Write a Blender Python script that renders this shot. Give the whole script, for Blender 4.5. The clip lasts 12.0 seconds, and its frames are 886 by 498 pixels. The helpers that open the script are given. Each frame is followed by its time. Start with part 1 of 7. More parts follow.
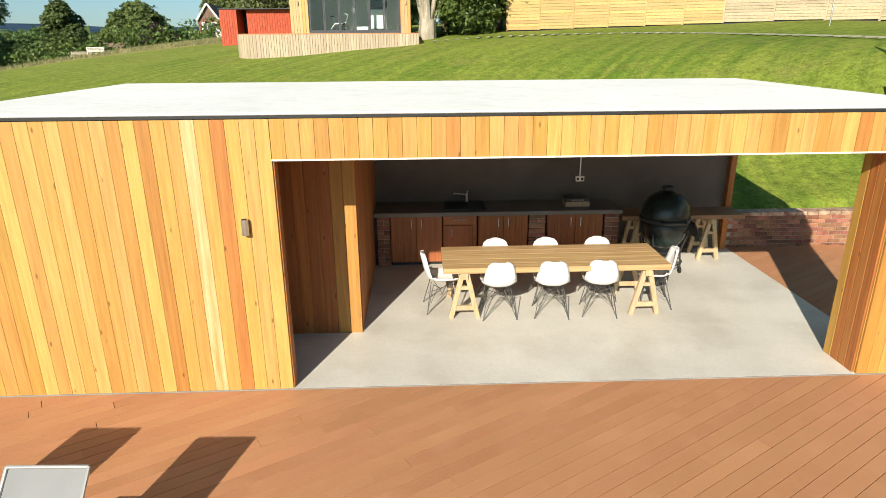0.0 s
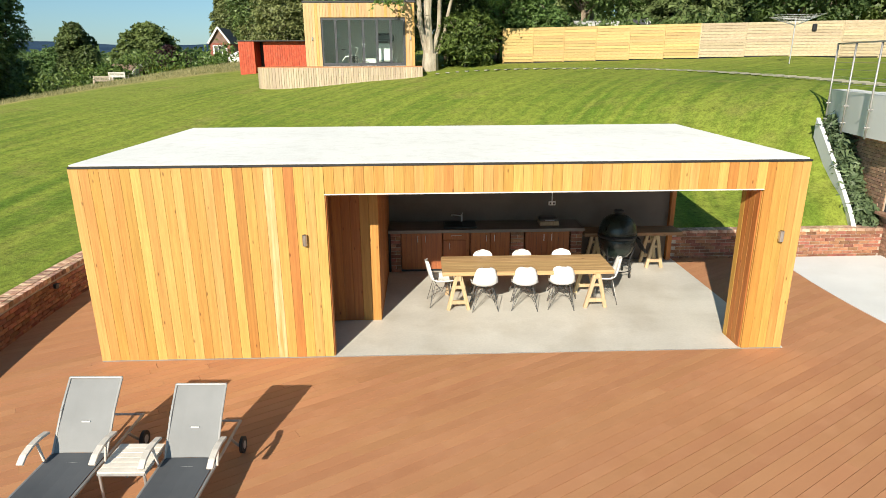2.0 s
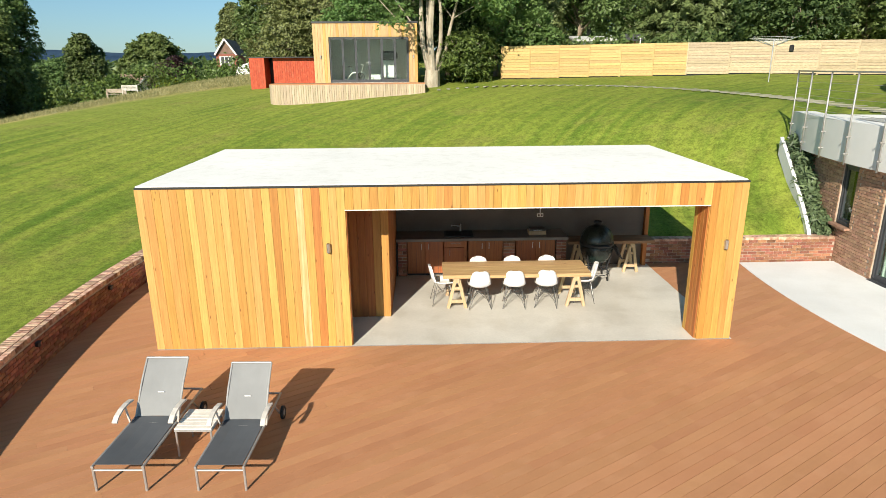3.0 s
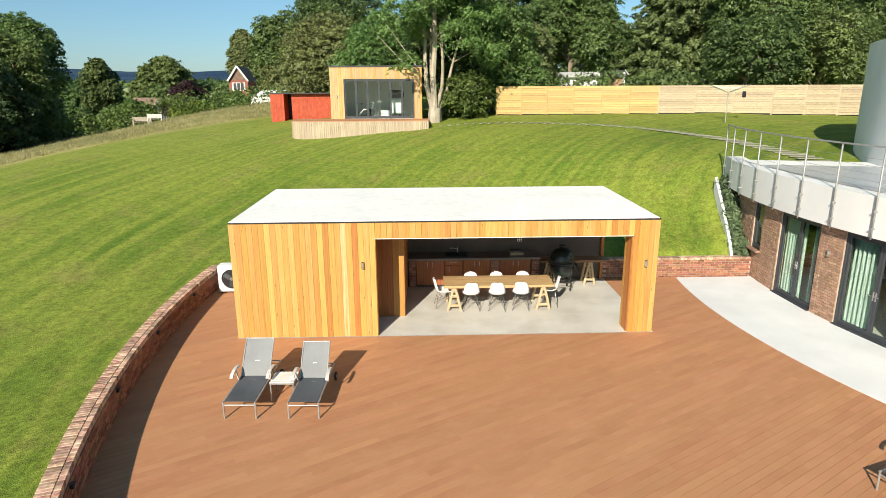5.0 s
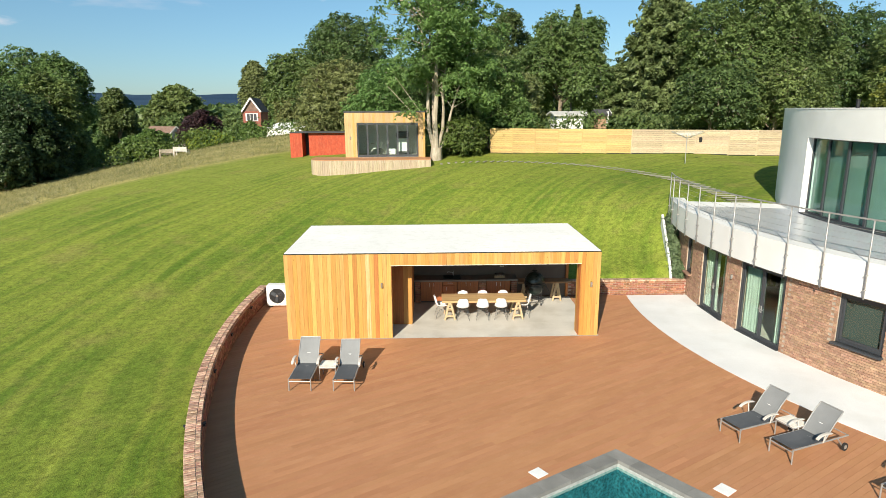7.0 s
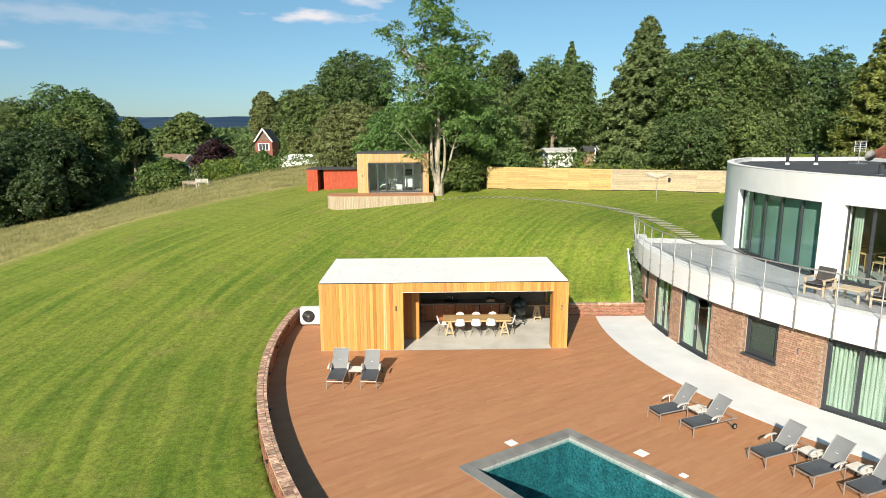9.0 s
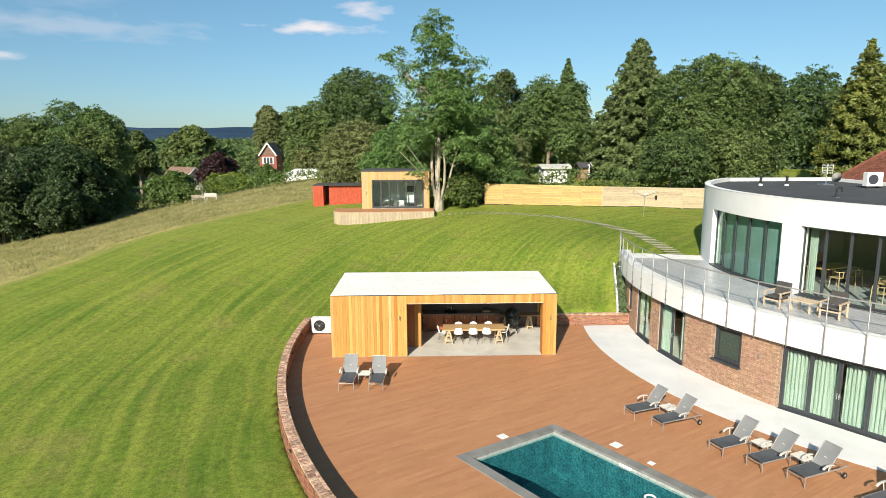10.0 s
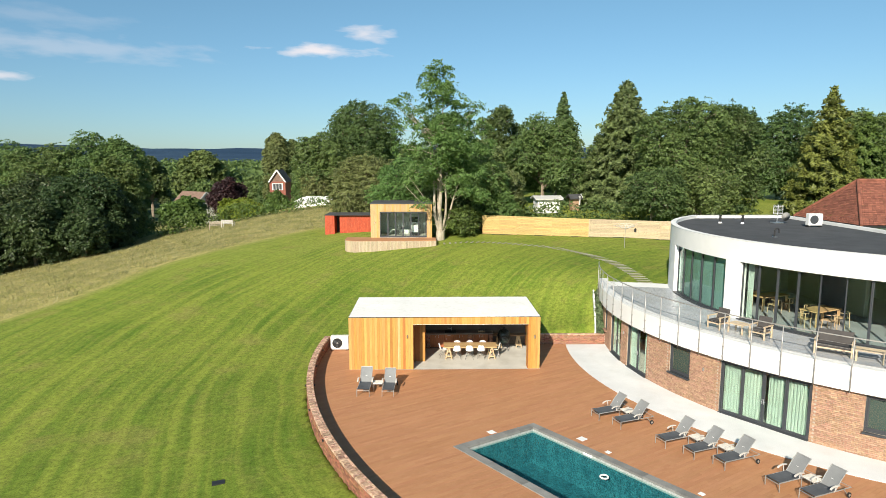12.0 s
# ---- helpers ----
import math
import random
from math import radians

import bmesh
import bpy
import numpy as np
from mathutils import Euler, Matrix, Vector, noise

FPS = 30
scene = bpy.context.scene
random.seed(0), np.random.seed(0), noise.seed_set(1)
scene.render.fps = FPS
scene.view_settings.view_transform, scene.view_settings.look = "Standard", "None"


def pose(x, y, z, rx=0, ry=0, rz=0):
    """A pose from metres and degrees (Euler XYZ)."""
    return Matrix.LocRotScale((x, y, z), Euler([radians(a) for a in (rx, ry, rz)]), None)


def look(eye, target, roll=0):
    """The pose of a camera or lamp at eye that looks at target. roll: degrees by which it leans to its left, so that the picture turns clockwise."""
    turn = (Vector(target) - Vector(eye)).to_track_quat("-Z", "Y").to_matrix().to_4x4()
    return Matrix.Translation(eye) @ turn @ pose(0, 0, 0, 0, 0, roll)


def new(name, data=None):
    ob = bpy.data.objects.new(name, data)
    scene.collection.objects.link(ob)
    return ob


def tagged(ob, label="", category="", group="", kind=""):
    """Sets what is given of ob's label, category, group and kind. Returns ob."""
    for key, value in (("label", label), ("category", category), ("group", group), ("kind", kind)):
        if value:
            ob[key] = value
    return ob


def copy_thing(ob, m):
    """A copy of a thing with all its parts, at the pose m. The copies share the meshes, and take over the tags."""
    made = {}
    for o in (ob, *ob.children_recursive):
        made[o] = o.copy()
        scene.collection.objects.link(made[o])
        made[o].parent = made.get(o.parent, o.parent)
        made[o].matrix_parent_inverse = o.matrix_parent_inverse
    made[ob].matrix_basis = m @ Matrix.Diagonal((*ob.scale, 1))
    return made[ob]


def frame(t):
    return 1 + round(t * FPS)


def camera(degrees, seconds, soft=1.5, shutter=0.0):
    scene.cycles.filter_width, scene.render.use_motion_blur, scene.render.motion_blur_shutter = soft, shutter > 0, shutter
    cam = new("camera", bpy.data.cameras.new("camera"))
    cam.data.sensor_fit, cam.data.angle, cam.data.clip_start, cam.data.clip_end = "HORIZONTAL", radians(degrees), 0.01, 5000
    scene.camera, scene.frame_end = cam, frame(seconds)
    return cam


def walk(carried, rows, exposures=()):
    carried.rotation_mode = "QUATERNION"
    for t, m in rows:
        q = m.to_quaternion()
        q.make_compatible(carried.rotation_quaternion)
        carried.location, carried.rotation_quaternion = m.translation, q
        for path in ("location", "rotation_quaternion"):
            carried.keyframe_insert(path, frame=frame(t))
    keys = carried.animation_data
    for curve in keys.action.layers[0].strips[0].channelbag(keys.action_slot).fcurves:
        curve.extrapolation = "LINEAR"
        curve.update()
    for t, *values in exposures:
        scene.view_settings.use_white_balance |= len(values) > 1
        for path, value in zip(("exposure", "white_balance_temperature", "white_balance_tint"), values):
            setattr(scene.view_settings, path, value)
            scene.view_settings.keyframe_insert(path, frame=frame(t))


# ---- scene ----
cam = camera(71.8, 12.0, soft=0.75)
PATH = [
    (0, (4.807, -5.798, 3.512), (4.876, -3.904, 2.873), -0.4),
    (0.5, (4.787, -6.308, 3.65), (4.858, -4.41, 3.023), -0.4),
    (1, (4.783, -6.929, 3.825), (4.854, -5.026, 3.212), -0.2),
    (1.5, (4.773, -7.555, 4.004), (4.841, -5.65, 3.401), -0.3),
    (2, (4.758, -8.325, 4.228), (4.822, -6.415, 3.639), -0.3),
    (2.5, (4.745, -9.086, 4.47), (4.805, -7.174, 3.888), -0.4),
    (3, (4.728, -9.98, 4.731), (4.786, -8.063, 4.163), -0.4),
    (5, (4.611, -14.05, 5.941), (4.666, -12.118, 5.427), -0.3),
    (5.5, (4.604, -15.134, 6.252), (4.657, -13.198, 5.752), -0.3),
    (6, (4.607, -16.423, 6.607), (4.657, -14.482, 6.126), -0.3),
    (6.5, (4.585, -17.665, 6.986), (4.635, -15.721, 6.52), -0.3),
    (7, (4.613, -19.048, 7.373), (4.661, -17.099, 6.926), -0.3),
    (9, (4.534, -24.132, 8.932), (4.576, -22.169, 8.552), -0.3),
    (9.5, (4.506, -25.33, 9.293), (4.548, -23.364, 8.928), -0.3),
    (10, (4.491, -26.637, 9.666), (4.533, -24.667, 9.318), -0.3),
    (10.5, (4.446, -27.825, 9.989), (4.489, -25.853, 9.657), -0.1),
    (11, (4.433, -29.095, 10.327), (4.473, -27.12, 10.012), -0.2),
    (11.5, (4.418, -30.294, 10.671), (4.457, -28.317, 10.371), -0.1),
    (12, (4.376, -31.628, 10.997), (4.415, -29.648, 10.717), -0.0),
]
walk(cam, [(t, look(eye, target, roll)) for t, eye, target, roll in PATH], exposures=((0, 0.6), (12, 0.6)))

# ---- light: low sun behind and to the left, clear sky with a few clouds ----
SUN_WAY = Vector((2.77, 7.52, -4.47)).normalized()
sun_data = bpy.data.lights.new("sun", "SUN")
sun_data.energy, sun_data.angle, sun_data.color = 5.0, radians(0.6), (1.0, 0.91, 0.75)
sun = new("sun", sun_data)
sun.matrix_world = look(-SUN_WAY * 60, (0, 0, 0))

world = bpy.data.worlds.new("sky")
scene.world = world
world.use_nodes = True
wn, wl = world.node_tree.nodes, world.node_tree.links
wn.clear()
w_out, w_bg = wn.new("ShaderNodeOutputWorld"), wn.new("ShaderNodeBackground")
w_sky = wn.new("ShaderNodeTexSky")
w_sky.sky_type, w_sky.sun_disc = "NISHITA", False
w_sky.sun_elevation, w_sky.sun_rotation = radians(29.0), radians(200.2)
w_sky.air_density, w_sky.dust_density, w_sky.ozone_density = 1.0, 0.3, 2.2
w_bg.inputs["Strength"].default_value = 0.072
wl.new(w_bg.outputs[0], w_out.inputs[0])


def w_math(op, a, b=None, c=None):
    n = wn.new("ShaderNodeMath")
    n.operation = op
    for i, v in enumerate((a, b, c)):
        if v is None:
            continue
        if isinstance(v, (int, float)):
            n.inputs[i].default_value = v
        else:
            wl.new(v, n.inputs[i])
    return n.outputs[0]


# Clouds: soft streaks in azimuth and elevation, broken up by noise.
w_tc = wn.new("ShaderNodeTexCoord")
w_sep = wn.new("ShaderNodeSeparateXYZ")
wl.new(w_tc.outputs["Generated"], w_sep.inputs[0])
w_az = w_math("ARCTAN2", w_sep.outputs[0], w_sep.outputs[1])
w_el = w_math("ARCSINE", w_sep.outputs[2])
w_com = wn.new("ShaderNodeCombineXYZ")
wl.new(w_math("MULTIPLY", w_az, 9.0), w_com.inputs[0])
wl.new(w_math("MULTIPLY", w_el, 34.0), w_com.inputs[1])
w_noise = wn.new("ShaderNodeTexNoise")
w_noise.inputs["Scale"].default_value, w_noise.inputs["Detail"].default_value = 2.2, 6.0
wl.new(w_com.outputs[0], w_noise.inputs["Vector"])
cloud_sum = None
for az, el, half_az, half_el, thick in ((-0.168, 0.169, 0.075, 0.009, 0.95), (-0.10, 0.196, 0.045, 0.011, 0.75), (-0.50, 0.155, 0.16, 0.016, 0.27),
                                        (-0.62, 0.112, 0.06, 0.006, 0.7), (-0.56, 0.19, 0.12, 0.013, 0.14), (0.24, 0.27, 0.05, 0.009, 0.5), (-0.16, 0.262, 0.03, 0.01, 0.5)):
    dx = w_math("DIVIDE", w_math("SUBTRACT", w_az, az), half_az)
    dy = w_math("DIVIDE", w_math("SUBTRACT", w_el, el), half_el)
    d = w_math("SQRT", w_math("ADD", w_math("MULTIPLY", dx, dx), w_math("MULTIPLY", dy, dy)))
    body = w_math("SUBTRACT", 1.15, d)
    body = w_math("ADD", body, w_math("MULTIPLY", w_math("SUBTRACT", w_noise.outputs[0], 0.5), 2.6))
    body = w_math("MULTIPLY", w_math("SMOOTH_MIN", w_math("MAXIMUM", body, 0.0), 1.0, 0.3), thick)
    cloud_sum = body if cloud_sum is None else w_math("MAXIMUM", cloud_sum, body)
w_mix = wn.new("ShaderNodeMixRGB")
wl.new(cloud_sum, w_mix.inputs[0])
w_tone = wn.new("ShaderNodeMixRGB")
w_tone.blend_type, w_tone.inputs[0].default_value = "MULTIPLY", 1.0
w_grade = wn.new("ShaderNodeValToRGB")
w_grade.color_ramp.elements[0].position, w_grade.color_ramp.elements[1].position = 0.0, 0.4
w_grade.color_ramp.elements[0].color, w_grade.color_ramp.elements[1].color = (0.57, 0.75, 0.96, 1), (0.88, 1.16, 1.04, 1)
wl.new(w_el, w_grade.inputs[0])
wl.new(w_grade.outputs[0], w_tone.inputs[2])
wl.new(w_sky.outputs[0], w_tone.inputs[1])
wl.new(w_tone.outputs[0], w_mix.inputs[1])
w_mix.inputs[2].default_value = (8.4, 8.0, 8.2, 1)
wl.new(w_mix.outputs[0], w_bg.inputs[0])


# ---- materials ----
def nodes_of(name):
    m = bpy.data.materials.new(name)
    m.use_nodes = True
    return m, m.node_tree.nodes, m.node_tree.links, m.node_tree.nodes["Principled BSDF"]


def surface(name, a, b, rough=0.7, scale=(3, 3, 3), fine=(40, 40, 40), fine_amount=0.25, bump=0.15, bump_dist=0.004, metal=0.0, rand=0.0, hue=0.0,
            spec=0.5, stain=None, stain_scale=0.8, stain_amount=0.5, island=False, detail=4.0, coat=0.0):
    """Two colours blended by a broad noise, a fine grain, a piece-by-piece shift and optional stains; positions are world metres."""
    m, n, l, bsdf = nodes_of(name)
    geo = n.new("ShaderNodeNewGeometry")
    info = n.new("ShaderNodeObjectInfo")
    rnd = geo.outputs["Random Per Island"] if island else info.outputs["Random"]
    off = n.new("ShaderNodeVectorMath")
    off.operation = "MULTIPLY_ADD"
    comb = n.new("ShaderNodeCombineXYZ")
    for i in range(3):
        l.new(rnd, comb.inputs[i])
    l.new(comb.outputs[0], off.inputs[0])
    off.inputs[1].default_value = (37.0, 53.0, 71.0) if rand else (0, 0, 0)
    l.new(geo.outputs["Position"], off.inputs[2])

    def noise_at(sc, det):
        mp = n.new("ShaderNodeMapping")
        mp.inputs["Scale"].default_value = sc
        l.new(off.outputs[0], mp.inputs[0])
        t = n.new("ShaderNodeTexNoise")
        t.inputs["Scale"].default_value, t.inputs["Detail"].default_value = 1.0, det
        l.new(mp.outputs[0], t.inputs["Vector"])
        return t.outputs[0]

    broad, grain = noise_at(scale, detail), noise_at(fine, 3.0)
    ramp = n.new("ShaderNodeValToRGB")
    ramp.color_ramp.elements[0].position, ramp.color_ramp.elements[1].position = 0.32, 0.68
    ramp.color_ramp.elements[0].color, ramp.color_ramp.elements[1].color = (*a, 1), (*b, 1)
    l.new(broad, ramp.inputs[0])
    col = ramp.outputs[0]
    hsv = n.new("ShaderNodeHueSaturation")
    l.new(col, hsv.inputs["Color"])
    val = n.new("ShaderNodeMapRange")
    val.inputs[1].default_value, val.inputs[2].default_value = 0.25, 0.75
    val.inputs[3].default_value, val.inputs[4].default_value = 1 - fine_amount, 1 + fine_amount
    l.new(grain, val.inputs[0])
    v = val.outputs[0]
    if rand:
        r2 = n.new("ShaderNodeMapRange")
        r2.inputs[3].default_value, r2.inputs[4].default_value = 1 - rand, 1 + rand
        l.new(rnd, r2.inputs[0])
        mu = n.new("ShaderNodeMath")
        mu.operation = "MULTIPLY"
        l.new(v, mu.inputs[0])
        l.new(r2.outputs[0], mu.inputs[1])
        v = mu.outputs[0]
    l.new(v, hsv.inputs["Value"])
    if hue:
        wh = n.new("ShaderNodeTexWhiteNoise")
        wh.noise_dimensions = "1D"
        l.new(rnd, wh.inputs["W"])
        r3 = n.new("ShaderNodeMapRange")
        r3.inputs[3].default_value, r3.inputs[4].default_value = 0.5 - hue, 0.5 + hue
        l.new(wh.outputs[0], r3.inputs[0])
        l.new(r3.outputs[0], hsv.inputs["Hue"])
    col = hsv.outputs[0]
    if stain:
        st = noise_at((stain_scale,) * 3, 6.0)
        sr = n.new("ShaderNodeMapRange")
        sr.inputs[1].default_value, sr.inputs[2].default_value, sr.inputs[4].default_value = 0.5, 0.72, stain_amount
        l.new(st, sr.inputs[0])
        mx = n.new("ShaderNodeMixRGB")
        l.new(sr.outputs[0], mx.inputs[0])
        l.new(col, mx.inputs[1])
        mx.inputs[2].default_value = (*stain, 1)
        col = mx.outputs[0]
    l.new(col, bsdf.inputs["Base Color"])
    rr = n.new("ShaderNodeMapRange")
    rr.inputs[3].default_value, rr.inputs[4].default_value = max(0.02, rough - 0.1), min(1, rough + 0.1)
    l.new(grain, rr.inputs[0])
    l.new(rr.outputs[0], bsdf.inputs["Roughness"])
    bsdf.inputs["Metallic"].default_value = metal
    bsdf.inputs["Specular IOR Level"].default_value = spec
    bsdf.inputs["Coat Weight"].default_value = coat
    if bump:
        bp = n.new("ShaderNodeBump")
        bp.inputs["Strength"].default_value, bp.inputs["Distance"].default_value = bump, bump_dist
        l.new(grain, bp.inputs["Height"])
        l.new(bp.outputs[0], bsdf.inputs["Normal"])
    return m


def wood(name, a, b, along="z", rand=0.12, rough=0.62, knots=True, ring=26.0, hue=0.01):
    """Boards with a long grain, darker rings and knots."""
    st = {"x": (1.2, ring, ring), "y": (ring, 1.2, ring), "z": (ring, ring, 1.2)}[along]
    fi = {"x": (6, 160, 160), "y": (160, 6, 160), "z": (160, 160, 6)}[along]
    m = surface(name, a, b, rough, st, fi, 0.15, 0.25, 0.002, rand=rand, hue=hue, detail=3.0)
    n, l = m.node_tree.nodes, m.node_tree.links
    bsdf = n["Principled BSDF"]
    old = bsdf.inputs["Base Color"].links[0].from_socket
    if knots:
        geo = n.new("ShaderNodeNewGeometry")
        info = n.new("ShaderNodeObjectInfo")
        add = n.new("ShaderNodeVectorMath")
        add.operation = "MULTIPLY_ADD"
        cmb = n.new("ShaderNodeCombineXYZ")
        for i in range(3):
            l.new(info.outputs["Random"], cmb.inputs[i])
        l.new(cmb.outputs[0], add.inputs[0])
        add.inputs[1].default_value = (0.0, 0.0, 19.0)
        l.new(geo.outputs["Position"], add.inputs[2])
        mp = n.new("ShaderNodeMapping")
        mp.inputs["Scale"].default_value = {"x": (2.6, 7, 7), "y": (7, 2.6, 7), "z": (7, 7, 2.6)}[along]
        l.new(add.outputs[0], mp.inputs[0])
        vo = n.new("ShaderNodeTexVoronoi")
        vo.inputs["Scale"].default_value = 1.0
        l.new(mp.outputs[0], vo.inputs["Vector"])
        kr = n.new("ShaderNodeMapRange")
        kr.inputs[1].default_value, kr.inputs[2].default_value, kr.inputs[3].default_value, kr.inputs[4].default_value = 0.035, 0.10, 0.8, 0.0
        l.new(vo.outputs["Distance"], kr.inputs[0])
        mx = n.new("ShaderNodeMixRGB")
        l.new(kr.outputs[0], mx.inputs[0])
        l.new(old, mx.inputs[1])
        mx.inputs[2].default_value = (a[0] * 0.35, a[1] * 0.25, a[2] * 0.2, 1)
        l.new(mx.outputs[0], bsdf.inputs["Base Color"])
    return m


def plain(name, col, rough=0.5, metal=0.0, spec=0.5):
    return surface(name, tuple(c * 0.93 for c in col), col, rough, (5, 5, 5), (60, 60, 60), 0.06, 0.06, 0.002, metal, spec=spec)


def glass(name, tint=(0.85, 0.95, 0.92), clear=0.82, rough=0.02):
    m, n, l, bsdf = nodes_of(name)
    out = n["Material Output"]
    tr, gl, mix = n.new("ShaderNodeBsdfTransparent"), n.new("ShaderNodeBsdfGlossy"), n.new("ShaderNodeMixShader")
    tr.inputs[0].default_value = (*[c * clear for c in tint], 1)
    gl.inputs["Roughness"].default_value = rough
    fr, po = n.new("ShaderNodeLayerWeight"), n.new("ShaderNodeMath")
    fr.inputs["Blend"].default_value = 0.5
    po.operation, po.inputs[1].default_value = "POWER", 4.0
    l.new(fr.outputs["Facing"], po.inputs[0])
    ga = n.new("ShaderNodeMath")
    ga.operation, ga.inputs[1].default_value, ga.inputs[2].default_value = "MULTIPLY_ADD", 0.6, 0.035
    l.new(po.outputs[0], ga.inputs[0])
    l.new(ga.outputs[0], mix.inputs[0])
    l.new(tr.outputs[0], mix.inputs[1])
    l.new(gl.outputs[0], mix.inputs[2])
    l.new(mix.outputs[0], out.inputs["Surface"])
    return m


def leafy(name, a, b, light=0.25, hue=0.02):
    """Foliage: colour leaf by leaf, some light passing through."""
    m, n, l, bsdf = nodes_of(name)
    out = n["Material Output"]
    geo, info = n.new("ShaderNodeNewGeometry"), n.new("ShaderNodeObjectInfo")
    ramp = n.new("ShaderNodeValToRGB")
    ramp.color_ramp.elements[0].color, ramp.color_ramp.elements[1].color = (a[0] * 0.80, a[1] * 0.84, a[2] * 1.05, 1), (b[0] * 1.16, b[1] * 1.22, b[2] * 1.5, 1)
    big = n.new("ShaderNodeTexNoise")
    big.inputs["Scale"].default_value = 0.45
    l.new(geo.outputs["Position"], big.inputs["Vector"])
    ad = n.new("ShaderNodeMath")
    ad.operation = "MULTIPLY_ADD"
    l.new(geo.outputs["Random Per Island"], ad.inputs[0])
    ad.inputs[1].default_value = 0.7
    sb = n.new("ShaderNodeMath")
    sb.operation = "MULTIPLY_ADD"
    l.new(big.outputs[0], sb.inputs[0])
    sb.inputs[1].default_value, sb.inputs[2].default_value = 1.4, -0.55
    l.new(sb.outputs[0], ad.inputs[2])
    l.new(ad.outputs[0], ramp.inputs[0])
    hsv = n.new("ShaderNodeHueSaturation")
    r3 = n.new("ShaderNodeMapRange")
    r3.inputs[3].default_value, r3.inputs[4].default_value = 0.5 - hue, 0.5 + hue
    l.new(info.outputs["Random"], r3.inputs[0])
    l.new(r3.outputs[0], hsv.inputs["Hue"])
    l.new(ramp.outputs[0], hsv.inputs["Color"])
    l.new(hsv.outputs[0], bsdf.inputs["Base Color"])
    bsdf.inputs["Roughness"].default_value = 0.5
    bsdf.inputs["Specular IOR Level"].default_value = 0.4
    tl, mix = n.new("ShaderNodeBsdfTranslucent"), n.new("ShaderNodeMixShader")
    l.new(hsv.outputs[0], tl.inputs[0])
    mix.inputs[0].default_value = light
    l.new(bsdf.outputs[0], mix.inputs[1])
    l.new(tl.outputs[0], mix.inputs[2])
    l.new(mix.outputs[0], out.inputs["Surface"])
    return m


M_LIGHT = wood("larch_pale", (0.442, 0.257, 0.068), (0.537, 0.337, 0.099), rand=0.07)
M_MID = wood("larch_honey", (0.413, 0.220, 0.052), (0.503, 0.288, 0.074), rand=0.07)
M_ORANGE = wood("larch_orange", (0.380, 0.187, 0.040), (0.475, 0.248, 0.058), rand=0.07)
M_RED = wood("larch_red", (0.342, 0.140, 0.030), (0.437, 0.192, 0.043), rand=0.07)
# larch darkened in its colour for the shade inside the pavilion front
M_SHADED = wood("shaded_larch", (0.31, 0.10, 0.024), (0.42, 0.15, 0.036), rand=0.12, hue=0.003)
M_STAINED = wood("larch_stained", (0.46, 0.235, 0.075), (0.60, 0.40, 0.22))
M_DECK = surface("deck_composite", (0.385, 0.178, 0.084), (0.455, 0.222, 0.108), 0.75, (0.5, 0.5, 0.5), (90, 90, 90), 0.10, 0.2, 0.002, rand=0.035, hue=0.003,
                 stain=(0.50, 0.26, 0.14), stain_scale=2.4, stain_amount=0.35)
M_CONCRETE = surface("polished_concrete", (0.53, 0.505, 0.455), (0.65, 0.625, 0.57), 0.5, (0.9, 0.9, 0.9), (30, 30, 30), 0.06, 0.06, 0.002,
                     stain=(0.38, 0.34, 0.27), stain_scale=1.7, stain_amount=0.35)
M_PAVE = surface("pale_paving", (0.63, 0.64, 0.65), (0.73, 0.74, 0.75), 0.8, (0.6, 0.6, 0.6), (60, 60, 60), 0.07, 0.15, 0.002,
                 stain=(0.50, 0.48, 0.44), stain_scale=1.3, stain_amount=0.2)
M_WHITE = surface("white_render", (0.68, 0.68, 0.67), (0.76, 0.76, 0.75), 0.85, (0.7, 0.7, 0.7), (120, 120, 120), 0.03, 0.1, 0.002)
M_ROOFW = surface("white_membrane", (0.80, 0.79, 0.76), (0.88, 0.87, 0.84), 0.7, (0.5, 0.5, 0.5), (25, 25, 25), 0.05, 0.1, 0.003,
                  stain=(0.55, 0.52, 0.45), stain_scale=5.0, stain_amount=0.25)
M_BLACK = plain("black_trim", (0.02, 0.02, 0.022), 0.5)
M_GREYFRAME = plain("anthracite_frame", (0.045, 0.05, 0.058), 0.45)
M_STEEL = surface("brushed_steel", (0.62, 0.62, 0.62), (0.72, 0.72, 0.72), 0.32, (8, 8, 8), (200, 200, 200), 0.08, 0.05, 0.001, metal=0.95)
M_BRICK = surface("red_brick", (0.205, 0.078, 0.046), (0.345, 0.158, 0.094), 0.85, (9, 9, 9), (90, 90, 90), 0.22, 0.5, 0.004, rand=0.38, hue=0.018, island=False)
M_BRICKS = surface("red_brick_run", (0.205, 0.078, 0.046), (0.345, 0.158, 0.094), 0.85, (9, 9, 9), (90, 90, 90), 0.22, 0.5, 0.004, rand=0.42, hue=0.02, island=True)
M_HBRICK = surface("house_brick", (0.29, 0.165, 0.105), (0.44, 0.28, 0.19), 0.85, (9, 9, 9), (90, 90, 90), 0.2, 0.5, 0.004, rand=0.2, hue=0.012)
M_HBRICKS = surface("house_brick_run", (0.29, 0.165, 0.105), (0.44, 0.28, 0.19), 0.85, (9, 9, 9), (90, 90, 90), 0.2, 0.5, 0.004, rand=0.2, hue=0.012, island=True)
M_MORTAR = surface("mortar", (0.34, 0.28, 0.22), (0.46, 0.40, 0.33), 0.95, (6, 6, 6), (120, 120, 120), 0.15, 0.4, 0.003)
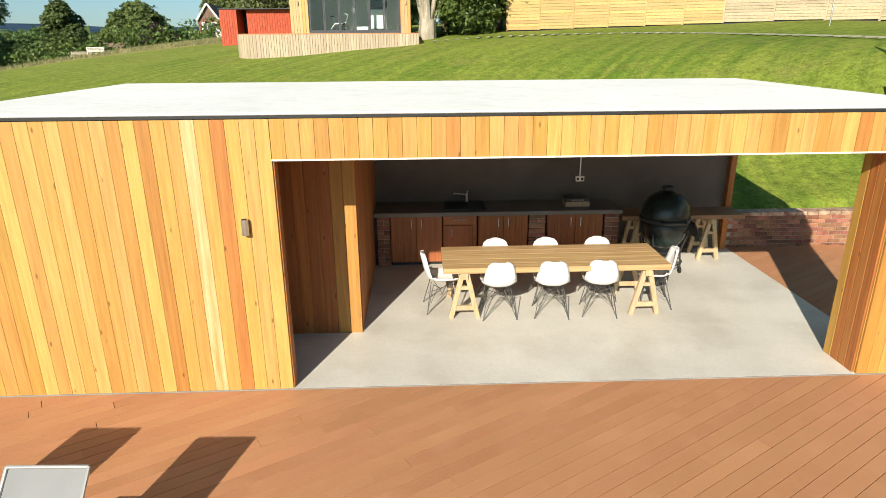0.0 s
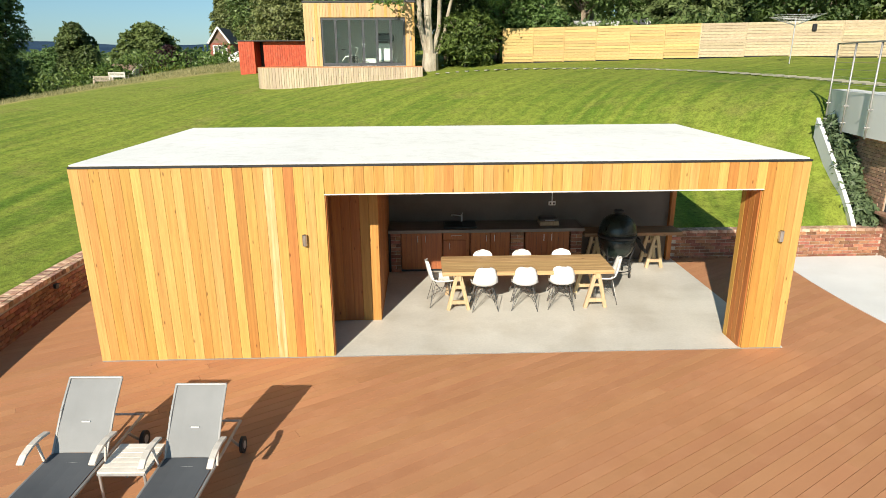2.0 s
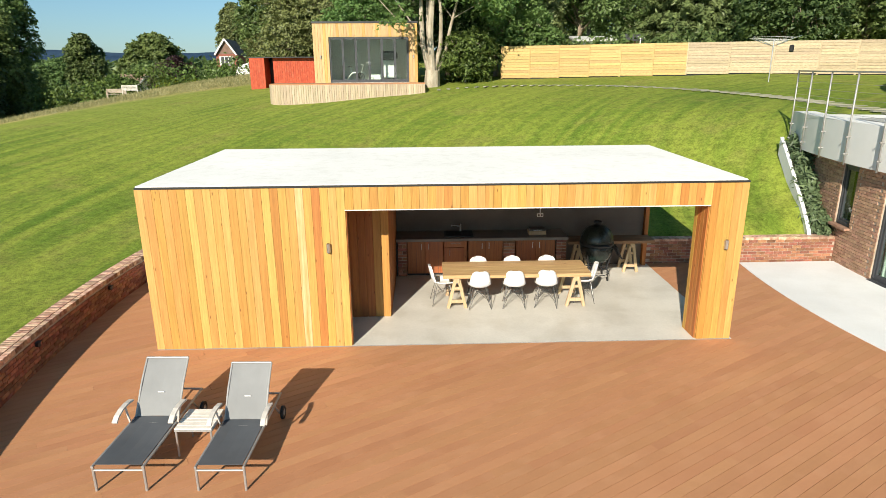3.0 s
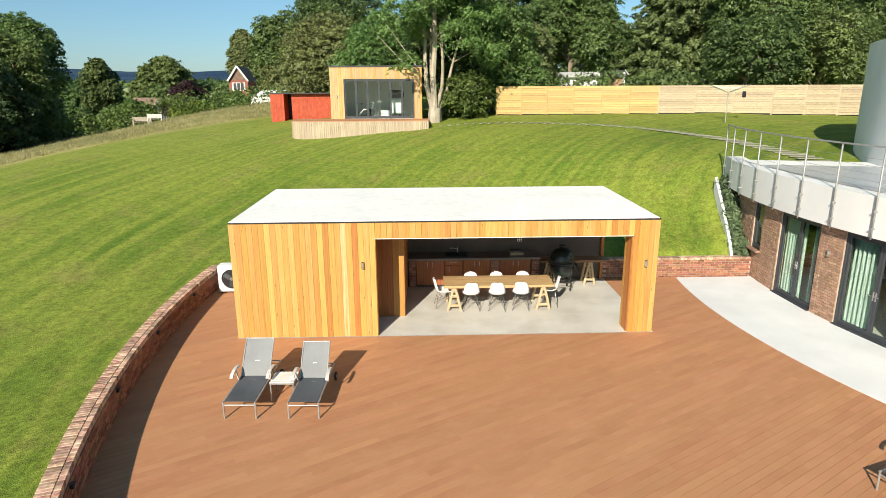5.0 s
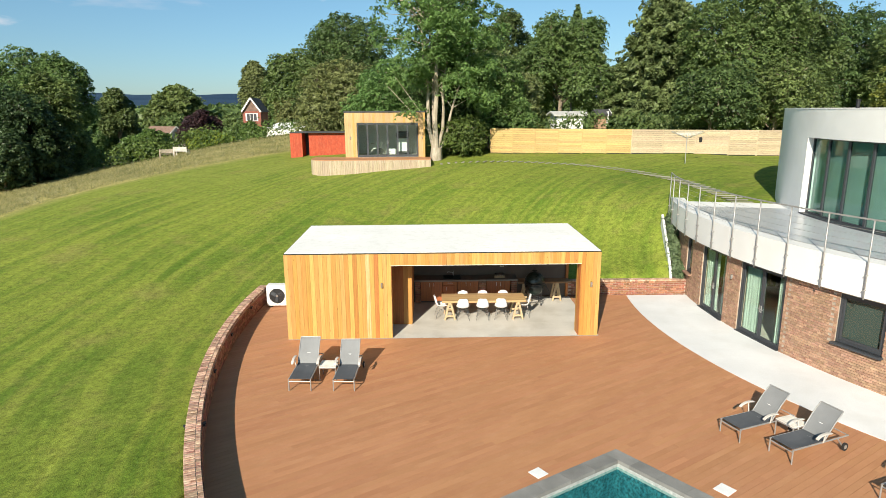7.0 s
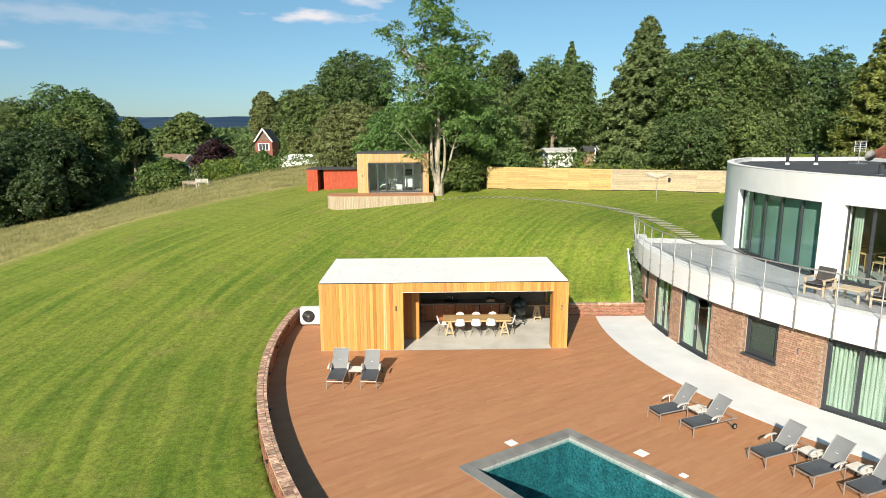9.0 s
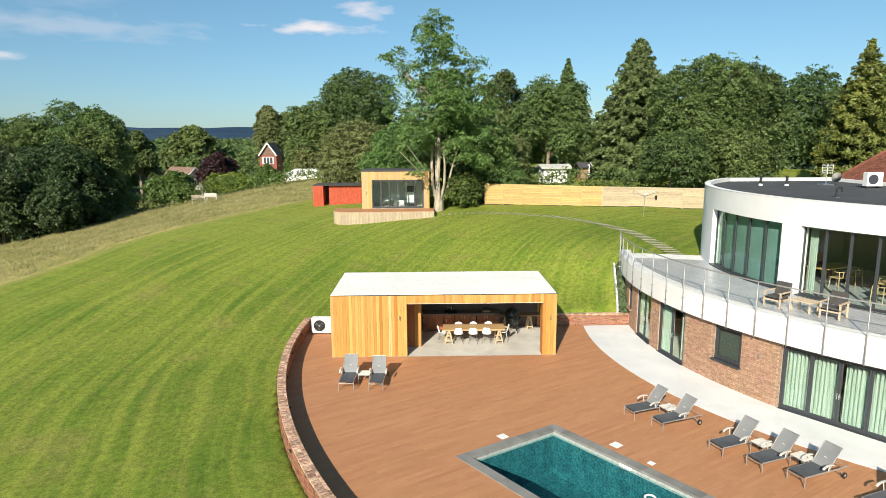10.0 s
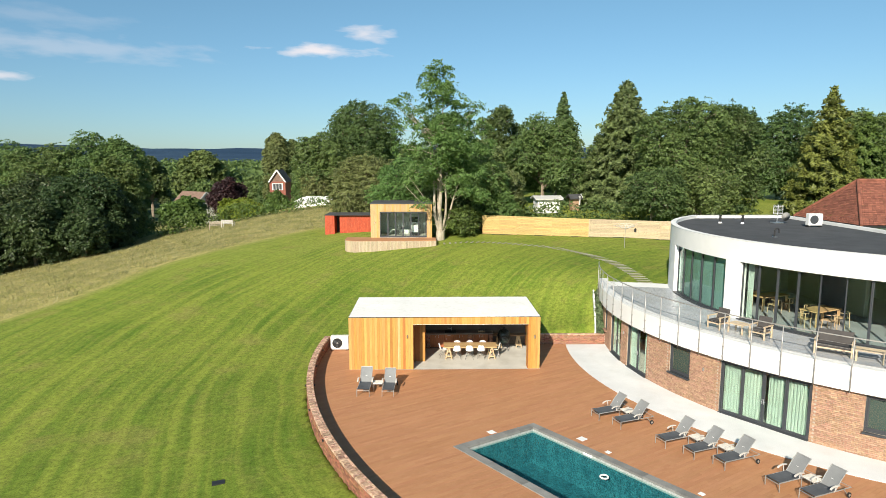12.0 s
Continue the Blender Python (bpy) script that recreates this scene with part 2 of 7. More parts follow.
M_COPING = surface("grey_coping", (0.17, 0.168, 0.16), (0.26, 0.257, 0.245), 0.75, (1.4, 1.4, 1.4), (70, 70, 70), 0.12, 0.25, 0.003, rand=0.12)
M_SLATE = surface("dark_worktop", (0.05, 0.045, 0.042), (0.09, 0.08, 0.075), 0.35, (2, 2, 2), (50, 50, 50), 0.12, 0.05, 0.001)
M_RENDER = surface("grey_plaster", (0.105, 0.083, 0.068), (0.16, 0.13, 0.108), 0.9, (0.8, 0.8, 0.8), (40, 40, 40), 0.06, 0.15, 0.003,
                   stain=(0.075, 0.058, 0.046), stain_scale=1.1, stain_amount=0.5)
M_WORKTOP = surface("cast_worktop", (0.15, 0.125, 0.105), (0.21, 0.175, 0.15), 0.6, (1.2, 1.2, 1.2), (40, 40, 40), 0.08, 0.1, 0.002)
M_OAK = wood("oak_top", (0.36, 0.22, 0.10), (0.51, 0.345, 0.17), "x", 0.08, hue=0.004)
M_PINE = wood("pine_trestle", (0.41, 0.295, 0.165), (0.51, 0.385, 0.235), "z", 0.06)
M_CABINET = wood("iroko_door", (0.25, 0.075, 0.022), (0.35, 0.116, 0.036), "z", 0.15, hue=0.003)
M_WIRE = plain("dark_chrome_wire", (0.16, 0.155, 0.15), 0.35, 0.7)
M_BENCHTOP = wood("brown_bench_top", (0.24, 0.125, 0.06), (0.34, 0.20, 0.10), "x", 0.08)
M_WPLASTIC = plain("white_shell", (0.80, 0.80, 0.80), 0.35)
M_EGG = surface("dark_green_ceramic", (0.008, 0.014, 0.012), (0.014, 0.024, 0.02), 0.28, (3, 3, 3), (140, 140, 140), 0.15, 0.25, 0.002, coat=0.1)
M_SLING = surface("grey_mesh_sling", (0.185, 0.19, 0.195), (0.225, 0.23, 0.235), 0.7, (2, 2, 2), (300, 300, 300), 0.12, 0.3, 0.001)
M_PAD = surface("charcoal_mesh_sling", (0.062, 0.068, 0.078), (0.088, 0.094, 0.105), 0.75, (2, 2, 2), (300, 300, 300), 0.12, 0.3, 0.001)
M_ALU = surface("dull_aluminium", (0.36, 0.35, 0.34), (0.46, 0.45, 0.44), 0.55, (8, 8, 8), (200, 200, 200), 0.08, 0.05, 0.001, metal=0.6)
M_SLAT = surface("pale_table_slat", (0.62, 0.58, 0.52), (0.74, 0.70, 0.64), 0.6, (6, 6, 6), (120, 120, 120), 0.08, 0.1, 0.001)
M_ARM = surface("pale_teak_arm", (0.48, 0.45, 0.41), (0.60, 0.56, 0.52), 0.6, (6, 6, 6), (120, 120, 120), 0.1, 0.1, 0.001)
M_GLASS = glass("window_glass", (0.90, 0.98, 0.94), 0.97)
M_GLASSGREEN = glass("tinted_glass", (0.72, 0.90, 0.86), 0.93)
M_CURTAIN = surface("pale_curtain", (0.62, 0.74, 0.66), (0.72, 0.82, 0.75), 0.9, (3, 3, 0.3), (90, 90, 90), 0.05, 0.1, 0.001)
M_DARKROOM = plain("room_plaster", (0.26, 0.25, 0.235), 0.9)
# pale green that imitates lawn and sky mirrored in the upper panes
M_REFLECT = surface("pale_reflection", (0.26, 0.325, 0.315), (0.32, 0.385, 0.37), 0.8, (1, 1, 1), (60, 60, 60), 0.05, 0.1, 0.001)
M_PCAP = plain("grey_metal_capping", (0.58, 0.575, 0.56), 0.5, 0.0)
M_RUBBER = plain("black_rubber", (0.02, 0.02, 0.02), 0.7)
M_FELT = surface("grey_roof_felt", (0.045, 0.046, 0.05), (0.07, 0.071, 0.076), 0.85, (1.2, 1.2, 1.2), (120, 120, 120), 0.15, 0.3, 0.003)
M_BROWNTILE = surface("brown_tile", (0.12, 0.075, 0.055), (0.20, 0.13, 0.10), 0.85, (2, 2, 2), (40, 40, 40), 0.2, 0.3, 0.004, rand=0.2, island=True)
M_TILE = surface("clay_tile", (0.17, 0.058, 0.038), (0.27, 0.10, 0.065), 0.8, (3, 3, 3), (60, 60, 60), 0.2, 0.3, 0.004, rand=0.25, island=True)
M_TERRACE = surface("terrace_slab", (0.38, 0.40, 0.43), (0.47, 0.49, 0.52), 0.28, (1, 1, 1), (50, 50, 50), 0.06, 0.08, 0.002)
M_FENCE = wood("new_fence_slat", (0.41, 0.275, 0.10), (0.53, 0.375, 0.155), "x", 0.14, knots=False)
M_FENCEOLD = wood("weathered_fence_slat", (0.36, 0.28, 0.175), (0.49, 0.395, 0.265), "x", 0.14, knots=False)
M_REDPAINT = surface("red_painted_board", (0.35, 0.045, 0.018), (0.46, 0.078, 0.03), 0.75, (4, 4, 4), (60, 60, 30), 0.12, 0.2, 0.003, rand=0.08,
                     stain=(0.45, 0.16, 0.09), stain_scale=6, stain_amount=0.35)
M_BARK = surface("bark", (0.16, 0.12, 0.085), (0.30, 0.25, 0.19), 0.95, (5, 5, 1.2), (40, 40, 8), 0.3, 0.8, 0.02)
M_STONE = surface("stone_slab", (0.22, 0.215, 0.165), (0.30, 0.29, 0.23), 0.9, (3, 3, 3), (60, 60, 60), 0.12, 0.3, 0.003, rand=0.12)
M_TEAK = wood("weathered_bench", (0.36, 0.29, 0.22), (0.50, 0.43, 0.35), "x", 0.1)
M_FURN = wood("terrace_teak", (0.42, 0.26, 0.12), (0.56, 0.38, 0.20), "x", 0.08)
M_TERR = wood("weathered_teak", (0.46, 0.35, 0.23), (0.60, 0.48, 0.34), "x", 0.08)
M_GROOM = wood("pale_larch", (0.43, 0.27, 0.122), (0.545, 0.365, 0.178), rand=0.08)
M_WINDARK = plain("dark_blind", (0.05, 0.07, 0.068), 0.7)
M_CUSHION = surface("charcoal_cushion", (0.05, 0.045, 0.045), (0.075, 0.068, 0.066), 0.9, (4, 4, 4), (200, 200, 200), 0.12, 0.3, 0.002)
L_ASH = leafy("ash_leaf", (0.10, 0.165, 0.036), (0.215, 0.305, 0.075), 0.4)
L_OAK = leafy("oak_leaf", (0.075, 0.12, 0.028), (0.185, 0.245, 0.062), 0.35)
L_DARK = leafy("dark_leaf", (0.052, 0.09, 0.024), (0.14, 0.195, 0.05), 0.35)
# darkened leaf that paints the shade low down in the meadow tree group
L_SHADE = leafy("shaded_leaf", (0.026, 0.046, 0.014), (0.075, 0.11, 0.03), 0.25)
L_OLIVE = leafy("olive_leaf", (0.115, 0.14, 0.038), (0.235, 0.26, 0.08), 0.35)
L_CON = leafy("conifer_needle", (0.08, 0.115, 0.032), (0.20, 0.25, 0.075), 0.3)
L_GOLD = leafy("golden_needle", (0.07, 0.10, 0.016), (0.20, 0.235, 0.045), 0.15)
L_PURPLE = leafy("copper_leaf", (0.024, 0.011, 0.010), (0.058, 0.026, 0.020), 0.12)
L_LIME = leafy("lime_leaf", (0.10, 0.15, 0.012), (0.24, 0.30, 0.03), 0.25)
L_HEDGE = leafy("hedge_leaf", (0.06, 0.105, 0.02), (0.14, 0.21, 0.04), 0.3)
L_LAV = leafy("shrub_leaf", (0.05, 0.085, 0.03), (0.14, 0.19, 0.075), 0.2)


# ---- mesh helpers ----
def mesh_of(name, bm, mat, smooth=False):
    me = bpy.data.meshes.new(name)
    bm.normal_update()
    bm.to_mesh(me)
    bm.free()
    for m in (mat if isinstance(mat, (list, tuple)) else [mat]):
        me.materials.append(m)
    if smooth:
        for p in me.polygons:
            p.use_smooth = True
    return me


def part(name, bm, mat, parent=None, label="", smooth=False):
    """One mesh object, under a thing or a part."""
    ob = new(name, mesh_of(name, bm, mat, smooth))
    ob.parent = parent
    return tagged(ob, label)


def thing(name, m=Matrix(), label="", category="", group="", kind=""):
    ob = new(name)
    ob.empty_display_size = 0.2
    ob.matrix_basis = m
    return tagged(ob, label, category, group, kind)


def box(bm, x0, x1, y0, y1, z0, z1, bevel=0.0, m=None):
    """A box added to bm, its edges bevelled."""
    r = bmesh.ops.create_cube(bm, size=1.0)
    vs = r["verts"]
    bmesh.ops.transform(bm, matrix=Matrix.LocRotScale(((x0 + x1) / 2, (y0 + y1) / 2, (z0 + z1) / 2), None, (abs(x1 - x0), abs(y1 - y0), abs(z1 - z0))), verts=vs)
    if bevel:
        es = list({e for v in vs for e in v.link_edges})
        out = bmesh.ops.bevel(bm, geom=es, offset=bevel, segments=1, affect="EDGES", profile=0.5)
        vs = list({v for f in out["faces"] for v in f.verts} | {v for v in vs if v.is_valid})
    if m is not None:
        bmesh.ops.transform(bm, matrix=m, verts=vs)
    return bm


def boxed(*a, **k):
    return box(bmesh.new(), *a, **k)


def rod(bm, a, b, r0, r1=None, seg=8, caps=True):
    """A round bar from a to b."""
    a, b = Vector(a), Vector(b)
    d = b - a
    q = d.to_track_quat("Z", "Y").to_matrix().to_4x4()
    bmesh.ops.create_cone(bm, cap_ends=caps, segments=seg, radius1=r0, radius2=r0 if r1 is None else r1, depth=d.length, matrix=Matrix.Translation((a + b) / 2) @ q)
    return bm


def pipe(bm, pts, r, seg=6):
    for a, b in zip(pts, pts[1:]):
        rod(bm, a, b, r, seg=seg)
    return bm


def quad_strip(bm, left, right):
    a = [bm.verts.new(p) for p in left]
    b = [bm.verts.new(p) for p in right]
    for i in range(len(a) - 1):
        bm.faces.new((a[i], b[i], b[i + 1], a[i + 1]))
    return bm


def arc_solid(bm, c, r0, r1, a0, a1, z0, z1, steps):
    """A piece of a ring, between two radii, two angles in degrees and two heights."""
    rings = []
    for i in range(steps + 1):
        a = radians(a0 + (a1 - a0) * i / steps)
        cs, sn = math.cos(a), math.sin(a)
        rings.append([bm.verts.new((c[0] + r * cs, c[1] + r * sn, z)) for r, z in ((r0, z0), (r1, z0), (r1, z1), (r0, z1))])
    for p, q in zip(rings, rings[1:]):
        for k in range(4):
            bm.faces.new((p[k], p[(k + 1) % 4], q[(k + 1) % 4], q[k]))
    bm.faces.new(rings[0])
    bm.faces.new(rings[-1][::-1])
    bmesh.ops.recalc_face_normals(bm, faces=bm.faces)
    return bm


def lathe(bm, prof, seg=24, m=None):
    """A turned body from (radius, height) pairs."""
    rings = [[bm.verts.new((r * math.cos(2 * math.pi * i / seg), r * math.sin(2 * math.pi * i / seg), z)) for i in range(seg)] for r, z in prof]
    for p, q in zip(rings, rings[1:]):
        for i in range(seg):
            bm.faces.new((p[i], p[(i + 1) % seg], q[(i + 1) % seg], q[i]))
    bm.faces.new(rings[0][::-1])
    bm.faces.new(rings[-1])
    if m is not None:
        bmesh.ops.transform(bm, matrix=m, verts=[v for r in rings for v in r])
    return bm


def piece(name, me, parent, m):
    ob = new(name, me)
    ob.parent = parent
    ob.matrix_basis = m
    return ob


SIZED = {}


def block(name, mat, parent, loc, size, rz=0.0, bevel=0.004, rx=0.0):
    """A chamfered brick or board; alike ones share their mesh."""
    key = (mat.name, bevel, *[round(v, 3) for v in size])
    if key not in SIZED:
        x, y, z = (v / 2 for v in size)
        SIZED[key] = mesh_of(name, boxed(-x, x, -y, y, -z, z, bevel), mat)
    return piece(name, SIZED[key], parent, Matrix.LocRotScale(loc, Euler((rx, 0, rz)), None))




# ---- the site ----
WALL_C, WALL_R = Vector((26.6, 2.1, 0)), 28.4      # curved garden wall, inner face
HOUSE_C, HOUSE_R = Vector((31.6, 2.5, 0)), 16.72   # curved house wall, outer face
UP_C, UP_R = Vector((31.4, 1.4, 0)), 12.95           # curved upper storey
PATH_C, PATH_R = Vector((29.15, 2.0, 0)), 16.75    # outer edge of the pale path
WALL_TOP = 0.62


def lawn_z(x, y):
    """Height of the lawn: low beside the terrace, a bank behind it, a plateau, and a fall to the meadow."""
    xx = np.clip(x, -30.0, 18.0)
    half = 14.27 + 0.049 * xx - 0.0358 * xx ** 2
    width = np.maximum(4.35 - 0.214 * xx, 0.8)
    z = -0.087 + 2.55 / (1 + np.exp(-(y - half) / width))
    z = z + 0.0424 * np.clip(y, -40, 60) / (1 + np.exp(-(y - 15) / 5)) + 0.05 * np.clip(x, -30, 22)
    z = z - 0.16 * np.logaddexp(0, (-16.4 - x) / 3.0) * 3.0 * np.where(x < -60, 0.0, 1.0)
    z = np.where(x < -60, lawn_edge(y), z)
    z = np.where((x > 8) & (x < 16.5) & (y > 4.2) & (y < 12), np.minimum(z, 0.5 + 0.86 * (y - 4.75)), z)
    far = np.clip((np.hypot(x, y) - 75) / 120, 0, 1)
    z = z * (1 - far) + far * -6.0
    return z


def lawn_edge(y):
    x = -60.0
    z = -0.087 + 2.55 / (1 + np.exp(-(y - (14.27 - 1.47 - 32.2)) / 10.7))
    return z + 0.0424 * np.clip(y, -40, 60) / (1 + np.exp(-(y - 15) / 5)) - 1.5 - 0.16 * 43.6


def sunk(x, y):
    """Where the terrace, the pool and the house lie over the ground."""
    inside_wall = (np.hypot(x - WALL_C.x, y - WALL_C.y) < WALL_R + 0.17) & (y < 4.62) & (x < 22.8)
    house = (np.hypot(x - HOUSE_C.x, y - HOUSE_C.y) < HOUSE_R - 0.12) & (y < 5.35 + 0 * x)
    return (inside_wall | house) & (y > -21.9)


def axis(lo, fine0, fine1, hi, step, grow):
    inner = list(np.arange(fine0, fine1 + 1e-6, step))
    a, d = [inner[0]], step
    while a[-1] > lo:
        d *= grow
        a.append(a[-1] - d)
    b, d = [inner[-1]], step
    while b[-1] < hi:
        d *= grow
        b.append(b[-1] + d)
    return np.array(a[:0:-1] + inner + b[1:])


gx = axis(-2600, -4.0, 20.0, 2600, 0.22, 1.06)
gy = axis(-400, -24.0, 9.0, 3600, 0.22, 1.06)
GX, GY = np.meshgrid(gx, gy)
GZ = lawn_z(GX, GY)
GZ = GZ + 0.02 * np.sin(GX * 1.3 + np.sin(GY * 0.7)) * np.sin(GY * 1.1)
dist = np.hypot(GX - 5, GY)
GZ = GZ + np.clip((dist - 900) / 1600, 0, 1) ** 1.5 * (72 + 5 * np.sin(GX / 310.0) + 4 * np.sin(GX / 117.0 + 1) + 2 * np.sin(GX / 41.0)) * (GY > 0)
GZ = np.where(sunk(GX, GY), -2.2, GZ)
nx, ny = len(gx), len(gy)
verts = np.stack([GX.ravel(), GY.ravel(), GZ.ravel()], 1)
idx = np.arange(nx * ny).reshape(ny, nx)
faces = np.stack([idx[:-1, :-1].ravel(), idx[:-1, 1:].ravel(), idx[1:, 1:].ravel(), idx[1:, :-1].ravel()], 1)
ground_me = bpy.data.meshes.new("ground")
ground_me.from_pydata(verts.tolist(), [], faces.tolist())
ground_me.polygons.foreach_set("use_smooth", [True] * len(ground_me.polygons))

EDGE_Y = (-40, 0, 13.1, 15.6, 19.5, 23.5, 26.5, 29.0, 31.3, 35.0, 38.0, 46.0)
EDGE_X = (-62, -38, -27.4, -25.4, -22.9, -21.9, -20.3, -17.3, -14.4, -11.4, -8.2, 0.0)


def past_edge(x, y):
    """Metres inside the mown lawn; negative in the meadow."""
    return (x - np.interp(y, EDGE_Y, EDGE_X)) * 0.75


ground_me.attributes.new("mown", "FLOAT", "POINT").data.foreach_set("value", past_edge(GX, GY).ravel().astype(np.float32))


def lawn_material():
    """Mown grass with curved mowing stripes near the terrace, rough dry meadow to the west, woods far off, painted haze
    beyond.
    """
    m, n, l, bsdf = nodes_of("lawn_and_meadow")
    geo = n.new("ShaderNodeNewGeometry")
    sep = n.new("ShaderNodeSeparateXYZ")
    l.new(geo.outputs["Position"], sep.inputs[0])

    def mt(op, a, b=None, c=None, clamp=False):
        k = n.new("ShaderNodeMath")
        k.operation, k.use_clamp = op, clamp
        for i, v in enumerate((a, b, c)):
            if v is None:
                continue
            if isinstance(v, (int, float)):
                k.inputs[i].default_value = v
            else:
                l.new(v, k.inputs[i])
        return k.outputs[0]

    def nz(scale, det=4.0, stretch=None):
        t = n.new("ShaderNodeTexNoise")
        t.inputs["Scale"].default_value, t.inputs["Detail"].default_value = scale, det
        if stretch:
            mp = n.new("ShaderNodeMapping")
            mp.inputs["Scale"].default_value = stretch
            l.new(geo.outputs["Position"], mp.inputs[0])
            l.new(mp.outputs[0], t.inputs["Vector"])
        else:
            l.new(geo.outputs["Position"], t.inputs["Vector"])
        return t.outputs[0]

    def mixc(f, a, b):
        k = n.new("ShaderNodeMixRGB")
        for i, v in enumerate((f, a, b)):
            if isinstance(v, tuple):
                k.inputs[i].default_value = (*v, 1)
            elif isinstance(v, (int, float)):
                k.inputs[i].default_value = v
            else:
                l.new(v, k.inputs[i])
        return k.outputs[0]

    def ramp(v, lo, hi):
        k = n.new("ShaderNodeMapRange")
        k.interpolation_type = "SMOOTHSTEP"
        k.inputs[1].default_value, k.inputs[2].default_value = lo, hi
        l.new(v, k.inputs[0])
        return k.outputs[0]

    x, y = sep.outputs[0], sep.outputs[1]
    broad, mid, fine = nz(0.16), nz(1.3, 5.0), nz(14.0, 4.0)
    green = mixc(ramp(broad, 0.35, 0.65), (0.094, 0.158, 0.018), (0.150, 0.20, 0.028))
    # mowing stripes follow the curve of the garden wall
    dx, dy = mt("SUBTRACT", x, 26.6), mt("SUBTRACT", y, 2.1)
    r = mt("SQRT", mt("ADD", mt("MULTIPLY", dx, dx), mt("MULTIPLY", dy, dy)))
    wob = mt("MULTIPLY", mt("SUBTRACT", nz(0.12, 2.0), 0.5), 2.4)
    th = mt("ARCTAN2", dy, dx)
    cyl = n.new("ShaderNodeCombineXYZ")
    l.new(mt("MULTIPLY", mt("ADD", r, mt("MULTIPLY", wob, 0.8)), 2.3), cyl.inputs[0])
    l.new(mt("MULTIPLY", mt("ABSOLUTE", th), 1.9), cyl.inputs[1])
    lanes = n.new("ShaderNodeTexNoise")
    lanes.inputs["Scale"].default_value, lanes.inputs["Detail"].default_value = 1.0, 5.0
    l.new(cyl.outputs[0], lanes.inputs["Vector"])
    st = mt("SINE", mt("MULTIPLY", mt("ADD", r, mt("MULTIPLY", wob, 0.35)), 4.2))
    stripe = mt("MULTIPLY_ADD", ramp(st, -0.9, 0.9), 0.14, mt("MULTIPLY", ramp(lanes.outputs[0], 0.34, 0.68), 0.86))
    st2 = mt("SINE", mt("MULTIPLY", mt("ADD", mt("ADD", mt("MULTIPLY", x, 0.55), mt("MULTIPLY", y, 0.83)), wob), 5.2))
    patch = mt("MULTIPLY", ramp(y, 6.0, 12.0), ramp(nz(0.09, 2.0), 0.4, 0.6))
    both = mixc(mt("MULTIPLY", patch, 0.25), stripe, ramp(st2, -0.9, 0.9))
    green = mixc(mt("MULTIPLY", both, 0.68), green, (0.255, 0.29, 0.046))
    green = mixc(mt("MULTIPLY", ramp(mid, 0.5, 0.75), 0.45), green, (0.20, 0.20, 0.05))
    # sunlit sheen of the upper lawn, painted as paler green towards the back
    plateau = mt("MULTIPLY", ramp(y, 16.0, 30.0), ramp(nz(0.22, 4.0), 0.25, 0.7))
    green = mixc(mt("MULTIPLY", plateau, 0.55), green, (0.27, 0.29, 0.06))
    dry = ramp(nz(0.35, 4.0), 0.56, 0.72)
    green = mixc(mt("MULTIPLY", dry, 0.45), green, (0.24, 0.21, 0.065))
    meadow = mixc(ramp(nz(0.5, 5.0), 0.35, 0.65), (0.26, 0.25, 0.075), (0.39, 0.335, 0.13))
    meadow = mixc(mt("MULTIPLY", ramp(nz(2.5, 4.0), 0.5, 0.7), 0.6), meadow, (0.18, 0.20, 0.045))
    # the meadow begins along a curved mown edge
    mown = n.new("ShaderNodeAttribute")
    mown.attribute_name = "mown"
    edge = mt("ADD", mown.outputs["Fac"], mt("MULTIPLY", mt("SUBTRACT", mid, 0.5), 0.9))
    pale = mt("MULTIPLY", ramp(edge, 1.6, 0.3), 0.5)
    green = mixc(pale, green, (0.30, 0.28, 0.09))
    is_meadow = ramp(edge, 0.25, -0.35)
    col = mixc(is_meadow, green, meadow)
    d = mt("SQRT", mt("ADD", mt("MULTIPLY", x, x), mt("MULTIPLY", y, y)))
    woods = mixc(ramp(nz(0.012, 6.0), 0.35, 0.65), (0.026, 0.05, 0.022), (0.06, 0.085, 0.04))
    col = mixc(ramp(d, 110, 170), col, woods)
    # aerial haze painted into the ground colour, blue from about 700 m outwards
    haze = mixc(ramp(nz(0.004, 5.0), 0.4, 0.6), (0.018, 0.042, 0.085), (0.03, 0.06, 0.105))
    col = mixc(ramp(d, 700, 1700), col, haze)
    vv = n.new("ShaderNodeHueSaturation")
    l.new(col, vv.inputs["Color"])
    tex = mt("ADD", mt("MULTIPLY", mt("SUBTRACT", fine, 0.5), 1.3), mt("MULTIPLY", mt("SUBTRACT", nz(4.5, 4.0), 0.5), 1.15))
    tex = mt("ADD", tex, mt("MULTIPLY", mt("SUBTRACT", nz(38.0, 2.0), 0.5), 0.9))
    l.new(mt("ADD", tex, 1.0), vv.inputs["Value"])
    l.new(vv.outputs[0], bsdf.inputs["Base Color"])
    bsdf.inputs["Roughness"].default_value = 0.9
    bsdf.inputs["Specular IOR Level"].default_value = 0.15
    bp = n.new("ShaderNodeBump")
    bp.inputs["Strength"].default_value, bp.inputs["Distance"].default_value = 0.6, 0.03
    l.new(nz(45.0, 3.0), bp.inputs["Height"])
    l.new(bp.outputs[0], bsdf.inputs["Normal"])
    return m


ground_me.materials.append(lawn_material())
ground = tagged(new("ground", ground_me), "sloping mown lawn with curved mowing stripes and dry meadow", "lawn", kind="structure")


def ground_at(x, y):
    return float(lawn_z(np.array(float(x)), np.array(float(y))))


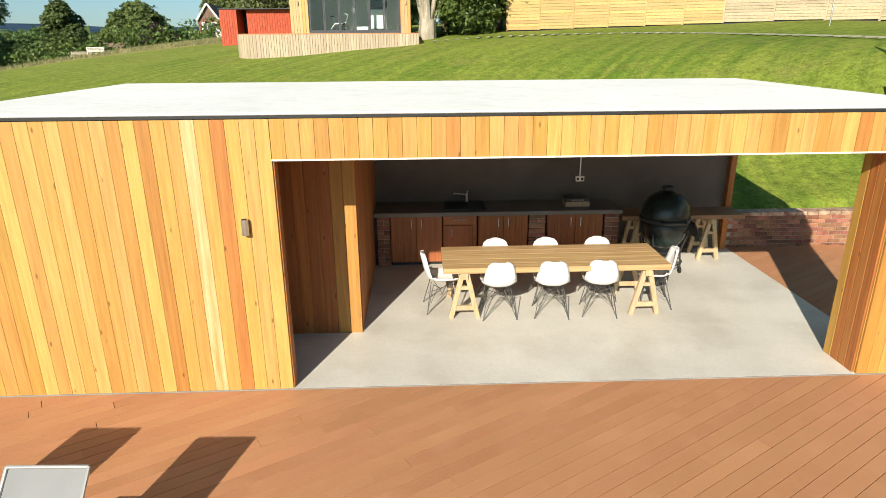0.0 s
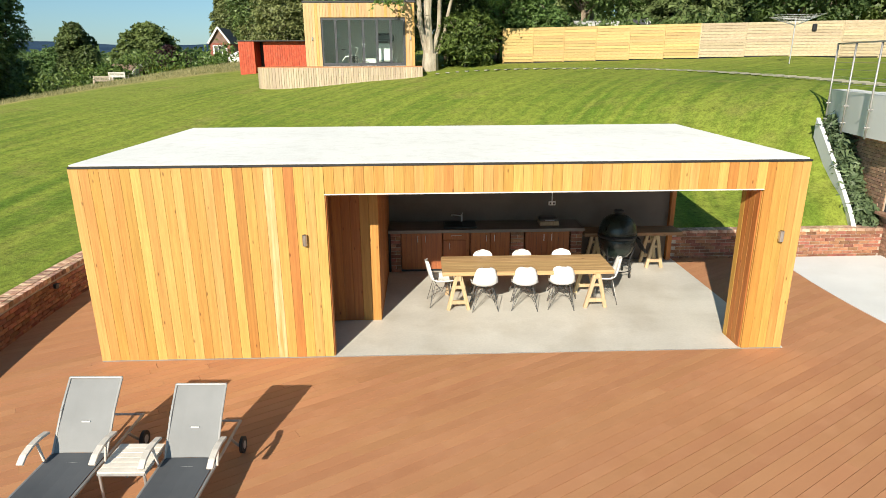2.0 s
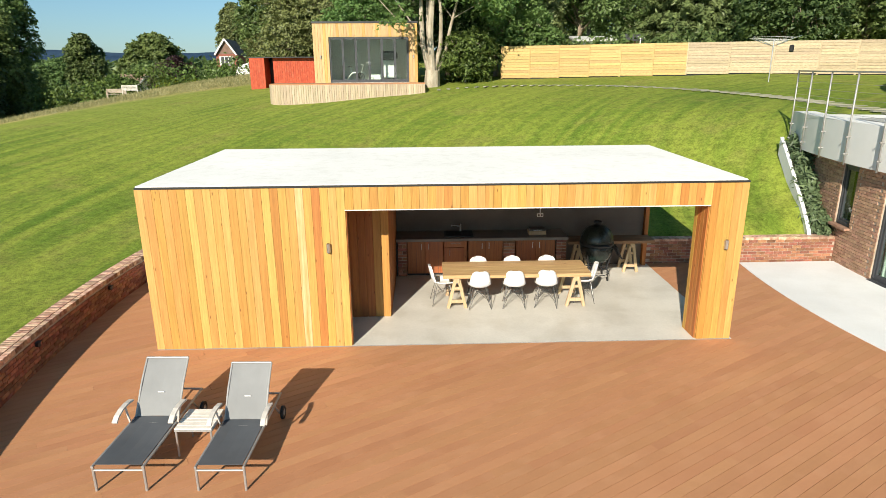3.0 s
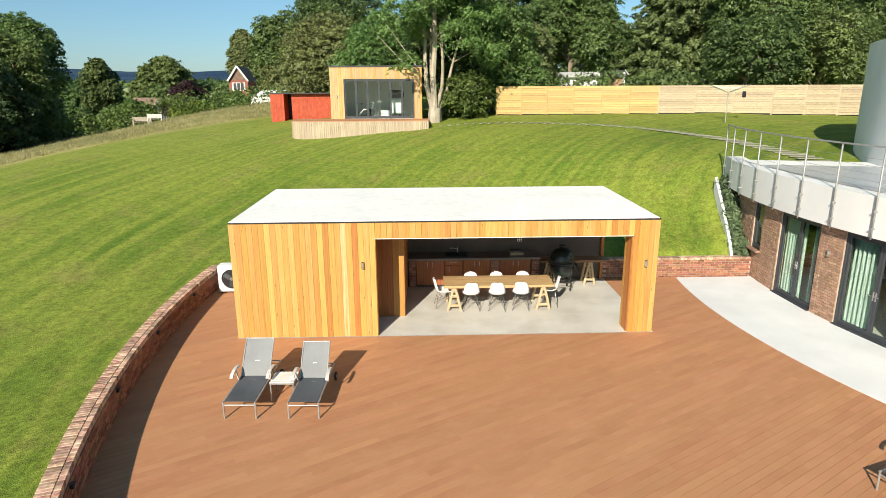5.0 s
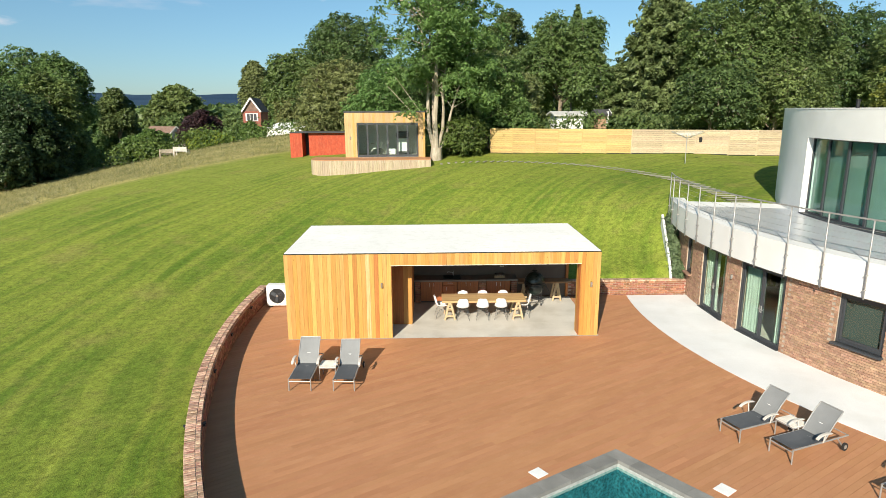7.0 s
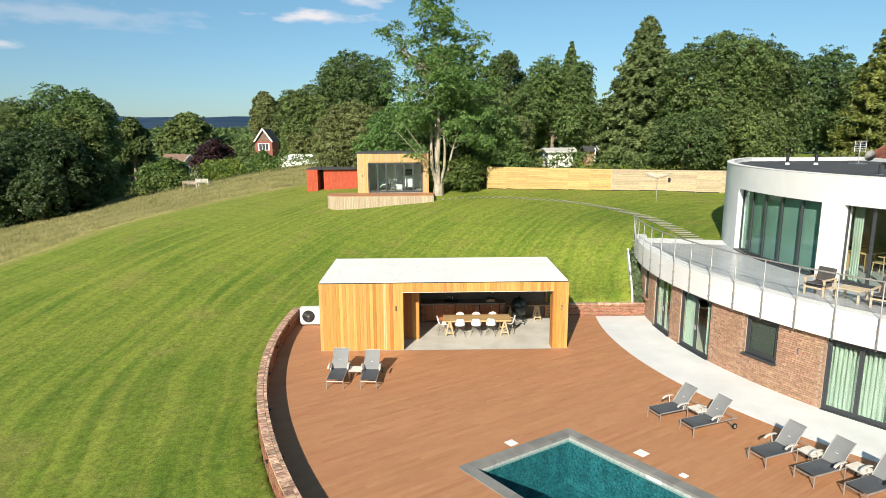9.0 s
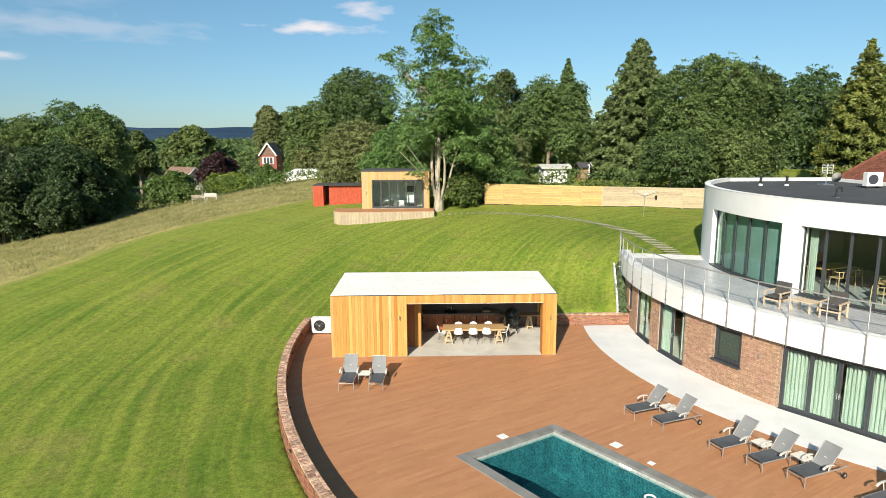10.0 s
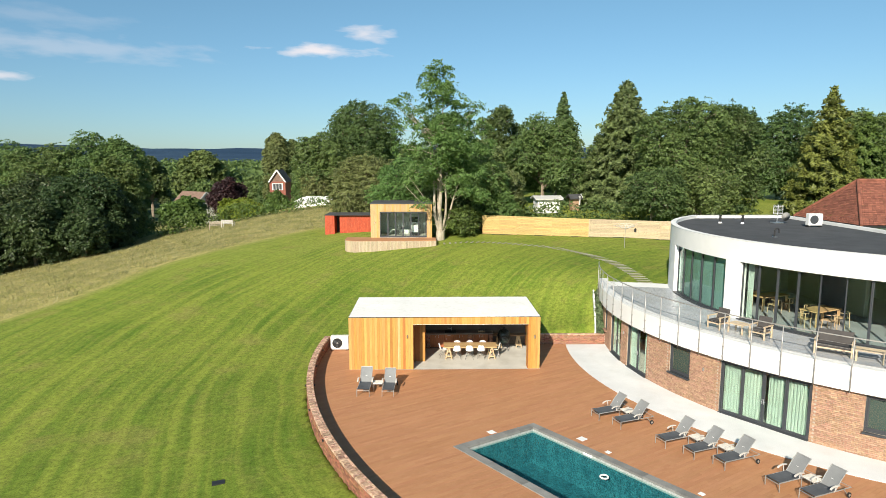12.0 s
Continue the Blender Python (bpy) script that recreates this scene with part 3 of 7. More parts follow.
# ---- terrace deck: brown boards laid on the slant ----
POOL_A, POOL_U, POOL_V = Vector((5.22, -9.05, 0)), Vector((0.612, -0.791, 0)), Vector((0.858, 0.515, 0))
POOL_W, POOL_L, COPE = 4.06, 10.5, 0.34


def pool_at(s, t, z=0.0):
    """s metres along the pool's length and t across it, from the outer corner of the coping."""
    return POOL_A + POOL_U * s + POOL_V * t + Vector((0, 0, z))


def in_pool(x, y, grow):
    d = Vector((x - POOL_A.x, y - POOL_A.y))
    det = POOL_U.x * POOL_V.y - POOL_U.y * POOL_V.x
    s = (d.x * POOL_V.y - d.y * POOL_V.x) / det
    t = (POOL_U.x * d.y - POOL_U.y * d.x) / det
    return -grow < s < POOL_L + grow and -grow < t < POOL_W + grow


def on_deck(x, y):
    if math.hypot(x - WALL_C.x, y - WALL_C.y) > WALL_R + 0.1 or y > 4.45 or y < -22:
        return False
    if math.hypot(x - PATH_C.x, y - PATH_C.y) < PATH_R - 0.15 and y < 4.6 and x > PATH_C.x - PATH_R:
        return False
    if x > 23.0:
        return False
    if 0.1 < x < 10.1 and 0.12 < y < 4.45:
        return False
    return not in_pool(x, y, -0.2)


DECK_TURN = radians(31.4)
deck = tagged(new("deck_floor"), "reddish brown composite deck boards laid diagonally", "decking", kind="structure")
d_along = Vector((math.cos(DECK_TURN), math.sin(DECK_TURN), 0))
d_across = Vector((-math.sin(DECK_TURN), math.cos(DECK_TURN), 0))
BOARD = 0.146
deck_rng = random.Random(4)
deck_runs = []
for row in range(-235, 60):
    c = row * BOARD
    s, start = -30.0, None
    while s < 30.0:
        p = d_along * s + d_across * c
        ok = on_deck(p.x, p.y)
        if ok and start is None:
            start = s
        if start is not None and (not ok or s >= 29.9):
            runs, a = [], start
            first = deck_rng.uniform(1.0, 3.8)
            while a < s - 0.05:
                b = min(a + first, s)
                if s - b < 0.4:
                    b = s
                deck_runs.append((c, a, b))
                a, first = b, 3.8
            start = None
        s += 0.05
near_runs = [r for r in deck_runs if -6.5 < (d_along * (r[1] + r[2]) / 2 + d_across * r[0]).y < 0.6 and 0 < (d_along * (r[1] + r[2]) / 2 + d_across * r[0]).x < 10.5][:300]
near_set = set(near_runs)
bm = bmesh.new()
for c, a, b in deck_runs:
    if (c, a, b) in near_set:
        continue
    m = Matrix.Translation(d_along * (a + b) / 2 + d_across * c + Vector((0, 0, -0.0125))) @ Matrix.Rotation(DECK_TURN, 4, "Z")
    h, w = (b - a) / 2 - 0.0015, BOARD / 2 - 0.0024
    vs = [bm.verts.new(m @ Vector(q)) for q in ((-h, -w, -0.0125), (h, -w, -0.0125), (h, w, -0.0125), (-h, w, -0.0125),
                                                (-h, -w, 0.0125), (h, -w, 0.0125), (h, w, 0.0125), (-h, w, 0.0125))]
    for f in ((4, 5, 6, 7), (0, 1, 5, 4), (1, 2, 6, 5), (2, 3, 7, 6), (3, 0, 4, 7)):
        bm.faces.new([vs[k] for k in f])
M_JOIST = plain("dark_joist", (0.07, 0.035, 0.02), 0.9)
M_DECKS = surface("deck_composite_run", (0.385, 0.178, 0.084), (0.455, 0.222, 0.108), 0.75, (0.5, 0.5, 0.5), (90, 90, 90), 0.10, 0.2, 0.002, rand=0.035, hue=0.003,
                  stain=(0.50, 0.26, 0.14), stain_scale=2.4, stain_amount=0.35, island=True)
tagged(part("deck_boards", bm, M_DECKS, deck), kind="stuff")
bm = bmesh.new()
l_, r_ = [], []
for k in range(60):
    y = -22.0 + 26.4 * k / 59
    l_.append((WALL_C.x - math.sqrt(WALL_R ** 2 - (y - WALL_C.y) ** 2), y, -0.11))
    r_.append((max(l_[-1][0], 4.4 if y > -11 else 3.0), y, -0.11))
quad_strip(bm, l_, r_)
part("deck_underlay", bm, M_JOIST, deck)
bm = bmesh.new()
quad_strip(bm, [(4.4, -6.2, -0.11), (4.4, 4.4, -0.11)], [(14.8, -6.2, -0.11), (14.8, 4.4, -0.11)])
part("deck_underlay", bm, M_JOIST, deck)

# ---- pale curved path beside the house ----
bm = bmesh.new()
outer, inner = [], []
for i in range(81):
    y = 4.36 - i * 0.262
    dy = y - PATH_C.y
    ox = PATH_C.x - math.sqrt(max(PATH_R ** 2 - dy * dy, 0.0))
    dh = y - HOUSE_C.y
    outer.append(Vector((ox, y, 0.012)))
    inner.append(Vector((HOUSE_C.x - math.sqrt(max((HOUSE_R - 0.05) ** 2 - dh * dh, 0.0)), y, 0.012)))
quad_strip(bm, outer, inner)
ext = bmesh.ops.extrude_face_region(bm, geom=bm.faces[:])
bmesh.ops.translate(bm, verts=[v for v in ext["geom"] if isinstance(v, bmesh.types.BMVert)], vec=(0, 0, -0.08))
bmesh.ops.recalc_face_normals(bm, faces=bm.faces)
pavement = part("pavement", bm, M_PAVE)
tagged(pavement, "pale smooth concrete path curving along the house", "path", kind="structure")


# ---- swimming pool ----
pool = thing("swimming_pool", label="rectangular swimming pool with grey stone coping set in the deck", category="swimming pool", kind="structure")
for s0, s1, t0, t1 in ((0, POOL_L, 0, 0), (0, POOL_L, 1, 1), (COPE, POOL_W - COPE, 2, 2)):
    length = s1 - s0
    count = int(length / 0.6)
    for k in range(count):
        a, b = s0 + length * k / count + 0.003, s0 + length * (k + 1) / count - 0.003
        if t0 == 2:
            corners = [pool_at(0, a), pool_at(0, b), pool_at(COPE, b), pool_at(COPE, a)]
        else:
            lo, hi = (0, COPE) if t0 == 0 else (POOL_W - COPE, POOL_W)
            corners = [pool_at(a, lo), pool_at(b, lo), pool_at(b, hi), pool_at(a, hi)]
        bm = bmesh.new()
        low = [bm.verts.new(p + Vector((0, 0, -0.05))) for p in corners]
        top = [bm.verts.new(p + Vector((0, 0, 0.03))) for p in corners]
        bm.faces.new(top)
        bm.faces.new(low[::-1])
        for q in range(4):
            bm.faces.new((low[q], low[(q + 1) % 4], top[(q + 1) % 4], top[q]))
        bmesh.ops.recalc_face_normals(bm, faces=bm.faces)
        part("coping_stone", bm, M_COPING, pool)
M_POOLTILE = surface("pool_waterline_tile", (0.30, 0.33, 0.33), (0.46, 0.48, 0.47), 0.4, (12, 12, 12), (30, 30, 30), 0.2, 0.2, 0.002)
# mosaic bed; its strong fine speckle also paints in the ripple sparkle
M_POOLBED = surface("pool_mosaic", (0.016, 0.10, 0.13), (0.036, 0.165, 0.20), 0.5, (3, 3, 3), (16, 16, 16), 0.75, 0.2, 0.002)
ins = COPE - 0.04
rim = [pool_at(ins, ins), pool_at(POOL_L - ins, ins), pool_at(POOL_L - ins, POOL_W - ins), pool_at(ins, POOL_W - ins)]
for z0, z1, mat, name in ((-0.05, -0.22, M_POOLTILE, "waterline_tiles"), (-0.22, -1.6, M_POOLBED, "pool_lining")):
    bm = bmesh.new()
    up = [bm.verts.new(p + Vector((0, 0, z0))) for p in rim]
    dn = [bm.verts.new(p + Vector((0, 0, z1))) for p in rim]
    for q in range(4):
        bm.faces.new((up[q], up[(q + 1) % 4], dn[(q + 1) % 4], dn[q]))
    if z1 < -1:
        bm.faces.new(dn)
    bmesh.ops.recalc_face_normals(bm, faces=bm.faces)
    bmesh.ops.reverse_faces(bm, faces=bm.faces)
    part(name, bm, mat, pool)

def water_material():
    m, n, l, bsdf = nodes_of("pool_water")
    out = n["Material Output"]
    tr, gl, mix, fr = n.new("ShaderNodeBsdfTransparent"), n.new("ShaderNodeBsdfGlossy"), n.new("ShaderNodeMixShader"), n.new("ShaderNodeFresnel")
    tr.inputs[0].default_value = (0.50, 0.80, 0.78, 1)
    gl.inputs["Roughness"].default_value = 0.03
    fr.inputs["IOR"].default_value = 1.33
    geo, nz, bp = n.new("ShaderNodeNewGeometry"), n.new("ShaderNodeTexNoise"), n.new("ShaderNodeBump")
    nz.inputs["Scale"].default_value, nz.inputs["Detail"].default_value = 9.0, 4.0
    l.new(geo.outputs["Position"], nz.inputs["Vector"])
    bp.inputs["Strength"].default_value, bp.inputs["Distance"].default_value = 0.5, 0.03
    l.new(nz.outputs[0], bp.inputs["Height"])
    l.new(bp.outputs[0], gl.inputs["Normal"])
    l.new(bp.outputs[0], fr.inputs["Normal"])
    half = n.new("ShaderNodeMath")
    half.operation, half.inputs[1].default_value = "MULTIPLY", 0.45
    l.new(fr.outputs[0], half.inputs[0])
    l.new(half.outputs[0], mix.inputs[0])
    l.new(tr.outputs[0], mix.inputs[1])
    l.new(gl.outputs[0], mix.inputs[2])
    l.new(mix.outputs[0], out.inputs["Surface"])
    return m


bm = bmesh.new()
bm.faces.new([bm.verts.new(p + Vector((0, 0, -0.16))) for p in rim])
bmesh.ops.recalc_face_normals(bm, faces=bm.faces)
water = part("water", bm, water_material(), pool, "clear teal pool water")
water.visible_shadow = False
bm = bmesh.new()
box(bm, -0.22, 0.22, -0.012, 0.012, -0.09, 0.06, 0.008)
skim = part("skimmer_plate", bm, M_WPLASTIC, pool)
skim.matrix_basis = Matrix.Translation(pool_at(3.15, POOL_W - ins - 0.02, -0.07)) @ Matrix.Rotation(math.atan2(POOL_U.y, POOL_U.x), 4, "Z")
for x, y, w in ((6.84, -7.78, 0.30), (10.42, -8.47, 0.32), (11.14, -9.63, 0.2), (13.42, -12.66, 0.2)):
    lid = part("skimmer_lid", boxed(-w / 2, w / 2, -w / 2, w / 2, 0.001, 0.014, 0.004), M_WPLASTIC)
    lid.matrix_basis = pose(x, y, 0, 0, 0, 35)
    tagged(lid, "square white plastic skimmer lid let into the deck", "skimmer lid", "skimmer lids")
ring = bmesh.new()
for k in range(20):
    a0, a1 = 2 * math.pi * k / 20, 2 * math.pi * (k + 1) / 20
    rod(ring, (0.14 * math.cos(a0), 0.14 * math.sin(a0), 0), (0.14 * math.cos(a1), 0.14 * math.sin(a1), 0), 0.032, seg=8)
ring_ob = part("pool_ring", ring, M_WPLASTIC, None, smooth=True)
ring_ob.matrix_basis = pose(10.55, -11.2, -0.14)
tagged(ring_ob, "small white float ring lying on the pool water", "float ring")


# ---- pavilion: larch-clad box with an open front, a white roof and a kitchen inside ----
PW, PD, PH = 10.2, 4.78, 2.86
OPEN_L, OPEN_R, OPEN_T = 3.40, 9.57, 2.46
pavilion = thing("garden_pavilion", label="flat-roofed larch-clad garden pavilion with a wide open front", category="pavilion")
BP = 0.1365
KIND = {"l": M_LIGHT, "m": M_MID, "o": M_ORANGE, "r": M_RED, "s": M_STAINED}
front_kinds = "lmomoolmlmlomlolrmmsmrmllm"
head_kinds = "ommomolmolmmolollmollmlmllomllmlllmollomlrmol"
post_kinds = "romml"
# core walls behind the boards
bm = bmesh.new()
box(bm, 0.03, OPEN_L - 0.002, 0.03, 0.16, 0, PH - 0.02)
box(bm, OPEN_L, OPEN_R, 0.03, 0.30, OPEN_T + 0.02, PH - 0.02)
box(bm, OPEN_R + 0.002, PW - 0.03, 0.03, 0.50, 0, PH - 0.02)
part("front_wall", bm, M_MID, pavilion)
part("side_wall", boxed(0.03, 0.16, 0.162, PD - 0.2, 0, PH - 0.02), M_MID, pavilion)
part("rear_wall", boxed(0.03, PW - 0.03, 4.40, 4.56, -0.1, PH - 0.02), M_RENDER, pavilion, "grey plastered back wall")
bm = bmesh.new()
box(bm, 0.0, PW, -0.002, PD, PH, PH + 0.026)
part("roof_edge", bm, M_BLACK, pavilion, "thin black roof trim")
part("roof", boxed(0.015, PW - 0.035, 0.012, PD - 0.02, PH + 0.027, PH + 0.052, 0.008), M_ROOFW, pavilion, "white single-ply roof membrane")
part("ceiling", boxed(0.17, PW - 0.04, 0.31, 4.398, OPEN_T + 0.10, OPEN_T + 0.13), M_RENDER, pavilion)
part("floor_slab", boxed(0.06, PW + 0.03, 0.0, 4.395, -0.09, 0.012, 0.002), M_CONCRETE, pavilion, "pale polished concrete floor")
# added strip, keeps the sunlit slab face from showing as a white line
part("slab_edging", boxed(0.0, PW, -0.010, -0.001, -0.05, 0.0125, 0.001), M_COPING, pavilion, "thin added grey strip covering the sunlit floor edge")
part("soffit_trim", boxed(OPEN_L, OPEN_R, -0.006, 0.30, OPEN_T + 0.002, OPEN_T + 0.018), M_SLAT, pavilion, "thin white trim under the fascia")
# front boards
for k in range(25):
    block("board", KIND[front_kinds[k]], pavilion, (BP * (k + 0.5) - 0.005, 0.012, PH / 2 - 0.002), (BP - 0.0025, 0.024, PH - 0.01), bevel=0.002)
n_head = 45
hp = (OPEN_R - OPEN_L) / n_head
for k in range(n_head):
    block("board", KIND[head_kinds[k]], pavilion, (OPEN_L + 0.01 + hp * (k + 0.5), 0.012, (OPEN_T + PH) / 2 + 0.002), (hp - 0.0025, 0.024, PH - OPEN_T - 0.014), bevel=0.002)
pp = (PW - OPEN_R - 0.012) / 5
for k in range(5):
    block("board", KIND[post_kinds[k]], pavilion, (OPEN_R + 0.006 + pp * (k + 0.5), 0.012, PH / 2 - 0.002), (pp - 0.0025, 0.024, PH - 0.01), bevel=0.002)
# left reveal, lobby walls and partition end, their shade and sunlit strip put into the colours
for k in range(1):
    block("board", M_SHADED, pavilion, (OPEN_L + 0.012, 0.085, OPEN_T / 2), (0.022, 0.13, OPEN_T - 0.02), bevel=0.004)
part("lobby_wall", boxed(0.162, 3.99, 1.33, 1.41, 0.013, OPEN_T + 0.09), M_SHADED, pavilion)
# the last two boards turn orange as a painted sunlit strip
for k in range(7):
    block("board", M_SHADED if k < 5 else M_ORANGE, pavilion, (2.985 + 0.15 * (k + 0.5), 1.318, OPEN_T / 2 + 0.04), (0.146, 0.022, OPEN_T + 0.06), bevel=0.004)
part("partition_wall", boxed(3.95, 4.015, 1.412, 4.398, 0.013, OPEN_T + 0.09), M_SHADED, pavilion)
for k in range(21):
    block("board", M_SHADED, pavilion, (4.028, 1.42 + 0.14 * (k + 0.5), OPEN_T / 2 + 0.04), (0.022, 0.134, OPEN_T + 0.06), bevel=0.004)
part("lobby_side_wall", boxed(0.165, 0.2, 0.17, 1.305, 0.013, OPEN_T + 0.09), M_SHADED, pavilion)
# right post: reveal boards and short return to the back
# the darkest boards carry the reveal's shade in their colour
for k, mt_ in enumerate((M_SHADED, M_RED, M_SHADED, M_ORANGE)):
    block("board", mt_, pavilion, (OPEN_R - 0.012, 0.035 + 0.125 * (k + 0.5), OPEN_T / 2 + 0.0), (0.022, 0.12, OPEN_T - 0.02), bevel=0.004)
for k in range(4):
    block("board", (M_ORANGE, M_MID)[k % 2], pavilion, (PW - 0.015, 0.035 + 0.125 * (k + 0.5), PH / 2 - 0.012), (0.024, 0.12, PH - 0.03), bevel=0.004)
part("corner_post", boxed(PW - 0.13, PW - 0.035, 4.28, 4.396, 0.013, OPEN_T + 0.1, 0.004), M_SHADED, pavilion, "shade-toned larch corner post")
block("board", M_MID, pavilion, (0.012, 0.3, PH / 2 - 0.012), (0.024, 0.134, PH - 0.03))
for k in range(31):
    block("board", (M_LIGHT, M_MID, M_ORANGE, M_MID)[(k * 7) % 4], pavilion, (-0.0, 0.03 + 0.15 * (k + 0.5), PH / 2 - 0.012), (0.024, 0.144, PH - 0.03))


def wall_lamp(x, y, z, rz=0):
    t = thing("wall_lamp", pose(x, y, z, 0, 0, rz), "brushed steel up and down wall lamp", "wall lamp", "steel wall lamps")
    bm = rod(bmesh.new(), (0, -0.045, -0.078), (0, -0.045, 0.078), 0.034, seg=16)
    part("tube", bm, M_STEEL, t, smooth=False)
    part("bracket", boxed(-0.03, 0.03, -0.03, 0.0, -0.05, 0.05, 0.004), M_STEEL, t)
    part("lens", rod(bmesh.new(), (0, -0.045, -0.08), (0, -0.045, 0.08), 0.027, seg=12), M_RUBBER, t)
    return t


wall_lamp(3.10, 0.0, 1.83)
wall_lamp(9.90, 0.0, 1.79)

# kitchen run along the back wall
KY = 3.72


def handle(parent, x, y, z0, z1):
    h = bmesh.new()
    rod(h, (x, y - 0.03, z0), (x, y - 0.03, z1), 0.006, seg=8)
    for z in (z0 + 0.015, z1 - 0.015):
        rod(h, (x, y, z), (x, y - 0.03, z), 0.005, seg=6)
    return part("handle", h, M_STEEL, parent, "polished steel bar handle")


def kitchen_unit(x0, x1, drawer=False):
    t = thing("kitchen_cabinet", label="dark hardwood two-door kitchen cabinet under the worktop" if not drawer else "dark hardwood kitchen cabinet with a drawer and door", category="cabinet", group="kitchen cabinets")
    w = (x1 - x0)
    t.matrix_basis = Matrix.Translation((x0, KY, 0.012))
    part("body", boxed(0.0, w, 0.03, 0.62, 0.06, 0.85), M_CABINET, t)
    if drawer:
        d = part("drawer_front", boxed(0.012, w - 0.012, 0.0, 0.028, 0.70, 0.84, 0.005), M_CABINET, t)
        hb = rod(bmesh.new(), (w * 0.3, -0.03, 0.79), (w * 0.7, -0.03, 0.79), 0.006, seg=8)
        part("handle", hb, M_STEEL, d)
        d = part("cabinet_door", boxed(0.012, w - 0.07, 0.0, 0.028, 0.07, 0.685, 0.005), M_CABINET, t)
        handle(d, 0.14, 0.0, 0.50, 0.64)
    else:
        for a, b, hx in ((0.01, w / 2 - 0.004, w / 2 - 0.08), (w / 2 + 0.004, w - 0.01, w / 2 + 0.08)):
            d = part("cabinet_door", boxed(a, b, 0.0, 0.028, 0.07, 0.84, 0.005), M_CABINET, t)
            for q in range(1, 4):
                xx = a + (b - a) * q / 4
                part("groove", boxed(xx - 0.002, xx + 0.002, -0.001, 0.002, 0.08, 0.83), M_BLACK, d)
            handle(d, hx, 0.0, 0.66, 0.80)
    part("plinth", boxed(0.0, w, 0.08, 0.6, 0.0, 0.058), M_BLACK, t)
    return t


kitchen_unit(4.305, 5.145)
kitchen_unit(5.16, 5.71, True)
kitchen_unit(5.73, 6.545)
kitchen_unit(6.86, 7.78)


def brick_pier(x0, x1):
    t = thing("brick_pier", Matrix.Translation((x0, KY + 0.01, 0.012)), "short red brick pier carrying the worktop", "pier", "brick piers")
    w = x1 - x0
    part("core", boxed(0.006, w - 0.006, 0.012, 0.6, 0, 0.85), M_MORTAR, t)
    for r in range(11):
        z = 0.0775 * r + 0.036
        if r % 2:
            for xa, xb in ((0, w * 0.5 - 0.005), (w * 0.5 + 0.005, w)):
                block("brick", M_BRICK, t, ((xa + xb) / 2, 0.05, z), (xb - xa, 0.1, 0.066))
        else:
            block("brick", M_BRICK, t, (w / 2, 0.05, z), (w, 0.1, 0.066))
    return t


brick_pier(4.09, 4.295)
brick_pier(6.56, 6.83)
brick_pier(7.81, 8.045)
top = part("worktop", boxed(4.043, 8.07, KY - 0.06, 4.396, 0.865, 0.935, 0.008), M_WORKTOP)
tagged(top, "thick dark grey cast concrete kitchen worktop", "worktop")
fridge = part("undercounter_fridge", boxed(4.042, 4.088, KY + 0.05, 4.3, 0.012, 0.86, 0.01), M_BLACK)
tagged(fridge, "black undercounter fridge beside the partition", "fridge")
sink = thing("kitchen_sink", Matrix.Translation((5.52, 4.04, 0.936)), "black composite sink set in the worktop with chrome tap", "sink")
bm = bmesh.new()
box(bm, -0.34, 0.34, -0.27, 0.24, 0.0, 0.03, 0.006)
part("sink_rim", bm, M_BLACK, sink)
bm = bmesh.new()
box(bm, -0.30, 0.05, -0.19, 0.17, 0.0305, 0.032)
part("sink_bowl", bm, M_RUBBER, sink)
tap = bmesh.new()
rod(tap, (0.06, 0.19, 0.03), (0.06, 0.19, 0.17), 0.02, seg=12)
rod(tap, (0.06, 0.19, 0.15), (-0.16, 0.13, 0.19), 0.012, seg=8)
rod(tap, (-0.16, 0.13, 0.19), (-0.16, 0.13, 0.165), 0.012, seg=8)
rod(tap, (0.06, 0.19, 0.17), (0.075, 0.2, 0.215), 0.008, seg=8)
part("tap", tap, M_STEEL, sink, "chrome mixer tap")
# stack of plates or boards in a box on the worktop
crate = thing("recipe_box", Matrix.Translation((7.38, 4.02, 0.937)), "low wooden box with metal lid on the worktop", "box")
part("box_body", boxed(-0.2, 0.2, -0.14, 0.14, 0, 0.085, 0.006), M_PINE, crate)
part("box_lid", boxed(-0.19, 0.19, -0.13, 0.13, 0.087, 0.135, 0.008), M_SLATE, crate)
part("lid_handle", rod(bmesh.new(), (-0.1, -0.135, 0.11), (0.1, -0.135, 0.11), 0.007), M_STEEL, crate)
socket = thing("wall_socket", Matrix.Translation((7.52, 4.397, 1.30)), "double power socket with conduit on the wall", "socket")
part("socket_plate", boxed(-0.075, 0.075, -0.04, 0.0, -0.045, 0.045, 0.006), M_STEEL, socket)
for x in (-0.035, 0.035):
    part("outlet", boxed(x - 0.02, x + 0.02, -0.044, -0.038, -0.025, 0.02, 0.002), M_BLACK, socket)
part("conduit", rod(bmesh.new(), (0, -0.015, 0.045), (0, -0.015, OPEN_T + 0.1 - 1.30), 0.011), M_STEEL, socket)


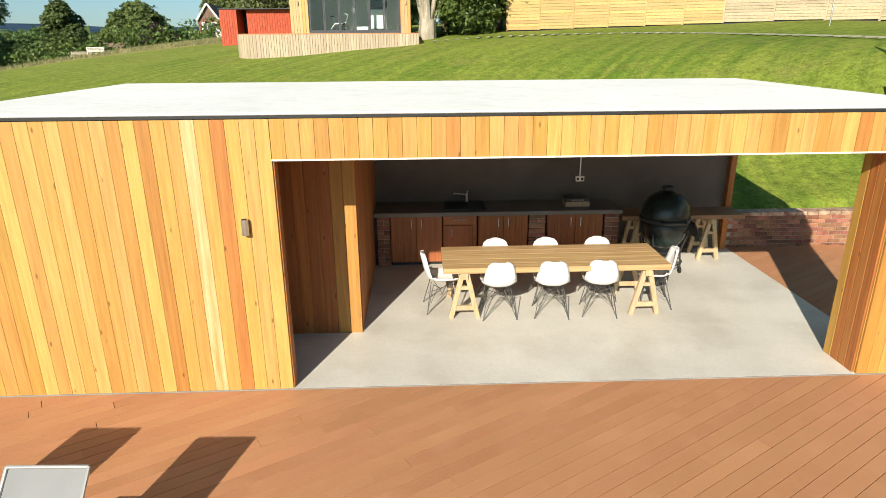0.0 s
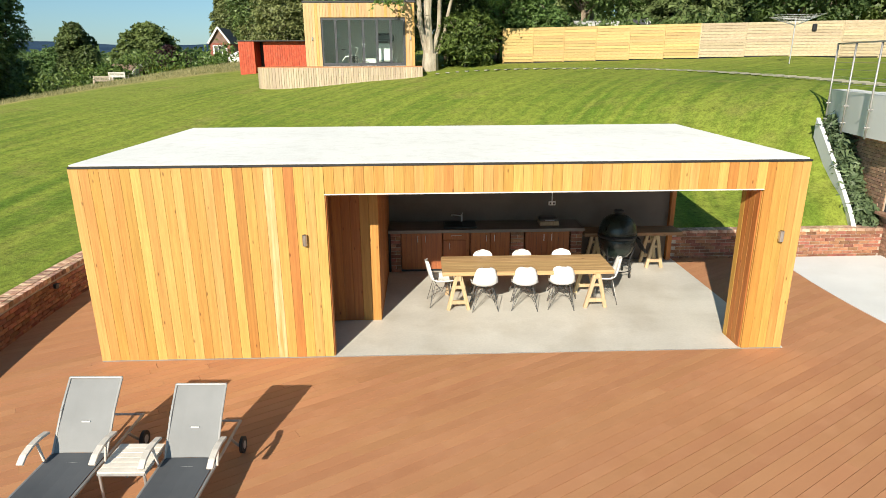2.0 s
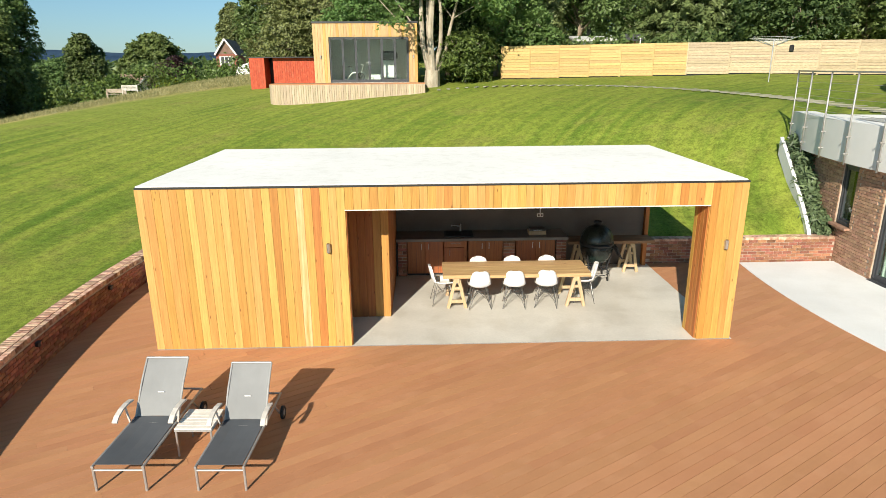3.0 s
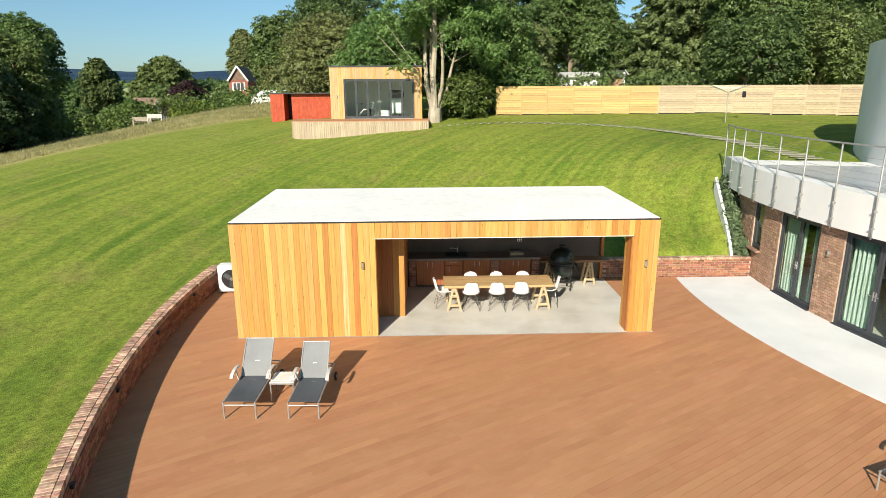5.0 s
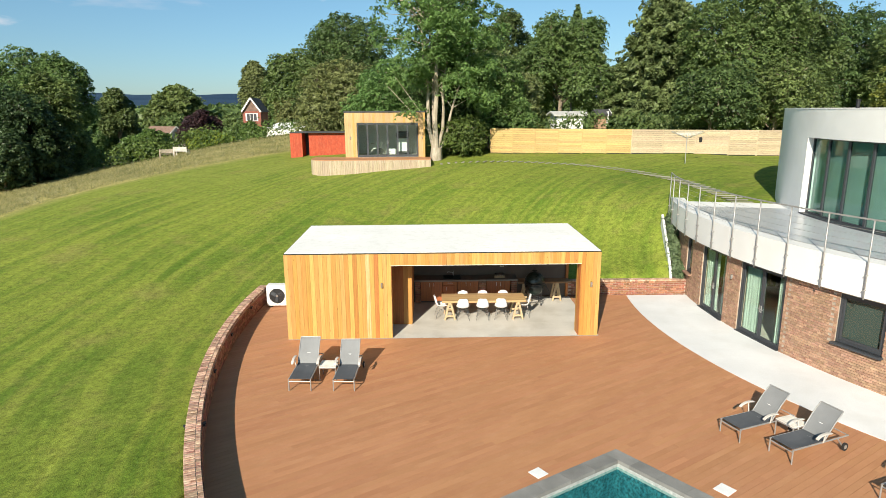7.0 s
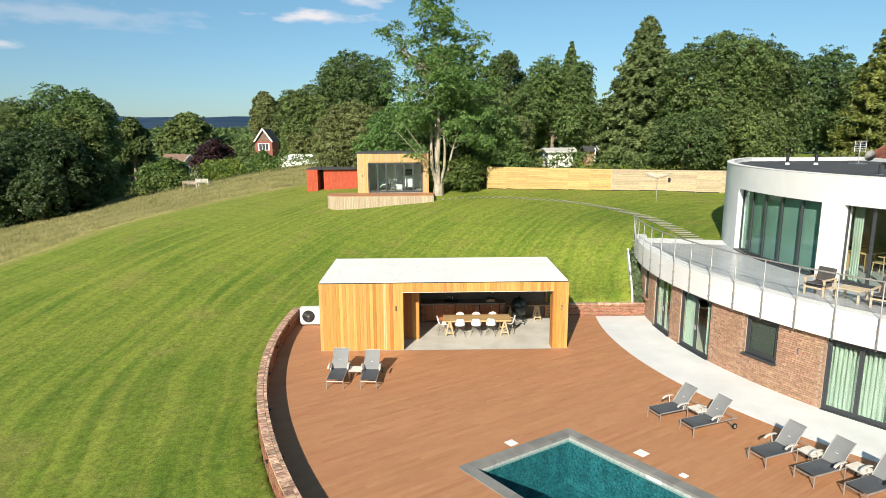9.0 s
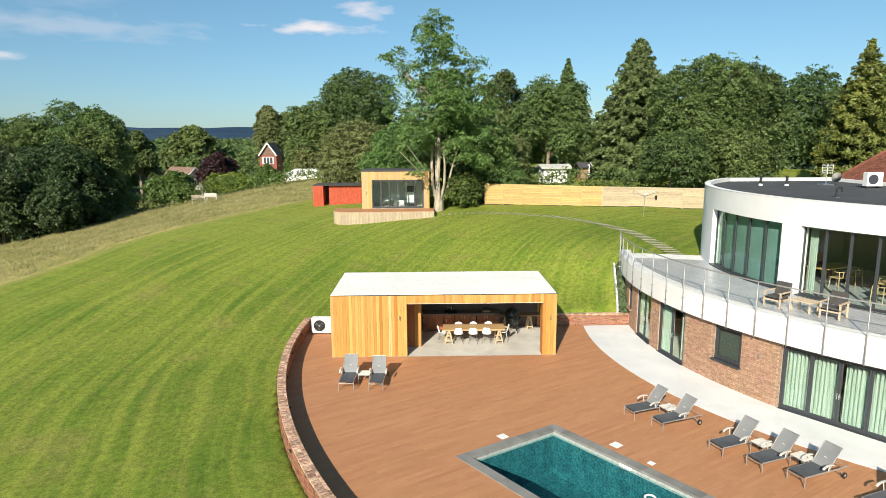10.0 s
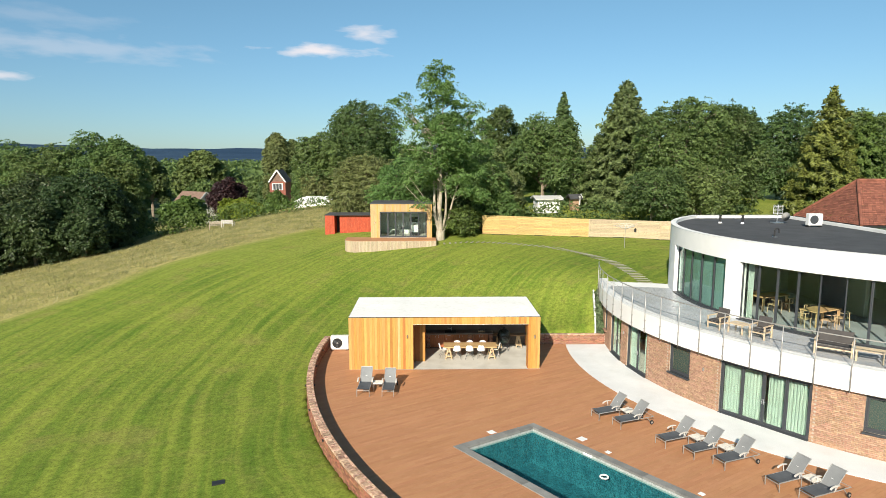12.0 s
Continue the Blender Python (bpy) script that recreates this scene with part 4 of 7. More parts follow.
def trestle(m, mat=M_PINE, label="pale pine trestle with splayed legs", h=0.655, spread=0.15, width=0.75, group="table trestles"):
    """An A-shaped trestle: its beam runs along local y."""
    t = thing("trestle", m, label, "trestle", group)
    part("top_beam", boxed(-0.045, 0.045, -width / 2, width / 2, h - 0.09, h, 0.004), mat, t)
    for sy in (-1, 1):
        y = sy * (width / 2 - 0.06)
        for sx in (-1, 1):
            d = Vector((sx * spread, 0, -h + 0.02))
            q = Matrix.Translation((sx * 0.03, y, h - 0.02)) @ d.to_track_quat("Z", "Y").to_matrix().to_4x4()
            part("leg", boxed(-0.03, 0.03, -0.033, 0.033, 0, d.length, 0.004, m=q), mat, t)
        half = 0.03 + spread * 0.8
        part("cross_bar", boxed(-half, half, y - 0.02, y + 0.02, h * 0.17, h * 0.17 + 0.07, 0.004), mat, t)
        part("cross_bar", boxed(-0.11, 0.11, y - 0.02, y + 0.02, h * 0.62, h * 0.62 + 0.05, 0.004), mat, t)
    return t


# the dining table and its trestles
TX0, TX1, TY0, TY1 = 5.08, 8.07, 1.60, 2.50
table = thing("dining_table", Matrix.Translation((0, 0, 0.012)), "long pale oak plank dining tabletop on trestles", "table")
for k in range(5):
    a = TY0 + (TY1 - TY0) * k / 5
    part("plank", boxed(TX0, TX1, a + 0.001, a + (TY1 - TY0) / 5 - 0.001, 0.658, 0.732, 0.003), M_OAK, table)
trestle(Matrix.Translation((5.36, 2.05, 0.012)), width=0.86)
trestle(Matrix.Translation((7.79, 2.05, 0.012)), width=0.86)


def shell_chair(m):
    """A moulded shell on a wire base; it faces local +y."""
    t = thing("shell_chair", m, "white moulded plastic shell chair on dark wire legs", "chair", "chairs round the table")
    bm = bmesh.new()
    prof = [(0.235, 0.445, 0.200), (0.20, 0.425, 0.225), (0.12, 0.418, 0.235), (0.0, 0.418, 0.235), (-0.10, 0.425, 0.235), (-0.17, 0.45, 0.232), (-0.215, 0.51, 0.225),
            (-0.245, 0.60, 0.215), (-0.268, 0.70, 0.195), (-0.285, 0.78, 0.165), (-0.292, 0.815, 0.125), (-0.294, 0.828, 0.07)]
    rows = []
    for i, (y, z, w) in enumerate(prof):
        row = []
        for k in range(11):
            u = -1 + 2 * k / 10
            side = abs(u) ** 3
            up = 0.075 * side if i < 6 else 0.0
            fwd = 0.06 * side if i >= 5 else 0.0
            row.append(bm.verts.new((u * w, y + fwd, z + up)))
        rows.append(row)
    for p, q in zip(rows, rows[1:]):
        for k in range(10):
            bm.faces.new((p[k], p[k + 1], q[k + 1], q[k]))
    bmesh.ops.recalc_face_normals(bm, faces=bm.faces)
    bmesh.ops.solidify(bm, geom=bm.faces[:], thickness=0.008)
    part("seat_shell", bm, M_WPLASTIC, t, smooth=True)
    for sx in (-1, 1):
        for sy in (-1, 1):
            leg = bmesh.new()
            foot = (sx * 0.225, sy * 0.21 - 0.02, 0.006)
            pipe(leg, [(sx * 0.15, sy * 0.13, 0.405), foot], 0.0065, 6)
            pipe(leg, [(sx * 0.06, sy * 0.15, 0.405), foot], 0.005, 6)
            rod(leg, foot, (foot[0], foot[1], 0.0), 0.012, seg=8)
            part("leg", leg, M_WIRE, t)
        brace = bmesh.new()
        pipe(brace, [(sx * 0.15, -0.13, 0.40), (-sx * 0.10, 0.0, 0.24), (sx * 0.15, 0.13, 0.40)], 0.005, 6)
        pipe(brace, [(sx * 0.18, -0.17, 0.15), (0, -sx * 0.05, 0.30)], 0.004, 5)
        part("cross_brace", brace, M_WIRE, t)
    return t


chair = shell_chair(pose(5.82, 1.80, 0.012, 0, 0, 2))
for x, y, a in ((6.54, 1.80, -6), (7.20, 1.81, -9), (5.86, 2.30, 180), (6.60, 2.30, 183), (7.33, 2.30, 178), (5.07, 2.05, -84), (8.03, 2.05, 80)):
    copy_thing(chair, pose(x, y, 0.012, 0, 0, a))


# ceramic egg barbecue in its wheeled nest
egg = thing("kamado_grill", Matrix.LocRotScale((8.66, 3.40, 0.012), None, (1.0, 1.0, 1.095)), "dark green ceramic egg barbecue in a black wheeled stand", "barbecue")
part("base_bowl", lathe(bmesh.new(), [(0.16, 0.36), (0.25, 0.40), (0.33, 0.52), (0.365, 0.66), (0.37, 0.76)], 32), M_EGG, egg, smooth=True)
part("dome_lid", lathe(bmesh.new(), [(0.375, 0.79), (0.37, 0.87), (0.34, 0.98), (0.28, 1.07), (0.19, 1.135), (0.10, 1.165), (0.075, 1.17)], 32), M_EGG, egg, smooth=True)
part("band", lathe(bmesh.new(), [(0.372, 0.745), (0.386, 0.75), (0.386, 0.805), (0.376, 0.81)], 32), M_BLACK, egg, "black steel hinge band", smooth=True)
part("chimney_cap", lathe(bmesh.new(), [(0.075, 1.165), (0.075, 1.20), (0.10, 1.205), (0.10, 1.235), (0.06, 1.25)], 20), M_BLACK, egg, smooth=True)
hnd = bmesh.new()
pipe(hnd, [(-0.2, -0.33, 0.79), (-0.17, -0.44, 0.80), (0.17, -0.44, 0.80), (0.2, -0.33, 0.79)], 0.016, 8)
part("lid_handle", hnd, M_BLACK, egg)
nest = bmesh.new()
for a in range(4):
    an = math.pi / 4 + a * math.pi / 2
    c_, s_ = math.cos(an), math.sin(an)
    pipe(nest, [(0.39 * c_, 0.39 * s_, 0.60), (0.30 * c_, 0.30 * s_, 0.32), (0.33 * c_, 0.33 * s_, 0.07)], 0.014, 8)
for z, r in ((0.33, 0.31), (0.14, 0.325)):
    pts = [(r * math.cos(i * math.pi / 8), r * math.sin(i * math.pi / 8), z) for i in range(17)]
    pipe(nest, pts, 0.010, 6)
part("stand", nest, M_BLACK, egg)
for a in range(4):
    an = math.pi / 4 + a * math.pi / 2
    x, y = 0.33 * math.cos(an), 0.33 * math.sin(an)
    part("castor", rod(bmesh.new(), (x - 0.015, y, 0.045), (x + 0.015, y, 0.045), 0.045, seg=14), M_RUBBER, egg)
for sx, up in ((1, 0.16),):
    sh = bmesh.new()
    box(sh, 0.0, 0.30, -0.2, 0.2, 0, 0.022, 0.004, m=Matrix.Translation((sx * 0.40, 0, 0.72)) @ Matrix.Rotation(radians(62 if sx > 0 else 180 + 88), 4, "Y"))
    part("side_shelf", sh, M_BLACK, egg, "folded black side shelf")

side = thing("side_bench", Matrix.Translation((0, 0, 0.012)), "rough timber side table on trestles beside the barbecue", "side table")
part("plank", boxed(8.09, 10.14, 3.72, 3.98, 0.72, 0.79, 0.005), M_BENCHTOP, side)
part("plank", boxed(8.09, 10.14, 3.985, 4.24, 0.72, 0.79, 0.005), M_BENCHTOP, side)
trestle(Matrix.Translation((8.42, 3.98, 0.012)), M_PINE, "dark shaded pine trestle under the side table", 0.715, 0.13, 0.5, "side table trestles")
trestle(Matrix.Translation((9.62, 3.98, 0.012)), M_PINE, "pale pine trestle under the side table", 0.715, 0.13, 0.5, "side table trestles")

# outdoor heat pump beside the pavilion
pump = thing("heat_pump", Matrix.Translation((-1.56, 3.42, 0.0)), "white outdoor heat pump unit with black fan grille", "heat pump")
part("casing", boxed(0, 1.05, 0, 0.38, 0.06, 0.86, 0.02), plain("white_enamel", (0.78, 0.78, 0.77), 0.4), pump)
part("fan_opening", rod(bmesh.new(), (0.40, -0.004, 0.46), (0.40, 0.01, 0.46), 0.29, seg=32), M_BLACK, pump)
for k in range(3):
    an = k * 2.1 + 0.4
    bl = bmesh.new()
    box(bl, 0.03, 0.25, -0.006, 0.006, -0.07, 0.07, 0.003, m=Matrix.Translation((0.40, -0.014, 0.46)) @ Matrix.Rotation(-an, 4, "Y") @ Matrix.Rotation(0.3, 4, "X"))
    part("fan_blade", bl, M_GREYFRAME, pump)
gr = bmesh.new()
for rr in (0.08, 0.15, 0.22, 0.29):
    pipe(gr, [(0.40 + rr * math.cos(i * math.pi / 12), -0.03, 0.46 + rr * math.sin(i * math.pi / 12)) for i in range(25)], 0.004, 4)
part("fan_guard", gr, M_BLACK, pump)
part("fan_hub", rod(bmesh.new(), (0.40, -0.03, 0.46), (0.40, 0, 0.46), 0.05, seg=16), M_STEEL, pump)
for x in (0.12, 0.93):
    part("foot", boxed(x - 0.05, x + 0.05, 0.02, 0.36, 0.0, 0.06, 0.004), M_RUBBER, pump)


# ---- brick garden walls ----
def curved_bricks(owner, c, r_face, a0, a1, z0, rows, out, mat_piece, mat_run, parts_when, length=0.225, course=0.075, skip=None, depth=0.1, name="brick"):
    """Courses of bricks on an arc. out is +1 when the face looks away from the centre, -1 when towards it."""
    arc = abs(radians(a1 - a0)) * r_face
    n = max(1, int(arc / length))
    da = radians(a1 - a0) / n
    run = bmesh.new()
    made = 0
    rng = random.Random(rows * 7 + n)
    key = ("curved", mat_piece.name, length, depth)
    if key not in SIZED:
        SIZED[key] = mesh_of(name, boxed(-(length - 0.011) / 2, (length - 0.011) / 2, -depth / 2, depth / 2, -0.0325, 0.0325, 0.004), mat_piece)
    for r in range(rows):
        for k in range(n):
            a = radians(a0) + da * (k + (0.5 if r % 2 else 0.0))
            z = z0 + course * r + 0.037
            rr = r_face - out * (depth / 2 - rng.uniform(0.004, 0.009))
            p = Vector((c.x + rr * math.cos(a), c.y + rr * math.sin(a), z))
            if skip and skip(math.degrees(a), z, p):
                continue
            turn = a + math.pi / 2
            if parts_when(p) and made < 300:
                piece(name, SIZED[key], owner, Matrix.LocRotScale(p, Euler((0, 0, turn)), None))
                made += 1
                continue
            m = Matrix.LocRotScale(p, Euler((0, 0, turn)), None)
            hx, hy = (length - 0.011) / 2, depth / 2
            vs = [run.verts.new(m @ Vector(q)) for q in ((-hx, -hy, -0.0325), (hx, -hy, -0.0325), (hx, hy, -0.0325), (-hx, hy, -0.0325), (-hx, -hy, 0.0325), (hx, -hy, 0.0325), (hx, hy, 0.0325), (-hx, hy, 0.0325))]
            for f in ((4, 5, 6, 7), (0, 3, 2, 1), (0, 1, 5, 4), (1, 2, 6, 5), (2, 3, 7, 6), (3, 0, 4, 7)):
                run.faces.new([vs[q] for q in f])
    if len(run.verts):
        tagged(part("brickwork", run, mat_run, owner), kind="stuff")
    else:
        run.free()


def ang(c, x, y):
    return math.degrees(math.atan2(y - c.y, x - c.x)) % 360


A_TOP, A_LOW = 175.5, 237.6
garden_wall = tagged(new("wall_garden"), "low curved red brick retaining wall with brick-on-edge coping", "garden wall", kind="structure")
part("wall_core", arc_solid(bmesh.new(), WALL_C, WALL_R + 0.012, WALL_R + 0.32, A_TOP, A_LOW, -0.8, WALL_TOP - 0.09, 90), M_MORTAR, garden_wall)
curved_bricks(garden_wall, WALL_C, WALL_R, A_TOP, A_LOW, -0.02, 7, -1, M_BRICK, M_BRICKS, lambda p: p.y > -2.6, depth=0.1)
curved_bricks(garden_wall, WALL_C, WALL_R + 0.332, 182.0, A_LOW, -0.77, 17, 1, M_BRICK, M_BRICKS, lambda p: False, depth=0.1)
# coping: a row of headers on edge outside, a row of stretchers inside
M_CAP = surface("coping_brick", (0.27, 0.13, 0.085), (0.56, 0.40, 0.29), 0.88, (9, 9, 9), (90, 90, 90), 0.2, 0.5, 0.004, rand=0.45, hue=0.015)
M_CAPS = surface("coping_brick_run", (0.27, 0.13, 0.085), (0.56, 0.40, 0.29), 0.88, (9, 9, 9), (90, 90, 90), 0.2, 0.5, 0.004, rand=0.45, hue=0.015, island=True)
cap_arc = radians(A_LOW - A_TOP) * (WALL_R + 0.2)
n_cap = int(cap_arc / 0.078)
cap_me = mesh_of("coping_brick", boxed(-0.0335, 0.0335, -0.107, 0.107, -0.045, 0.045, 0.005), M_CAP)
cap_rest = bmesh.new()
made_cap = 0
for k in range(n_cap):
    a = radians(A_TOP) + radians(A_LOW - A_TOP) * (k + 0.5) / n_cap
    for rr, ln in ((WALL_R + 0.225, 0.107),):
        p = Vector((WALL_C.x + rr * math.cos(a), WALL_C.y + rr * math.sin(a), WALL_TOP - 0.045))
        m = Matrix.LocRotScale(p, Euler((0, 0, a + math.pi / 2)), None)
        if made_cap < 290:
            piece("coping_brick", cap_me, garden_wall, m)
            made_cap += 1
        else:
            vs = [cap_rest.verts.new(m @ Vector((sx * 0.0335, sy * 0.107, sz * 0.045))) for sz in (-1, 1) for sx, sy in ((-1, -1), (1, -1), (1, 1), (-1, 1))]
            for f in ((4, 5, 6, 7), (0, 1, 5, 4), (1, 2, 6, 5), (2, 3, 7, 6), (3, 0, 4, 7)):
                cap_rest.faces.new([vs[q] for q in f])
if len(cap_rest.verts):
    tagged(part("coping_run", cap_rest, M_CAPS, garden_wall), kind="stuff")
n_in = int(cap_arc / 0.12)
in_me = mesh_of("coping_brick", boxed(-0.054, 0.054, -0.049, 0.049, -0.045, 0.045, 0.005), M_CAP)
for k in range(min(n_in, 300)):
    a = radians(A_TOP) + radians(A_LOW - A_TOP) * (k + 0.5) / n_in
    rr = WALL_R + 0.058
    piece("coping_brick", in_me, garden_wall, Matrix.LocRotScale((WALL_C.x + rr * math.cos(a), WALL_C.y + rr * math.sin(a), WALL_TOP - 0.047), Euler((0, 0, a + math.pi / 2)), None))
part("coping_bed", arc_solid(bmesh.new(), WALL_C, WALL_R + 0.018, WALL_R + 0.32, A_TOP, A_LOW, WALL_TOP - 0.088, WALL_TOP - 0.014, 90), M_MORTAR, garden_wall)

# small bulkhead lights on both faces of the curved wall
for k, y in enumerate((2.1, -0.6, -3.4, -6.3, -9.2)):
    a = math.pi + math.asin((WALL_C.y - y) / WALL_R)
    for side_, rr in ((1, WALL_R - 0.004), (-1, WALL_R + 0.336)):
        if side_ < 0 and y > -3:
            continue
        t = thing("bulkhead_light", Matrix.LocRotScale((WALL_C.x + rr * math.cos(a), WALL_C.y + rr * math.sin(a), 0.43), Euler((0, 0, a + (math.pi if side_ > 0 else 0))), None),
                  "small black bulkhead light on the brick wall", "wall light", "bulkhead lights")
        part("lamp_body", rod(bmesh.new(), (0, 0, 0.0), (0.05, 0, 0.0), 0.045, seg=14), M_BLACK, t)
        part("hood", boxed(0.0, 0.075, -0.05, 0.05, 0.03, 0.05, 0.006), M_BLACK, t)

# straight low wall behind the terrace
back_wall = tagged(new("wall_back"), "low straight red brick retaining wall beside the pavilion", "garden wall", kind="structure")
part("wall_core", boxed(10.21, 15.3, 4.472, 4.75, -0.5, 0.545), M_MORTAR, back_wall)
for r in range(8):
    n = 22
    for k in range(n + (r % 2)):
        w = 0.214
        x = 10.22 + 0.225 * (k + (0.0 if r % 2 else 0.5))
        if x < 10.32 or x > 15.05:
            continue
        block("brick", M_BRICK, back_wall, (x, 4.51, 0.0 + 0.075 * r - 0.005), (w, 0.1, 0.065))
for k in range(23):
    block("brick", M_CAP, back_wall, (10.32 + 0.2085 * k, 4.60, 0.585), (0.2, 0.26, 0.07), bevel=0.005)
lawn_back = part("wall_left_return", boxed(-2.0, 10.2, 4.57, 4.75, -0.5, 0.5), M_BRICKS)
tagged(lawn_back, "low brick retaining wall behind the pavilion", "garden wall", kind="structure")


# ---- the round house: brick ground floor, white band and terrace, white drum above ----
def on_arc(c, r, a, z=0.0):
    return Vector((c.x + r * math.cos(radians(a)), c.y + r * math.sin(radians(a)), z))


def arc_at_y(c, r, y):
    return 180 + math.degrees(math.asin((c.y - y) / r))


HB, HE = arc_at_y(HOUSE_C, HOUSE_R, 7.6), 263.0
house = thing("round_house", label="curved brick and white rendered house with a roof terrace", category="house")
holes = []
for y0, y1, z0, z1, kind in ((4.65, 4.0, 0.95, 2.42, "slit"), (2.97, 1.22, 0.0, 2.42, "door"), (0.38, -1.58, 0.0, 2.42, "door"), (-3.26, -4.44, 1.0, 2.40, "window"),
                             (-5.88, -8.88, 0.0, 2.40, "patio"), (-10.1, -11.4, 0.98, 2.40, "window")):
    holes.append((arc_at_y(HOUSE_C, HOUSE_R, y0), arc_at_y(HOUSE_C, HOUSE_R, y1), z0, z1, kind))
cuts = [HB] + [a for h in holes for a in h[:2]] + [HE]
bm = bmesh.new()
for a0, a1 in zip(cuts[::2], cuts[1::2]):
    arc_solid(bm, HOUSE_C, HOUSE_R - 0.3, HOUSE_R - 0.014, a0, a1, -0.4, 2.56, max(2, int((a1 - a0) * 1.5)))
for a0, a1, z0, z1, kind in holes:
    arc_solid(bm, HOUSE_C, HOUSE_R - 0.3, HOUSE_R - 0.014, a0, a1, z1, 2.56, 4)
    if z0 > 0.1:
        arc_solid(bm, HOUSE_C, HOUSE_R - 0.3, HOUSE_R - 0.014, a0, a1, -0.4, z0, 4)
part("ground_wall", bm, M_MORTAR, house, "red brick curved wall")


def in_hole(a, z, p):
    pad = math.degrees(0.10 / HOUSE_R)
    return any(h[0] - pad < a < h[1] + pad and h[2] - 0.03 < z < h[3] + 0.03 for h in holes)


curved_bricks(house, HOUSE_C, HOUSE_R, HB, HE, -0.02, 34, 1, M_HBRICK, M_HBRICKS, lambda p: 1.22 > p.y > -3.2 and p.z > 0.0, skip=in_hole, depth=0.1)
# cut bricks that square off the reveals
quoin = bmesh.new()
for a0, a1, z0, z1, kind in holes:
    for a, sgn in ((a0, -1), (a1, 1)):
        for r in range(34):
            z = -0.02 + 0.075 * r + 0.037
            if not (z0 - 0.03 < z < z1 + 0.03):
                continue
            ln = 0.10 if r % 2 else 0.16
            am = a + sgn * math.degrees(ln / 2 / HOUSE_R)
            m = Matrix.Translation(on_arc(HOUSE_C, HOUSE_R - 0.10, am, z)) @ Matrix.Rotation(radians(am) + math.pi / 2, 4, "Z")
            vs = [quoin.verts.new(m @ Vector((sx * (ln / 2 - 0.004), sy * 0.104, sz * 0.0325))) for sz in (-1, 1) for sx, sy in ((-1, -1), (1, -1), (1, 1), (-1, 1))]
            for f in ((4, 5, 6, 7), (3, 2, 1, 0), (0, 1, 5, 4), (1, 2, 6, 5), (2, 3, 7, 6), (3, 0, 4, 7)):
                quoin.faces.new([vs[q] for q in f])
bmesh.ops.recalc_face_normals(quoin, faces=quoin.faces)
tagged(part("reveal_bricks", quoin, M_HBRICKS, house), kind="stuff")


def chord(a0, a1, r, c):
    """The pose of a flat opening: origin at its middle on the floor, x along it, y inwards."""
    p, q = on_arc(c, r, a0), on_arc(c, r, a1)
    mid, d = (p + q) / 2, (q - p)
    return Matrix.Translation(mid) @ Matrix.Rotation(math.atan2(d.y, d.x), 4, "Z"), d.length


def frame_bars(bm, x0, x1, z0, z1, w=0.055, d=0.07, bottom=True):
    box(bm, x0, x0 + w, -d / 2, d / 2, z0, z1, 0.004)
    box(bm, x1 - w, x1, -d / 2, d / 2, z0, z1, 0.004)
    box(bm, x0 + w, x1 - w, -d / 2, d / 2, z1 - w, z1, 0.004)
    box(bm, x0 + w, x1 - w, -d / 2, d / 2, z0, z0 + (w * 1.3 if bottom else w), 0.004)
    return bm


def glazed(name, m, width, z0, z1, leaves, parent, mat=None, handles=True):
    """A framed opening with a number of glazed leaves."""
    g = part(name, frame_bars(bmesh.new(), -width / 2, width / 2, z0, z1, 0.06, 0.10), M_GREYFRAME, parent)
    g.matrix_basis = m
    lw = (width - 0.12) / leaves
    for k in range(leaves):
        a = -width / 2 + 0.06 + lw * k
        leaf = part("leaf_frame", frame_bars(bmesh.new(), a + 0.003, a + lw - 0.003, z0 + 0.065, z1 - 0.065, 0.062, 0.06), M_GREYFRAME, g)
        pane = part("pane", boxed(a + 0.06, a + lw - 0.06, -0.006, 0.006, z0 + 0.13, z1 - 0.12), mat or M_GLASS, leaf)
        pane.visible_shadow = False
        if handles and leaves > 1 and k in (leaves // 2 - 1, leaves // 2):
            hx = a + lw - 0.035 if k == leaves // 2 - 1 else a + 0.035
            hb = bmesh.new()
            rod(hb, (hx, -0.03, z0 + 1.05), (hx, -0.09, z0 + 1.05), 0.01)
            rod(hb, (hx, -0.085, z0 + 1.05), (hx + (-0.12 if k == leaves // 2 - 1 else 0.12), -0.085, z0 + 1.05), 0.011)
            rod(hb, (hx, -0.034, z0 + 0.93), (hx, -0.034, z0 + 1.15), 0.016)
            part("handle", hb, M_STEEL, leaf, "steel lever handle")
    return g


def curtain(parent, x0, x1, y, z0, z1, folds):
    bm = bmesh.new()
    n = folds * 8
    lo, hi = [], []
    for i in range(n + 1):
        x = x0 + (x1 - x0) * i / n
        yy = y + 0.045 * math.sin(2 * math.pi * folds * i / n) + 0.015 * math.sin(i * 1.7)
        lo.append((x, yy, z0))
        hi.append((x, yy, z1))
    quad_strip(bm, lo, hi)
    bmesh.ops.solidify(bm, geom=bm.faces[:], thickness=0.004)
    return part("curtain", bm, M_CURTAIN, parent, "pale green full-length curtain", smooth=True)


